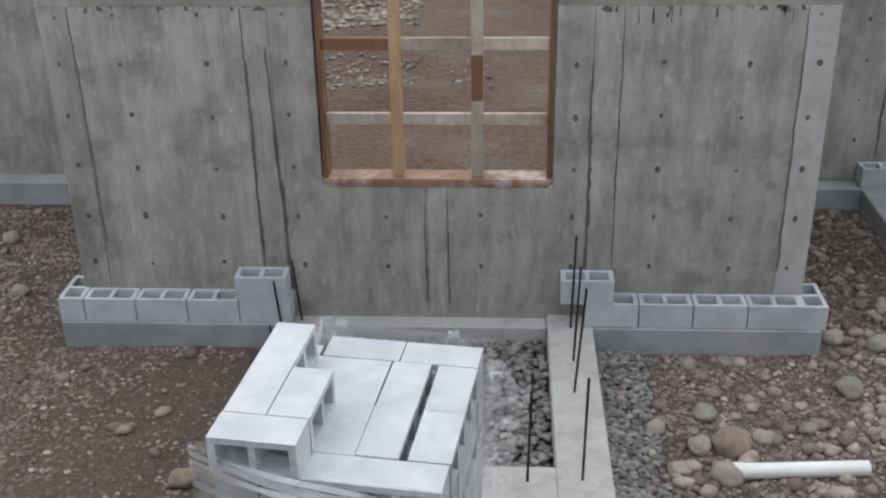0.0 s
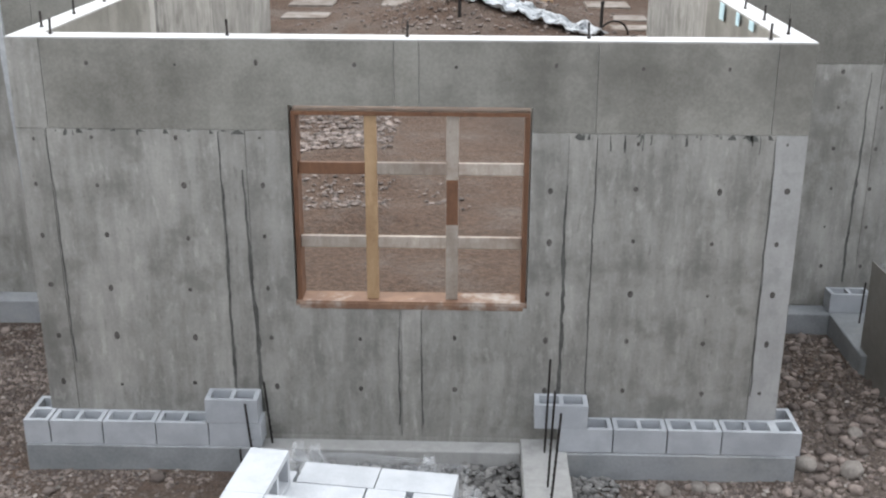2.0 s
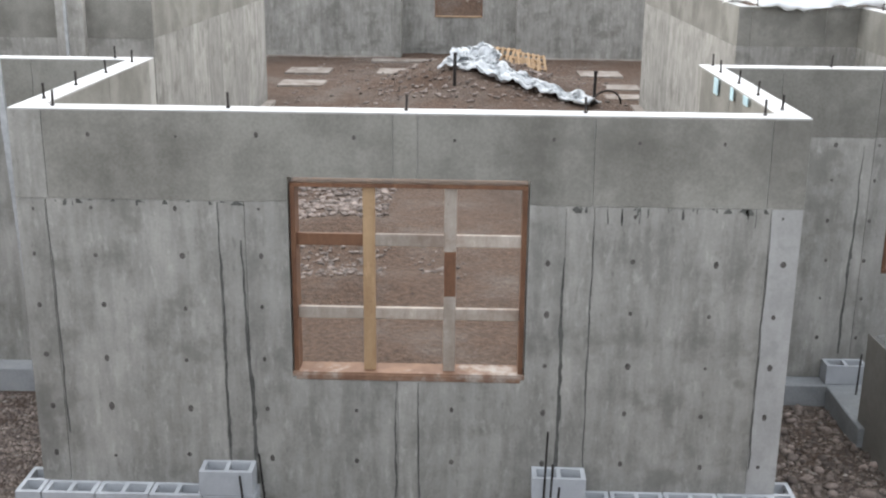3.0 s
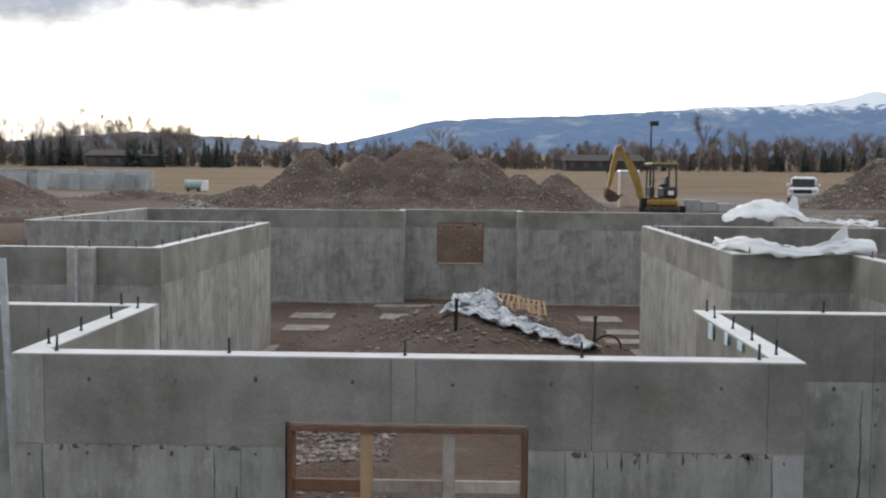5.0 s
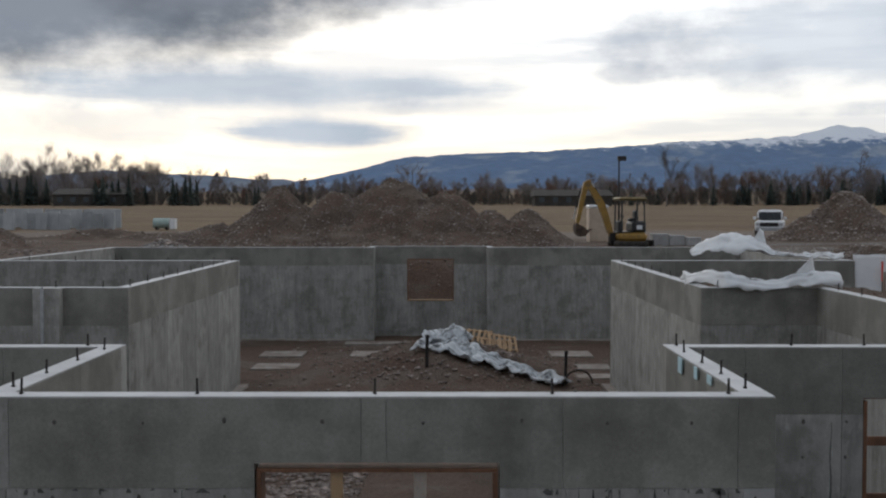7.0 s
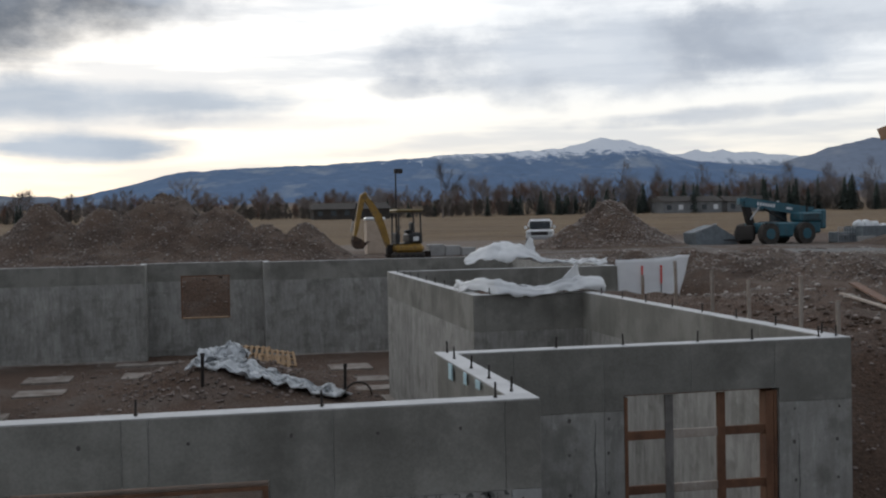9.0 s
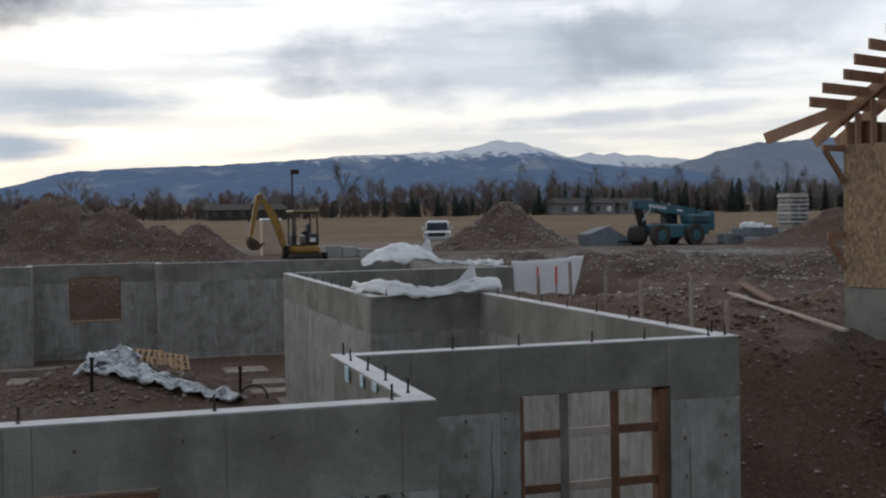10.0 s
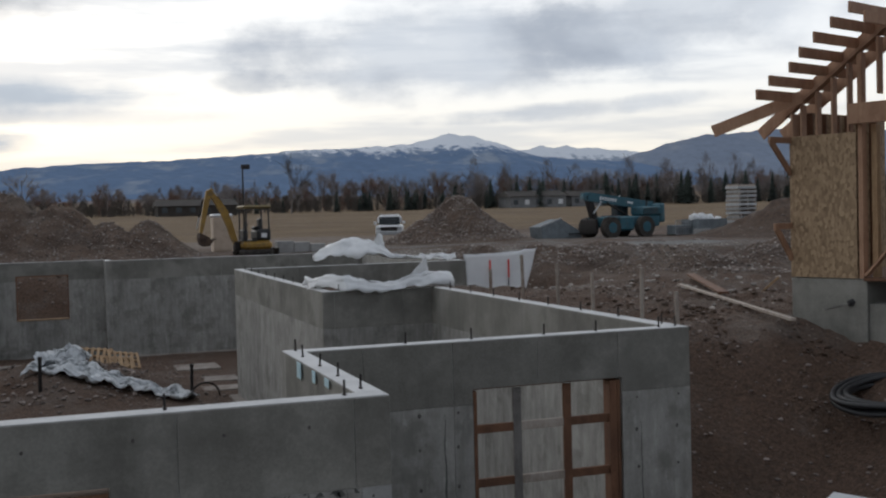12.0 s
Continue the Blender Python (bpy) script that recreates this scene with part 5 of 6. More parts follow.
for z, reach in ((5.42, 0.62), (4.0, 0.5)):
    part("bracket", beam(bmesh.new(), (0.02, -0.012, z), (0.02, -reach, z), 0.04, 0.10), FRAMING, house)
    part("bracket", beam(bmesh.new(), (0.02, -reach + 0.05, z - 0.03), (0.02, -0.012, z - 0.55), 0.04, 0.10), FRAMING, house)
part("conduit", rod(bmesh.new(), (0.78, -0.32, 2.66), (1.08, 0.0, 2.76), 0.018, 8), CONCRETE_DAMP, house, "grey pipe end standing out of the foundation")
part("pipe_collar", rod(bmesh.new(), (1.06, -0.05, 2.75), (1.10, 0.02, 2.78), 0.05, 10), BLACK, house, "black collar round the pipe")
for k in range(2):
    tagged(part("steel_pipe", rod(bmesh.new(), (13.0 + 0.1 * k, 6.9 - 0.25 * k, 2.52), (15.0, 5.4 - 0.25 * k, 2.6), 0.04, 8), GALV), "grey pipe lying against the house foundation", "pipe", "pipes by the house")
tagged(part("foam_board", box(-0.6, 0.6, -0.3, 0.3, 0, 0.05, 0.004), POLY, m=pose(9.88, 3.75, ground_z(9.93, 3.83) - 0.01, 15, 0, -65)), "white foam board lying at the foot of the bank", "foam board")


# ---- heaps of dirt round the dig ----
def heap(name, label, peaks, x0, x1, y0, y1, step, seed, rough=0.2, mat=None, stone_n=900, stone_size=(0.04, 0.16)):
    """A heap raised from overlapping cones (x, y, height, spread x, spread y), with worn gullies and stones."""
    def height(x, y):
        z = max(h * math.exp(-((abs(x - px) / sx) ** 1.7 + (abs(y - py) / sy) ** 1.7)) for px, py, h, sx, sy in peaks)
        z *= 1 + rough * fbm(x, y, 0.55, 5, seed)
        z += 0.13 * fbm(x, y, 1.6, 4, seed + 2) * min(1, z)
        edge = min(x - x0, x1 - x, y - y0, y1 - y)
        return ground_z(x, y) - 0.25 + z * min(1, edge / 1.5)

    nx, ny = int((x1 - x0) / step), int((y1 - y0) / step)
    vs = [(x0 + (x1 - x0) * i / nx, y0 + (y1 - y0) * j / ny, height(x0 + (x1 - x0) * i / nx, y0 + (y1 - y0) * j / ny)) for j in range(ny + 1) for i in range(nx + 1)]
    rows_z = np.array([v[2] for v in vs]).reshape(ny + 1, nx + 1)
    bare = np.array([ground_z(v[0], v[1]) for v in vs]).reshape(ny + 1, nx + 1)

    def at(table, x, y):
        u, v = (x - x0) / (x1 - x0) * nx, (y - y0) / (y1 - y0) * ny
        i, j = min(int(u), nx - 1), min(int(v), ny - 1)
        u, v = u - i, v - j
        return float((table[j, i] * (1 - u) + table[j, i + 1] * u) * (1 - v) + (table[j + 1, i] * (1 - u) + table[j + 1, i + 1] * u) * v)

    fs = [(j * (nx + 1) + i, j * (nx + 1) + i + 1, (j + 1) * (nx + 1) + i + 1, (j + 1) * (nx + 1) + i) for j in range(ny) for i in range(nx)]
    ob = tagged(part(name, mesh_from(name, vs, fs, mat or DIRT_PILE, True), None), label, "dirt heap", "heaps of dirt")
    r = random.Random(int(seed * 10))
    pts = []
    while len(pts) < stone_n:
        x, y = r.uniform(x0 + 0.5, x1 - 0.5), r.uniform(y0 + 0.5, y1 - 0.5)
        z = at(rows_z, x, y)
        if z > at(bare, x, y) + 0.1:
            s = stone_size[0] + (stone_size[1] - stone_size[0]) * r.random() ** 3
            pts.append((x, y, z + 0.2 * s, s))
    cut = len(pts) * 3 // 4
    stones("heap_stones", "brown and grey stones scattered over the dirt heap", pts[:cut], STONE, int(seed * 7), chips=True)
    stones("heap_stones", "pale dusty stones scattered over the dirt heap", pts[cut:], PALE_STONE, int(seed * 7) + 1, chips=True)
    return ob


heap("dirt_mound", "long brown heap of excavated dirt and stones", [(-8.3, 50, 3.3, 2.6, 4), (-2.6, 50, 3.7, 3.6, 4), (0.2, 49, 3.0, 3.0, 4), (-5.3, 50, 3.0, 3, 4), (-11.5, 49, 1.4, 2.4, 3.5), (4.4, 47.5, 2.1, 2.0, 3.0), (2.6, 48, 2.2, 2.0, 3.5)], -16, 9.5, 42, 58, 0.2, 1.1, rough=0.14, stone_n=17000, stone_size=(0.012, 0.085))
heap("dirt_mound", "brown heap of dirt and grey stones by the track", [(25.6, 62, 3.4, 3.0, 3.6), (22.7, 61, 1.75, 2.0, 3.0), (28.5, 62, 1.2, 1.8, 3.0)], 19, 33, 55, 69, 0.2, 2.3, rough=0.12, stone_n=9000, stone_size=(0.018, 0.11))
heap("dirt_mound", "heap of brown dirt and stones by the far trench", [(-24.5, 49, 1.9, 3.0, 3.5), (-27, 50, 2.2, 4, 4)], -33, -20, 43, 56, 0.3, 3.7, stone_n=4500, stone_size=(0.02, 0.10))
heap("dirt_mound", "dark brown earth heap behind the timber house", [(45, 52, 2.6, 4.0, 5), (49, 53, 3.2, 5, 5)], 38, 58, 44, 62, 0.4, 4.9, mat=CLOD, stone_n=250)
heap("dirt_mound", "low dark brown berm of dug earth", [(-13.5, 61, 0.95, 5, 2.0), (-22, 65, 0.9, 5, 2.2), (-17.5, 63, 0.7, 4, 2.0)], -30, -6, 57, 70, 0.4, 8.3, stone_n=300)
heap("gravel_mound", "small grey gravel heap behind the basement", [(-11.4, 38, 0.9, 1.3, 1.5), (-8.6, 38.5, 0.6, 1.2, 1.3)], -14.5, -6, 35, 42, 0.2, 5.3, mat=GRAVEL, stone_n=700)
heap("dirt_mound", "low rough heap of dug dirt beside the wall", [(17.5, 20.5, 0.9, 2.6, 3.0), (16.5, 25, 0.85, 3.5, 3.5), (12.5, 25.5, 0.75, 2.0, 3.0), (20, 29, 0.65, 4.0, 3.5), (17.5, 17.0, 0.5, 2.6, 2.0), (23, 22, 0.7, 4.0, 3.0)], 8.4, 30, 12, 36, 0.22, 6.1, rough=0.45, stone_n=22000, stone_size=(0.010, 0.065))
heap("gravel_mound", "pale grey gravel spread on the rough ground", [(24, 40, 0.40, 7, 5), (31, 45, 0.36, 7, 5)], 14, 42, 32, 55, 0.3, 7.1, rough=0.3, mat=GRAVEL, stone_n=6000, stone_size=(0.02, 0.10))
pile_stones("bank_stones", "small stones on the dirt bank beside the dig", 1500, (6.9, 13, -1, 12), (0.010, 0.045), STONE, 33)
pile_stones("site_stones", "stones on the bare dirt round the basement", 2600, (-20, 12, 33.5, 44), (0.03, 0.11), STONE, 34)
pile_stones("site_stones", "grey stones on the rough ground by the house", 6000, (11, 30, 10, 48), (0.012, 0.075), PALE_STONE, 35)


# ---- machines ----
YELLOW = material("worn_yellow_paint", (0.22, 0.125, 0.02), (0.35, 0.205, 0.032), 4, 0.45, 30, 0.1, 0.003, 0.0, tint=(0.10, 0.075, 0.05), tint_scale=3, local=True)
TEAL = material("teal_machine_paint", (0.02, 0.085, 0.115), (0.035, 0.125, 0.165), 3, 0.45, 30, 0.1, 0.003, 0.0, tint=(0.09, 0.085, 0.075), tint_scale=2.5, local=True)
RUBBER = material("dusty_rubber", (0.02, 0.018, 0.016), (0.075, 0.064, 0.054), 8, 0.9, 40, 0.3, 0.005, 0.0, local=True)
WHITE = material("white_car_paint", (0.62, 0.63, 0.64), (0.75, 0.76, 0.77), 2, 0.35, 20, 0.0, 0.001, 0.0, local=True)
GLASS = material("dark_window_glass", (0.02, 0.025, 0.03), (0.04, 0.05, 0.055), 2, 0.08, 20, 0.0, 0.001, 0.0, local=True)
TAN = material("beige_plastic", (0.42, 0.33, 0.25), (0.52, 0.42, 0.33), 2, 0.6, 20, 0.05, 0.002, 0.0, local=True)


def wheel(parent, x, y, z, r, w_, rim):
    t = part("wheel", rod(bmesh.new(), (x, y - w_ / 2, z), (x, y + w_ / 2, z), r, 20), RUBBER, parent, "dusty black tyre")
    bm = t.data
    part("rim", rod(bmesh.new(), (x, y - w_ / 2 - 0.02, z), (x, y + w_ / 2 + 0.02, z), r * 0.5, 14), rim, t, "painted steel rim")
    return t


ex = tagged(empty("mini_excavator", pose(10.05, 51, ground_z(10.05, 51) - 0.06, 0, 0, 8)), "yellow mini excavator with a canopy, its arm raised", "excavator")
for y in (-0.55, 0.55):
    tr = bmesh.new()
    slab(tr, -0.95, 0.95, y - 0.17, y + 0.17, 0.0, 0.40, 0.14)
    track = part("track", tr, RUBBER, ex, "dusty rubber track")
    for k in range(4):
        part("roller", rod(bmesh.new(), (-0.6 + 0.4 * k, y - 0.19, 0.18), (-0.6 + 0.4 * k, y + 0.19, 0.18), 0.1, 10), STEEL, track)
part("undercarriage", box(-0.6, 0.6, -0.4, 0.4, 0.2, 0.4, 0.04), STEEL, ex)
body = bmesh.new()
slab(body, -0.75, 0.86, -0.74, 0.74, 0.34, 0.82, 0.16)
part("house_body", body, YELLOW, ex, "worn yellow engine housing")
part("engine_cover", box(0.05, 0.8, -0.68, 0.68, 0.8, 1.42, 0.14), BLACK, ex, "black engine cover")
part("emblem_plate", box(0.25, 0.55, -0.692, -0.682, 0.98, 1.2, 0.004), WHITE, ex, "plain white plate on the cover")
part("floor_plate", box(-0.72, 0.1, -0.66, 0.66, 0.8, 0.86, 0.02), BLACK, ex)
part("seat", box(-0.02, 0.4, -0.25, 0.25, 1.4, 1.56, 0.06), BLACK, ex)
part("seat_back", box(0.28, 0.46, -0.25, 0.25, 1.5, 1.98, 0.07), BLACK, ex)
part("console", box(-0.62, -0.36, -0.35, 0.35, 0.86, 1.42, 0.06), BLACK, ex)
for y in (-0.28, 0.28):
    part("lever", rod(bmesh.new(), (-0.45, y, 1.4), (-0.32, y, 1.75), 0.022, 6), BLACK, ex)
for x, y in ((-0.55, -0.6), (-0.55, 0.6), (0.72, -0.6), (0.72, 0.6)):
    part("canopy_post", rod(bmesh.new(), (x, y, 0.84), (x * 0.94, y, 2.5), 0.045, 8), BLACK, ex)
CANOPY = material("faded_canopy_paint", (0.13, 0.10, 0.04), (0.24, 0.18, 0.07), 4, 0.5, 30, 0.1, 0.003, 0.0, local=True)
roof = bmesh.new()
slab(roof, -0.68, 0.84, -0.7, 0.7, 2.5, 2.66, 0.075)
for v in roof.verts:
    v.co.z += 0.05 - 0.05 * (v.co.x / 0.8) ** 2 if v.co.z > 2.55 else 0
canopy = part("canopy", roof, CANOPY, ex, "rounded yellow canopy roof")
part("canopy_lining", box(-0.58, 0.74, -0.6, 0.6, 2.478, 2.498), BLACK, canopy, "dark underside of the canopy")
part("swing_bracket", box(-1.05, -0.7, -0.18, 0.18, 0.3, 0.8, 0.05), STEEL, ex)


def arm(name, spine, width, label=""):
    """A box-section arm along points (x, z, depth) in the machine's upright plane, tapering between them."""
    vs, fs = [], []
    for k, (x, z, h) in enumerate(spine):
        p, q = spine[max(0, k - 1)], spine[min(len(spine) - 1, k + 1)]
        d = Vector((q[0] - p[0], 0, q[1] - p[1])).normalized()
        n = Vector((-d.z, 0, d.x)) * h / 2
        vs += [Vector((x, y, z)) + n * e for y, e in ((-width / 2, 1), (width / 2, 1), (width / 2, -1), (-width / 2, -1))]
        if k:
            fs += [(4 * k - 4 + a, 4 * k - 4 + (a + 1) % 4, 4 * k + (a + 1) % 4, 4 * k + a) for a in range(4)]
    fs += [(0, 1, 2, 3), tuple(len(vs) - 1 - a for a in range(4))]
    return part(name, mesh_from(name, vs, fs, YELLOW), None, ex, label)


arm("boom", [(-0.88, 0.5, 0.2), (-1.05, 1.0, 0.3), (-1.28, 1.75, 0.36), (-1.5, 2.3, 0.4), (-1.82, 2.85, 0.32), (-2.32, 3.52, 0.2)], 0.2, "worn yellow cranked boom")
arm("stick", [(-2.1, 3.55, 0.16), (-2.3, 3.4, 0.3), (-2.5, 2.6, 0.26), (-2.72, 1.55, 0.2), (-2.8, 1.28, 0.14)], 0.16, "worn yellow dipper stick")
for a, b, w_ in (((-0.98, 0, 0.62), (-1.18, 0, 1.35), 0.065), ((-1.18, 0, 1.35), (-1.42, 0, 2.05), 0.035), ((-1.52, 0, 2.62), (-1.85, 0, 3.2), 0.055), ((-1.85, 0, 3.2), (-2.1, 0, 3.56), 0.03), ((-2.62, 0, 3.0), (-2.86, 0, 2.1), 0.05), ((-2.86, 0, 2.1), (-2.98, 0, 1.5), 0.028)):
    part("hydraulic_ram", rod(bmesh.new(), a, b, w_, 8), STEEL if w_ > 0.04 else GALV, ex)
bk = bmesh.new()
SCOOP = [(-2.86, 1.30), (-2.92, 1.05), (-2.86, 0.78), (-2.66, 0.62), (-2.42, 0.64), (-2.22, 0.86), (-2.5, 1.12)]
for (xa, za), (xb, zb) in zip(SCOOP[:5], SCOOP[1:6]):
    beam(bk, (xa, 0, za), (xb, 0, zb), 0.56, 0.04, (zb - za, 0, xa - xb))
for y in (-0.29, 0.27):
    rim_a, rim_b = [bk.verts.new((x, y, z)) for x, z in SCOOP], [bk.verts.new((x, y + 0.02, z)) for x, z in SCOOP]
    bk.faces.new(rim_a)
    bk.faces.new(rim_b[::-1])
    for k in range(7):
        bk.faces.new((rim_a[k], rim_a[(k + 1) % 7], rim_b[(k + 1) % 7], rim_b[k]))
for k in range(4):
    beam(bk, (-2.22, -0.24 + 0.16 * k, 0.9), (-2.04, -0.24 + 0.16 * k, 0.98), 0.06, 0.04)
RUST = material("earth_caked_steel", (0.03, 0.02, 0.015), (0.10, 0.062, 0.042), 6, 0.85, 40, 0.4, 0.01, 0.0, local=True)
part("bucket", bk, RUST, ex, "dark earth-caked digging bucket")
part("dozer_blade", box(1.1, 1.2, -0.75, 0.75, 0.06, 0.42, 0.03), STEEL, ex)

pt = tagged(empty("portable_toilet", pose(9.3, 57.5, ground_z(9.3, 57.5))), "beige portable toilet with a white roof", "portable toilet")
part("cabin", box(-0.55, 0.55, -0.55, 0.55, 0, 2.0, 0.04), TAN, pt)
part("roof", box(-0.6, 0.6, -0.6, 0.6, 2.0, 2.2, 0.08), WHITE, pt, "white plastic roof")
part("door", box(-0.4, 0.4, -0.57, -0.552, 0.1, 1.9, 0.004), TAN, pt)
for k in range(3):
    x = 12.0 + 0.85 * k
    tagged(part("concrete_box", box(-0.45, 0.45, -0.4, 0.4, 0, 0.75 - 0.1 * k, 0.03), CONCRETE_PALE, m=pose(x, 52.5, ground_z(x, 52.5) - 0.12, 0, 0, 10 * k)), "grey concrete block standing beside the excavator", "concrete block", "concrete blocks by the excavator")

tk = tagged(empty("pickup_truck", pose(23.2, 70, ground_z(23.2, 70), 0, 0, 72)), "white pickup truck parked at the field's edge", "truck")
part("body", box(-2.6, 2.6, -0.95, 0.95, 0.45, 1.15, 0.12), WHITE, tk)
cabin = bmesh.new()
slab(cabin, -1.2, 1.0, -0.86, 0.86, 1.15, 1.9, 0.22)
part("cab", cabin, WHITE, tk)
part("windscreen", box(-1.255, -1.19, -0.74, 0.74, 1.2, 1.74, 0.01), GLASS, tk, "dark windscreen")
for y in (-1.02, 1.02):
    part("wing_mirror", box(-1.15, -1.0, y - 0.1, y + 0.1, 1.2, 1.42, 0.03), WHITE, tk, "white wing mirror")
for y in (-0.74, 0.74):
    part("headlight", box(-2.625, -2.59, y - 0.13, y + 0.13, 0.8, 1.0, 0.01), GALV, tk, "clear headlight")
part("side_window", box(-0.95, 0.8, -0.875, -0.855, 1.25, 1.7, 0.005), GLASS, tk)
part("side_window", box(-0.95, 0.8, 0.855, 0.875, 1.25, 1.7, 0.005), GLASS, tk)
part("bumper", box(-2.72, -2.58, -0.9, 0.9, 0.45, 0.7, 0.03), GALV, tk)
part("grille", box(-2.62, -2.595, -0.6, 0.6, 0.75, 1.02, 0.01), STEEL, tk)
for x in (-1.7, 1.7):
    for y in (-0.85, 0.85):
        wheel(tk, x, y, 0.38, 0.38, 0.24, GALV)

th = tagged(empty("telehandler", pose(36.75, 60, ground_z(36.75, 60), 0, 0, 12) @ Matrix.Diagonal((1.08, 1.08, 1.08, 1))), "teal telehandler with its long boom lowered", "telehandler")
part("chassis", box(-2.0, 2.5, -0.9, 0.9, 0.65, 1.35, 0.1), TEAL, th)
part("side_tank", box(-1.1, 0.2, -1.12, -0.9, 0.45, 1.35, 0.1), TEAL, th, "teal side tank")
part("engine_hood", box(0.9, 2.6, -0.95, 0.2, 1.35, 1.95, 0.12), TEAL, th)
boom = part("boom", beam(bmesh.new(), (2.7, 0.2, 1.95), (-2.6, 0.2, 2.62), 0.4, 0.55), TEAL, th, "teal telescopic boom")
for k in range(7):
    x = -0.35 - 0.2 * k
    part("boom_mark", beam(bmesh.new(), (x, -0.008, 2.345 - 0.126 * (x + 0.35)), (x - 0.13, -0.008, 2.362 - 0.126 * (x + 0.35)), 0.012, 0.2), WHITE, boom, "plain white painted mark")
part("boom_mark", beam(bmesh.new(), (1.0, -0.008, 2.16), (0.55, -0.008, 2.22), 0.012, 0.13), WHITE, boom, "plain white painted mark")
inner = part("inner_boom", beam(bmesh.new(), (-2.55, 0.2, 2.61), (-2.95, 0.2, 2.66), 0.3, 0.4), TEAL, boom)
part("lift_ram", rod(bmesh.new(), (0.6, -0.08, 1.3), (-1.2, -0.08, 2.2), 0.07, 8), STEEL, th)
part("tilt_ram", rod(bmesh.new(), (-1.6, -0.05, 2.3), (-2.25, -0.05, 1.55), 0.05, 8), GALV, th)
part("exhaust", rod(bmesh.new(), (1.7, -0.5, 1.9), (1.7, -0.5, 2.35), 0.05, 8), STEEL, th)
part("mudguard", box(-2.4, -1.1, -1.3, -0.9, 1.36, 1.42, 0.02), BLACK, th)
for k in range(5):
    part("hood_slat", box(1.0, 2.3, -0.966, -0.951, 1.44 + 0.09 * k, 1.48 + 0.09 * k), BLACK, th)
part("rear_window", box(0.1, 0.9, 0.405, 0.419, 1.6, 2.35), GLASS, th)
part("beacon", rod(bmesh.new(), (0.5, 0.7, 2.52), (0.5, 0.7, 2.66), 0.06, 8), WHITE, th)
part("boom_head", beam(bmesh.new(), (-2.5, 0.2, 2.7), (-2.0, 0.2, 1.1), 0.35, 0.4, (1, 0, 0.3)), STEEL, th, "dark boom head")
part("cab", box(0.0, 1.0, 0.42, 1.0, 1.35, 2.45, 0.06), GLASS, th)
part("cab_roof", box(-0.05, 1.05, 0.4, 1.05, 2.45, 2.52, 0.02), TEAL, th)
part("counterweight", box(2.5, 2.95, -0.9, 0.9, 0.9, 2.1, 0.1), TEAL, th)
part("fork_carriage", box(-2.6, -2.4, -0.7, 0.9, 0.3, 1.2, 0.04), STEEL, th)
part("fork", box(-3.7, -2.6, -0.4, -0.26, 0.3, 0.36), STEEL, th)
part("fork", box(-3.7, -2.6, 0.46, 0.6, 0.3, 0.36), STEEL, th)
for x in (-1.75, 1.0):
    for y in (-1.1, 1.1):
        wheel(th, x, y, 0.66, 0.66, 0.42, TEAL)

GREYBLUE = material("grey_blue_steel", (0.12, 0.14, 0.155), (0.2, 0.225, 0.24), 3, 0.6, 30, 0.1, 0.003, 0.0, local=True)
bin_ = tagged(empty("waste_bin", pose(42.7, 59, ground_z(42.7, 59), 0, 0, 14)), "dark steel bin heaped with white sacks", "bin")
part("tub", grid_solid([-1.4, -1.34, 1.34, 1.4], [-0.8, -0.74, 0.74, 0.8], lambda i, j: not (i == 1 and j == 1), 0.0, 1.0, "xyz"), GREYBLUE, bin_)
part("tub_floor", box(-1.34, 1.34, -0.74, 0.74, 0.02, 0.5), GREYBLUE, bin_)
for i in range(7):
    bm = bmesh.new()
    bmesh.ops.create_icosphere(bm, subdivisions=2, radius=0.36)
    for v in bm.verts:
        v.co *= 1 + 0.3 * noise.noise(v.co * 4 + Vector((i * 3, 0, 0)))
    part("sack", bm, POLY, bin_, "crumpled white plastic sack", m=pose(-1.1 + 0.36 * i, rnd.uniform(-0.35, 0.3), 0.9 + rnd.uniform(-0.1, 0.18)))
tagged(part("concrete_kerb", box(-0.6, 0.6, -0.2, 0.2, 0, 0.4, 0.03), CONCRETE_PALE, m=pose(41.6, 57.6, ground_z(41.6, 57.6) - 0.03, 0, 0, 8)), "pale concrete kerb block beside the bin", "concrete block")
crate = tagged(empty("steel_crate", pose(40.6, 58.8, ground_z(40.6, 58.8), 0, 0, 12)), "grey steel cage crate beside the telehandler", "crate")
for k in range(8):
    part("bar", box(-0.8 + 0.225 * k, -0.765 + 0.225 * k, -0.5, -0.46, 0, 1.0), GALV, crate)
for z in (0.05, 0.5, 0.96):
    part("rail", box(-0.8, 0.82, -0.505, -0.465, z, z + 0.05), GALV, crate)
part("load", box(-0.75, 0.75, -0.4, 0.5, 0.02, 0.7, 0.06), GREYBLUE, crate, "dark load in the crate")
shed = tagged(empty("steel_hopper", pose(32.1, 60.5, ground_z(32.1, 60.5), 0, 0, 10)), "grey steel hopper standing by the gravel", "hopper")
hp = bmesh.new()
vsx = [(-1.6, -0.7, 0), (1.6, -0.7, 0), (1.6, 0.7, 0), (-1.6, 0.7, 0), (-1.7, -0.7, 0.8), (1.3, -0.7, 0.55), (1.3, 0.7, 0.55), (-1.7, 0.7, 0.8), (-0.1, -0.7, 1.3), (-0.1, 0.7, 1.3)]
hv = [hp.verts.new(v) for v in vsx]
for f in ((0, 1, 5, 8, 4), (3, 7, 9, 6, 2), (0, 4, 7, 3), (1, 2, 6, 5), (4, 8, 9, 7), (8, 5, 6, 9), (0, 3, 2, 1)):
    hp.faces.new([hv[i] for i in f])
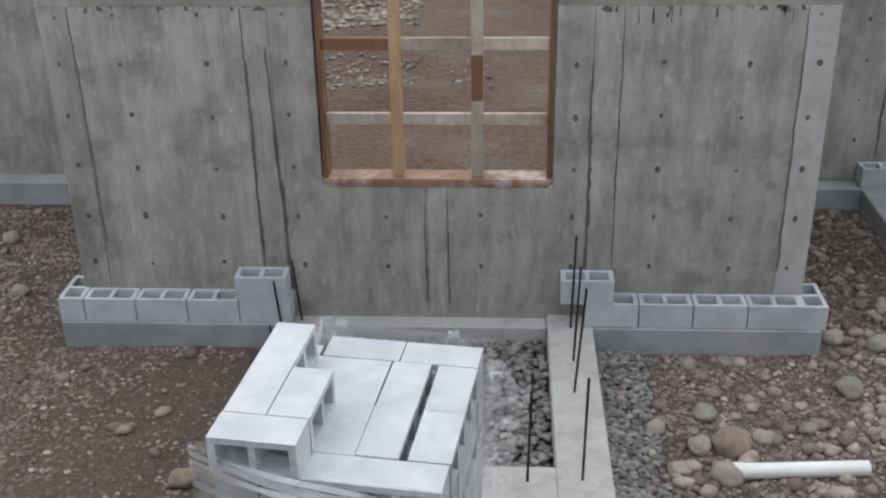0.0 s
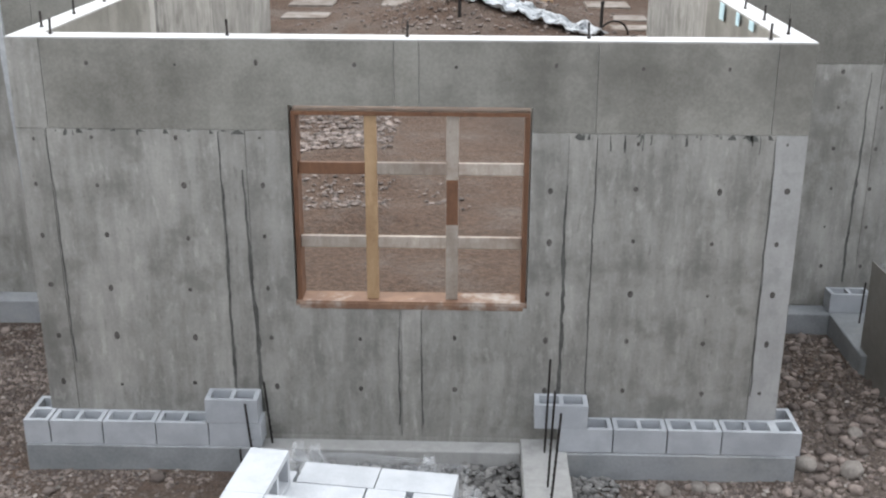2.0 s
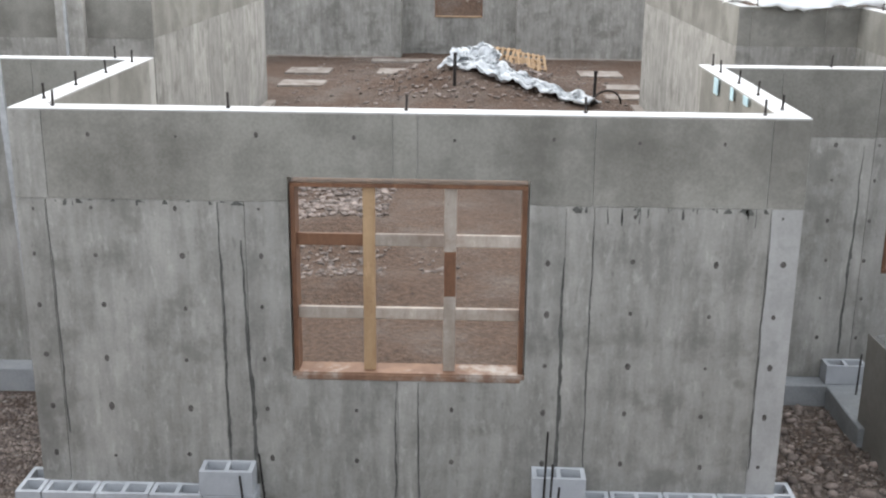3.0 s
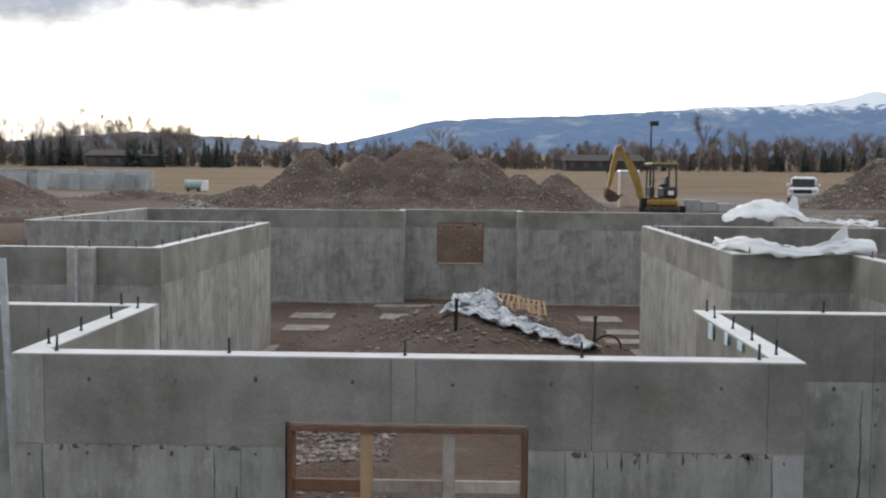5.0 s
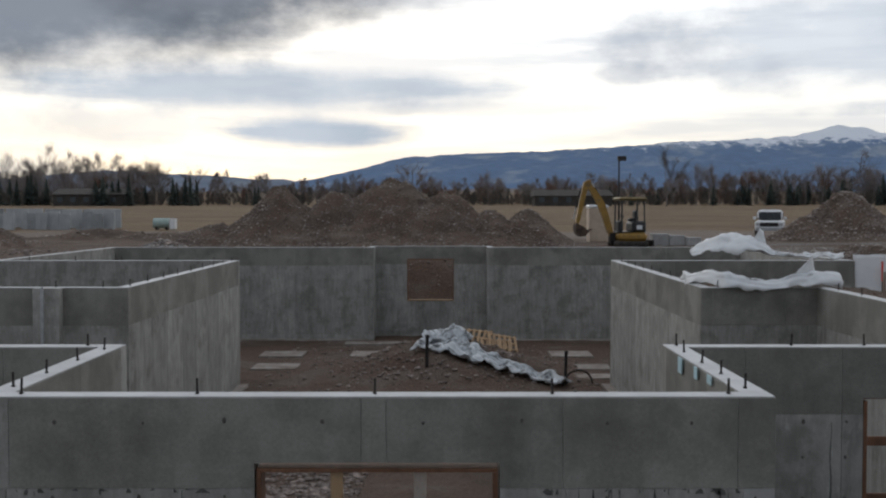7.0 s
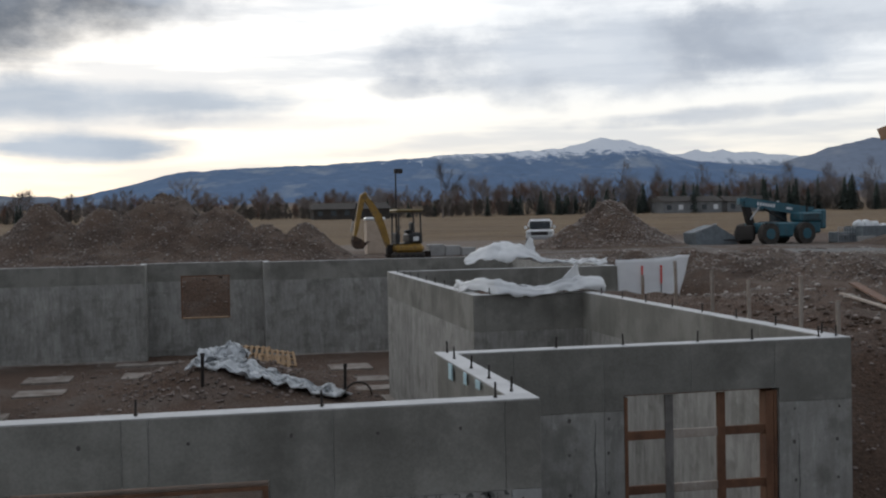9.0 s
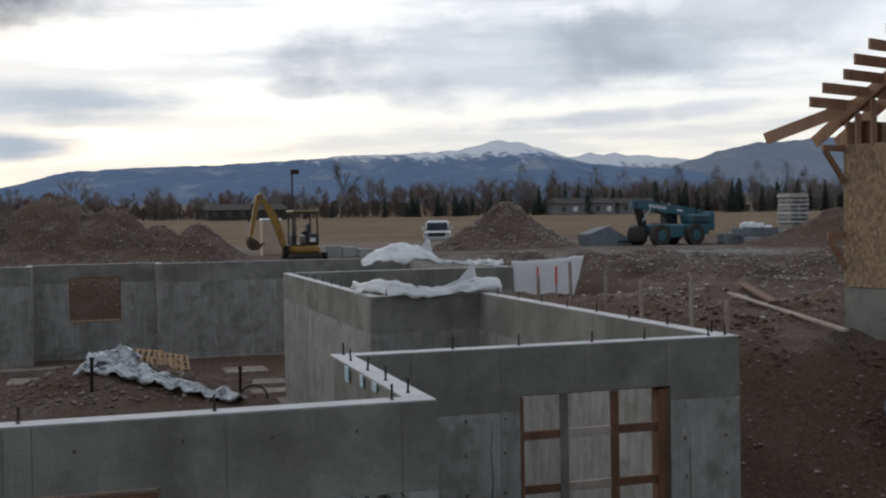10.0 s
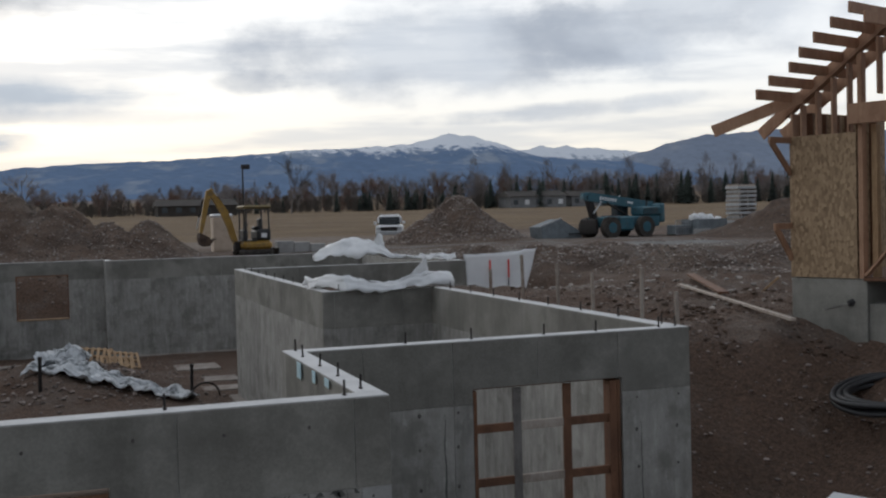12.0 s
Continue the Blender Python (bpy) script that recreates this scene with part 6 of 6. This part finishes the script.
part("hull", hp, GREYBLUE, shed)
part("rim_bar", beam(bmesh.new(), (-1.75, -0.72, 0.85), (-0.1, -0.72, 1.36), 0.08, 0.08), GALV, shed)
stack = tagged(empty("pallet_stack", pose(46.4, 60, ground_z(46.4, 60), 0, 0, 15)), "tall stack of pale timber pallets and bundled boards", "pallet stack")
for k in range(11):
    o = rnd.uniform(-0.08, 0.08)
    part("board_layer", box(-0.95 + o, 0.95 + o, -0.6, 0.6, 0.30 * k + 0.02, 0.30 * k + 0.20, 0.01), (GALV, CONCRETE_PALE)[k % 2], stack)
    for x in (-0.8, 0.0, 0.8):
        part("spacer", box(x - 0.06 + o, x + 0.06 + o, -0.6, 0.6, 0.30 * k + 0.20, 0.30 * k + 0.32), LUMBER_GREY, stack)

# ---- far left: another foundation, a tank ----
PANEL = material("pale_form_panel", (0.26, 0.27, 0.275), (0.42, 0.43, 0.43), 0.8, 0.85, 12, 0.3, 0.01, 0.5, 0.3)
for i in range(17):
    x = -46.0 + 1.0 * i
    w_ = 1.0 if i % 5 != 3 else 0.62
    y = 92 + (0.0, 0.35, 0.1, 1.3, 0.5)[i % 5]
    tagged(part("wall_panel", box(-w_ / 2, w_ / 2, -0.15, 0.15, 0, 1.5 + 0.1 * (i * 7 % 3), 0.02), PANEL, m=pose(x, y, ground_z(x, y) - 0.05, 0, 0, rnd.uniform(-7, 7))), "pale grey concrete wall panel of another foundation", "wall panel", "panels of the far foundation")
for i in range(9):
    x = -46.0 + 1.85 * i
    y = 97 + 0.4 * (i % 2)
    tagged(part("wall_panel", box(-0.9, 0.9, -0.15, 0.15, 0, 1.85, 0.02), PANEL, m=pose(x, y, ground_z(x, y) - 0.05, 0, 0, rnd.uniform(-3, 3))), "pale grey concrete wall panel of another foundation", "wall panel", "panels of the far foundation")
tank = tagged(empty("fuel_tank", pose(-24.9, 92, ground_z(-24.9, 92))), "pale green fuel tank with a white end", "tank")
MINT = material("pale_green_paint", (0.25, 0.33, 0.31), (0.36, 0.44, 0.41), 3, 0.5, 30, 0.05, 0.002, 0.0, local=True)
part("barrel", rod(bmesh.new(), (-1.0, 0, 0.6), (0.45, 0, 0.6), 0.45, 18), MINT, tank)
part("end_box", box(0.5, 1.0, -0.45, 0.45, 0.05, 1.0, 0.03), WHITE, tank, "white end cabinet")
for x in (-0.7, 0.2):
    part("leg", box(x - 0.08, x + 0.08, -0.35, 0.35, -0.05, 0.3), STEEL, tank)

# ---- lamp post on the road ----
lp = tagged(empty("street_lamp", pose(19.2, 112, ground_z(19.2, 112))), "dark street lamp with a boxy head", "street lamp")
part("post", rod(bmesh.new(), (0, 0, -0.2), (0, 0, 7.1), 0.11, 10, 0.08), STEEL, lp)
part("lamp_head", box(-0.15, 0.75, -0.3, 0.3, 6.75, 7.25, 0.05), STEEL, lp, "boxy dark lamp head")
part("lamp_lens", box(0.0, 0.65, -0.22, 0.22, 6.735, 6.748), GLASS, lp)


# ---- trees ----
# Bark and bare twig tones are lightened to carry distance haze.
BARK = material("hazed_grey_bark", (0.12, 0.103, 0.094), (0.21, 0.185, 0.17), 3, 0.95, 20, 0.4, 0.02, 0.3, local=True)
TWIG = material("hazed_bare_twigs", (0.165, 0.14, 0.13), (0.27, 0.237, 0.22), 0.4, 0.95, 3, 0.0, 0.01, 0.35, islands=0.6)
TWIG_RED = material("russet_twigs", (0.12, 0.068, 0.05), (0.19, 0.115, 0.085), 0.4, 0.95, 3, 0.0, 0.01, 0.35, islands=0.5)
NEEDLE = material("spruce_needles", (0.022, 0.031, 0.026), (0.055, 0.070, 0.055), 0.6, 0.95, 4, 0.0, 0.01, 0.5, islands=0.5)


def spruce(seed):
    r = random.Random(seed)
    root = empty("spruce_tree")
    part("trunk", rod(bmesh.new(), (0, 0, -0.5), (0, 0, 7.6), 0.18, 7, 0.03), BARK, root)
    vs, fs = [], []
    for tier in range(26):
        k = tier / 25
        z = 0.4 + 7.5 * k
        reach = (2.3 * (1 - k) ** 0.85 + 0.08) * r.uniform(0.8, 1.15)
        for i in range(9):
            a = math.tau * (i + r.random()) / 9
            rr = reach * r.uniform(0.6, 1.15)
            da = 0.32 + 0.1 * r.random()
            b = len(vs)
            vs += [(0, 0, z + 0.35), (rr * 0.6 * math.cos(a - da), rr * 0.6 * math.sin(a - da), z - 0.05), (rr * math.cos(a), rr * math.sin(a), z - 0.28 * r.uniform(0.5, 1.4)), (rr * 0.6 * math.cos(a + da), rr * 0.6 * math.sin(a + da), z - 0.05)]
            fs += [(b, b + 1, b + 2), (b, b + 2, b + 3)]
    part("crown", mesh_from("spruce_crown", vs, fs, NEEDLE), None, root)
    return root


def bare_tree(seed, height, spread, mat=None, twigs=1.0):
    """A leafless tree: a forked trunk, limbs, and fine twigs as slivers."""
    r = random.Random(seed)
    root = empty("bare_tree")
    wood, tv, tf = bmesh.new(), [], []

    def sliver(a, b, w_):
        side = (b - a).cross(Vector((r.uniform(-1, 1), r.uniform(-1, 1), r.uniform(-1, 1)))).normalized() * w_
        n = len(tv)
        tv.extend([tuple(a - side), tuple(a + side), tuple(b)])
        tf.append((n, n + 1, n + 2))

    def grow(a, d, length, rad, level):
        b = a + d * length
        rod(wood, a, b, rad, 5, rad * 0.6)
        if level >= 3:
            for _ in range(int(13 * twigs)):
                s = a + (b - a) * r.random()
                e = (d + Vector((r.uniform(-0.9, 0.9), r.uniform(-0.9, 0.9), r.uniform(-0.2, 0.9)))).normalized()
                sliver(s, s + e * length * r.uniform(0.6, 1.7), 0.018)
            return
        for _ in range(3 if level else 4):
            s = a + (b - a) * r.uniform(0.35 if level else 0.5, 1.0)
            e = (d + Vector((r.uniform(-1, 1), r.uniform(-1, 1), r.uniform(-0.15, 0.7))) * spread).normalized()
            grow(s, e, length * r.uniform(0.6, 0.85), rad * 0.5, level + 1)

    grow(Vector((0, 0, -0.3)), Vector((r.uniform(-0.08, 0.08), r.uniform(-0.08, 0.08), 1)).normalized(), height * 0.36, height * 0.014, 0)
    part("trunk", wood, BARK, root)
    part("crown", mesh_from("bare_crown", tv, tf, mat or TWIG), None, root, "bare brown twigs")
    return root


def place(kinds, spots, label, category, group):
    r = random.Random(77)
    for proto in kinds:
        tagged(proto, label, category, group)
    for i, (x, y, s) in enumerate(spots):
        m = pose(x, y, ground_z(x, y) - 0.1, 0, 0, r.uniform(0, 360))
        if i < len(kinds):
            kinds[i].matrix_basis = m @ Matrix.Diagonal((s, s, s, 1))
        else:
            src = kinds[i % len(kinds)]
            c = copy_thing(src, m)
            c.scale = (s * r.uniform(0.85, 1.15), s * r.uniform(0.85, 1.15), s)


r = random.Random(8)
spots = []
for x0, x1, n, s0, s1 in ((-125, -112, 5, 0.7, 1.0), (-103, -92, 8, 0.75, 1.0), (-84, -58, 16, 0.55, 0.95), (-58, -30, 5, 0.35, 0.6), (20, 70, 9, 0.4, 0.65), (70, 100, 22, 0.5, 0.9), (100, 130, 12, 0.6, 1.0), (125, 215, 44, 0.7, 1.2)):
    for _ in range(n):
        spots.append((r.uniform(x0, x1), r.uniform(240, 262), r.uniform(s0, s1)))
place([spruce(1), spruce(2), spruce(3)], spots, "dark green spruce in the far tree line", "tree", "spruces in the tree line")
spots = []
for x0, x1, n, s0, s1 in ((-128, -60, 34, 0.7, 1.2), (-60, -10, 18, 0.45, 0.75), (-10, 60, 40, 0.5, 0.8), (60, 100, 26, 0.6, 1.05), (100, 215, 60, 0.7, 1.15)):
    for _ in range(n):
        spots.append((r.uniform(x0, x1), r.uniform(248, 285), r.uniform(s0, s1)))
place([bare_tree(1, 11, 0.7, None, 1.6), bare_tree(2, 12, 0.55, None, 1.6), bare_tree(3, 10, 0.85, None, 1.6), bare_tree(4, 10, 0.6, TWIG_RED, 1.6)], spots, "leafless grey-brown tree in the far tree line", "tree", "bare trees in the tree line")
BARK_DARK = material("dark_bark", (0.05, 0.042, 0.037), (0.10, 0.086, 0.076), 3, 0.95, 20, 0.4, 0.02, 0.2, local=True)
dead = bare_tree(9, 10.5, 0.6, BARK_DARK, 1.0)
dead.children[0].data.materials[0] = BARK_DARK
tagged(dead, "large leafless tree standing before the tree line", "tree")
dead.matrix_basis = pose(48.5, 232, ground_z(48.5, 232), 0, 0, 40) @ Matrix.Diagonal((1.25, 1.25, 1.25, 1))
lone = bare_tree(15, 9, 0.8, TWIG, 0.8)
tagged(lone, "leafless tree rising behind the dirt heap", "tree")
lone.matrix_basis = pose(-7.0, 236, ground_z(-7, 236), 0, 0, 10) @ Matrix.Diagonal((1.5, 1.5, 1.45, 1))

def thicket(name, label, count, per, x0, x1, y0, y1, h0, h1, base, width, mat, seed):
    """Leafless crowns made of many thin upright slivers, thinning towards their outline."""
    g = np.random.default_rng(seed)
    cx, cy = g.uniform(x0, x1, count), g.uniform(y0, y1, count)
    low_ = np.array([ground_z(a, b) for a, b in zip(cx, cy)])
    h = (h0 + (h1 - h0) * g.random(count) ** 1.7) * (1 + 0.35 * np.array([noise.noise(Vector((a * 0.04, 0, seed))) for a in cx]))
    a, q = g.uniform(0, math.tau, (count, per)), np.sqrt(g.random((count, per)))
    k = g.random((count, per)) ** 0.8
    bulge = np.sin(np.pi * np.clip(0.12 + 0.85 * k, 0, 1)) * h[:, None] * 0.24
    p = np.stack([cx[:, None] + np.cos(a) * q * bulge, cy[:, None] + np.sin(a) * q * bulge, low_[:, None] + h[:, None] * (base + (0.93 - base) * k)], -1)
    d = np.stack([np.cos(a) * q * 0.5 + g.normal(0, 0.22, a.shape), np.zeros_like(a), g.uniform(0.5, 1.2, a.shape)], -1) * (h[:, None, None] * 0.17)
    w_ = np.stack([g.uniform(0.5, 1.0, a.shape) * width, np.zeros_like(a), np.zeros_like(a)], -1)
    stem = np.stack([np.stack([cx - 0.07, cy, low_ - 0.3], -1), np.stack([cx + 0.07, cy, low_ - 0.3], -1), np.stack([cx, cy, low_ + h * 0.9], -1)], 1)
    v = np.concatenate([np.stack([p - w_, p + w_, p + d], 2).reshape(-1, 3), stem.reshape(-1, 3)])
    f = np.arange(len(v)).reshape(-1, 3)
    return tagged(part(name, mesh_of_triangles(name, v, f, mat), None), label, "woods", kind="stuff")


TWIG_DARK = material("dark_brush", (0.050, 0.044, 0.036), (0.115, 0.098, 0.084), 0.4, 0.95, 3, 0.0, 0.01, 0.2, islands=0.6)
TWIG_GREY = material("grey_brown_twigs", (0.115, 0.096, 0.088), (0.21, 0.182, 0.168), 0.4, 0.95, 3, 0.0, 0.01, 0.2, islands=0.6)
thicket("far_woods", "grey-brown leafless trees along the edge of the field", 900, 120, -330, 420, 266, 330, 4.0, 8.5, 0.05, 0.075, TWIG_GREY, 12)
thicket("far_woods", "russet leafless trees along the edge of the field", 260, 110, -330, 420, 258, 300, 3.0, 6.5, 0.05, 0.075, TWIG_RED, 13)
thicket("far_woods", "tall pale poplars rising out of the tree line", 60, 170, -190, -75, 262, 290, 10.0, 16.0, 0.15, 0.06, TWIG, 15)
thicket("far_woods", "tall brown leafless poplars behind the spruces", 95, 150, 105, 260, 268, 310, 7.0, 13.5, 0.12, 0.06, TWIG_GREY, 16)
thicket("far_brush", "dark low brush at the foot of the trees", 1900, 60, -330, 420, 250, 275, 1.6, 4.2, 0.0, 0.14, TWIG_DARK, 14)

# ---- houses in the trees ----
DARKWOOD = material("dark_timber_cladding", (0.035, 0.03, 0.026), (0.07, 0.06, 0.052), 1, 0.85, 8, 0.1, 0.01, 0.2)
PALEWALL = material("grey_house_wall", (0.16, 0.165, 0.17), (0.24, 0.245, 0.25), 1, 0.85, 8, 0.1, 0.01, 0.2)
for x, y, w_, d_, h, mat, lab in ((29, 242, 17, 8, 2.3, DARKWOOD, "long low dark timber building at the field's edge"), (112, 246, 15, 8, 2.8, PALEWALL, "low grey house among the trees"), (128, 248, 12, 8, 2.6, PALEWALL, "low grey house among the trees"), (-80, 246, 16, 8, 2.6, DARKWOOD, "low dark house among the spruces")):
    hs = tagged(empty("far_house", pose(x, y, ground_z(x, y) - 0.1)), lab, "house", "houses at the field's edge")
    part("wall", box(-w_ / 2, w_ / 2, -d_ / 2, d_ / 2, 0, h), mat, hs)
    rf = bmesh.new()
    rv = [rf.verts.new(v) for v in ((-w_ / 2 - 0.5, -d_ / 2 - 0.5, h), (w_ / 2 + 0.5, -d_ / 2 - 0.5, h), (w_ / 2 + 0.5, d_ / 2 + 0.5, h), (-w_ / 2 - 0.5, d_ / 2 + 0.5, h), (-w_ / 2, 0, h + 1.4), (w_ / 2, 0, h + 1.4))]
    for f in ((0, 1, 5, 4), (2, 3, 4, 5), (0, 4, 3), (1, 2, 5), (3, 2, 1, 0)):
        rf.faces.new([rv[i] for i in f])
    part("roof", rf, DARKWOOD, hs)
    for k in range(int(w_ / 3)):
        wx = -w_ / 2 + 1.5 + 3 * k
        part("window", box(wx - 0.6, wx + 0.6, -d_ / 2 - 0.05, -d_ / 2 - 0.004, 0.8, 2.0), WHITE if (k % 3 == 1 and mat is PALEWALL) else GLASS, hs)

# ---- mountains ----
def mountain_material(name, forest, pale, snow_from):
    m = bpy.data.materials.new(name)
    m.use_nodes = True
    t = m.node_tree
    b = t.nodes["Principled BSDF"]
    where = t.nodes.new("ShaderNodeNewGeometry").outputs["Position"]
    big = node(t, "ShaderNodeTexNoise", Vector=where, Scale=0.006, Detail=8.0, Roughness=0.65).outputs[0]
    fine = node(t, "ShaderNodeTexNoise", Vector=where, Scale=0.03, Detail=6.0, Roughness=0.7).outputs[0]
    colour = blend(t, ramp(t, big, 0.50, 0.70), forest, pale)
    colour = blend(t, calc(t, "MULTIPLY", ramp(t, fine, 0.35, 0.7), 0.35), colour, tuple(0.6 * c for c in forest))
    height = calc(t, "ADD", node(t, "ShaderNodeSeparateXYZ", i0=where).outputs[2], calc(t, "MULTIPLY", calc(t, "SUBTRACT", fine, 0.5), 130.0))
    gully = node(t, "ShaderNodeTexNoise", Vector=node(t, "ShaderNodeMapping", Vector=where, Scale=(0.03, 0.004, 0.006)).outputs[0], Scale=1.0, Detail=6.0, Roughness=0.7).outputs[0]
    height = calc(t, "ADD", height, calc(t, "MULTIPLY", calc(t, "SUBTRACT", gully, 0.5), 90.0))
    colour = blend(t, calc(t, "MULTIPLY", ramp(t, height, snow_from, snow_from + 26), 0.9), colour, (0.74, 0.77, 0.82))
    t.links.new(colour, b.inputs["Base Color"])
    b.inputs["Roughness"].default_value = 1.0
    b.inputs["Specular IOR Level"].default_value = 0.0
    return m


def ridge(name, label, profile, y_crest, depth, mat, seed, rough):
    """A mountain flank rising from the plain to a crest whose height follows profile, pairs of x and z."""
    xs = np.linspace(profile[0][0], profile[-1][0], 420)
    crest = np.interp(xs, [p[0] for p in profile], [p[1] for p in profile])
    rows = 26
    vs = []
    for j in range(rows + 1):
        k = j / rows
        for x, c in zip(xs, crest):
            fold = rough * fbm(x, k * 900, 0.004, 6, seed) * math.sin(math.pi * min(1, k * 0.9 + 0.1))
            top = 1 + (0.02 * fbm(x, 0, 0.02, 4, seed) if j == rows else 0)
            vs.append((float(x), y_crest - depth * (1 - k) + 120 * fbm(x, k * 500, 0.003, 3, seed + 5) * (1 - k), 2.0 + float(c) * top * (k ** 1.15) + fold * (1 - k) * 3))
    n = len(xs)
    fs = [(j * n + i, j * n + i + 1, (j + 1) * n + i + 1, (j + 1) * n + i) for j in range(rows) for i in range(n - 1)]
    return tagged(part(name, mesh_from(name, vs, fs, mat, True), None), label, "mountain", kind="structure")


# The bluish tones here hold distance haze in the base colour.
ridge("backdrop_far_peaks", "distant snow-covered peaks, paled by haze in their colour", [(1350, 150), (1480, 218), (1590, 226), (1645, 240), (1690, 231), (1740, 237), (1790, 230), (1850, 229), (1900, 222), (2000, 218), (2120, 208), (2250, 150)], 3620, 500, mountain_material("hazed_snow_peaks", (0.30, 0.35, 0.43), (0.42, 0.46, 0.52), 175), 5.0, 14)
ridge("backdrop_main_ridge", "long forested mountain coloured haze blue, with snow along its crest", [(-700, 70), (-420, 100), (-267, 134), (-160, 165), (18, 181), (305, 189), (540, 205), (730, 219), (890, 224), (1058, 235), (1140, 243), (1185, 256), (1225, 270), (1250, 271), (1300, 262), (1345, 264), (1375, 252), (1430, 236), (1500, 212), (1600, 190), (1750, 180), (1970, 175), (2300, 180), (3200, 150)], 3500, 900, mountain_material("hazed_forest", (0.155, 0.220, 0.335), (0.30, 0.345, 0.41), 203), 1.0, 16)
ridge("backdrop_right_ridge", "wooded mountain shoulder coloured haze blue", [(1650, 90), (1850, 165), (1990, 206), (2120, 240), (2220, 263), (2340, 276), (2540, 287), (2900, 300), (3600, 260)], 3550, 800, mountain_material("hazed_shoulder", (0.23, 0.27, 0.345), (0.31, 0.34, 0.39), 350), 2.0, 12)
ridge("backdrop_left_hills", "low wooded hills coloured haze blue", [(-2600, 90), (-1900, 110), (-1500, 92), (-1260, 112), (-1060, 128), (-950, 125), (-860, 116), (-700, 111), (-600, 100), (-500, 100), (-300, 60)], 3450, 700, mountain_material("hazed_hills", (0.19, 0.225, 0.285), (0.27, 0.29, 0.32), 330), 3.0, 8)
ridge("backdrop_foothills", "brown scrubby foothills before the mountains", [(-700, 18), (-100, 55), (300, 62), (700, 60), (1100, 48), (1600, 70), (2200, 75), (3000, 60)], 2900, 900, mountain_material("foothill_scrub", (0.20, 0.175, 0.17), (0.27, 0.235, 0.21), 400), 4.0, 10)
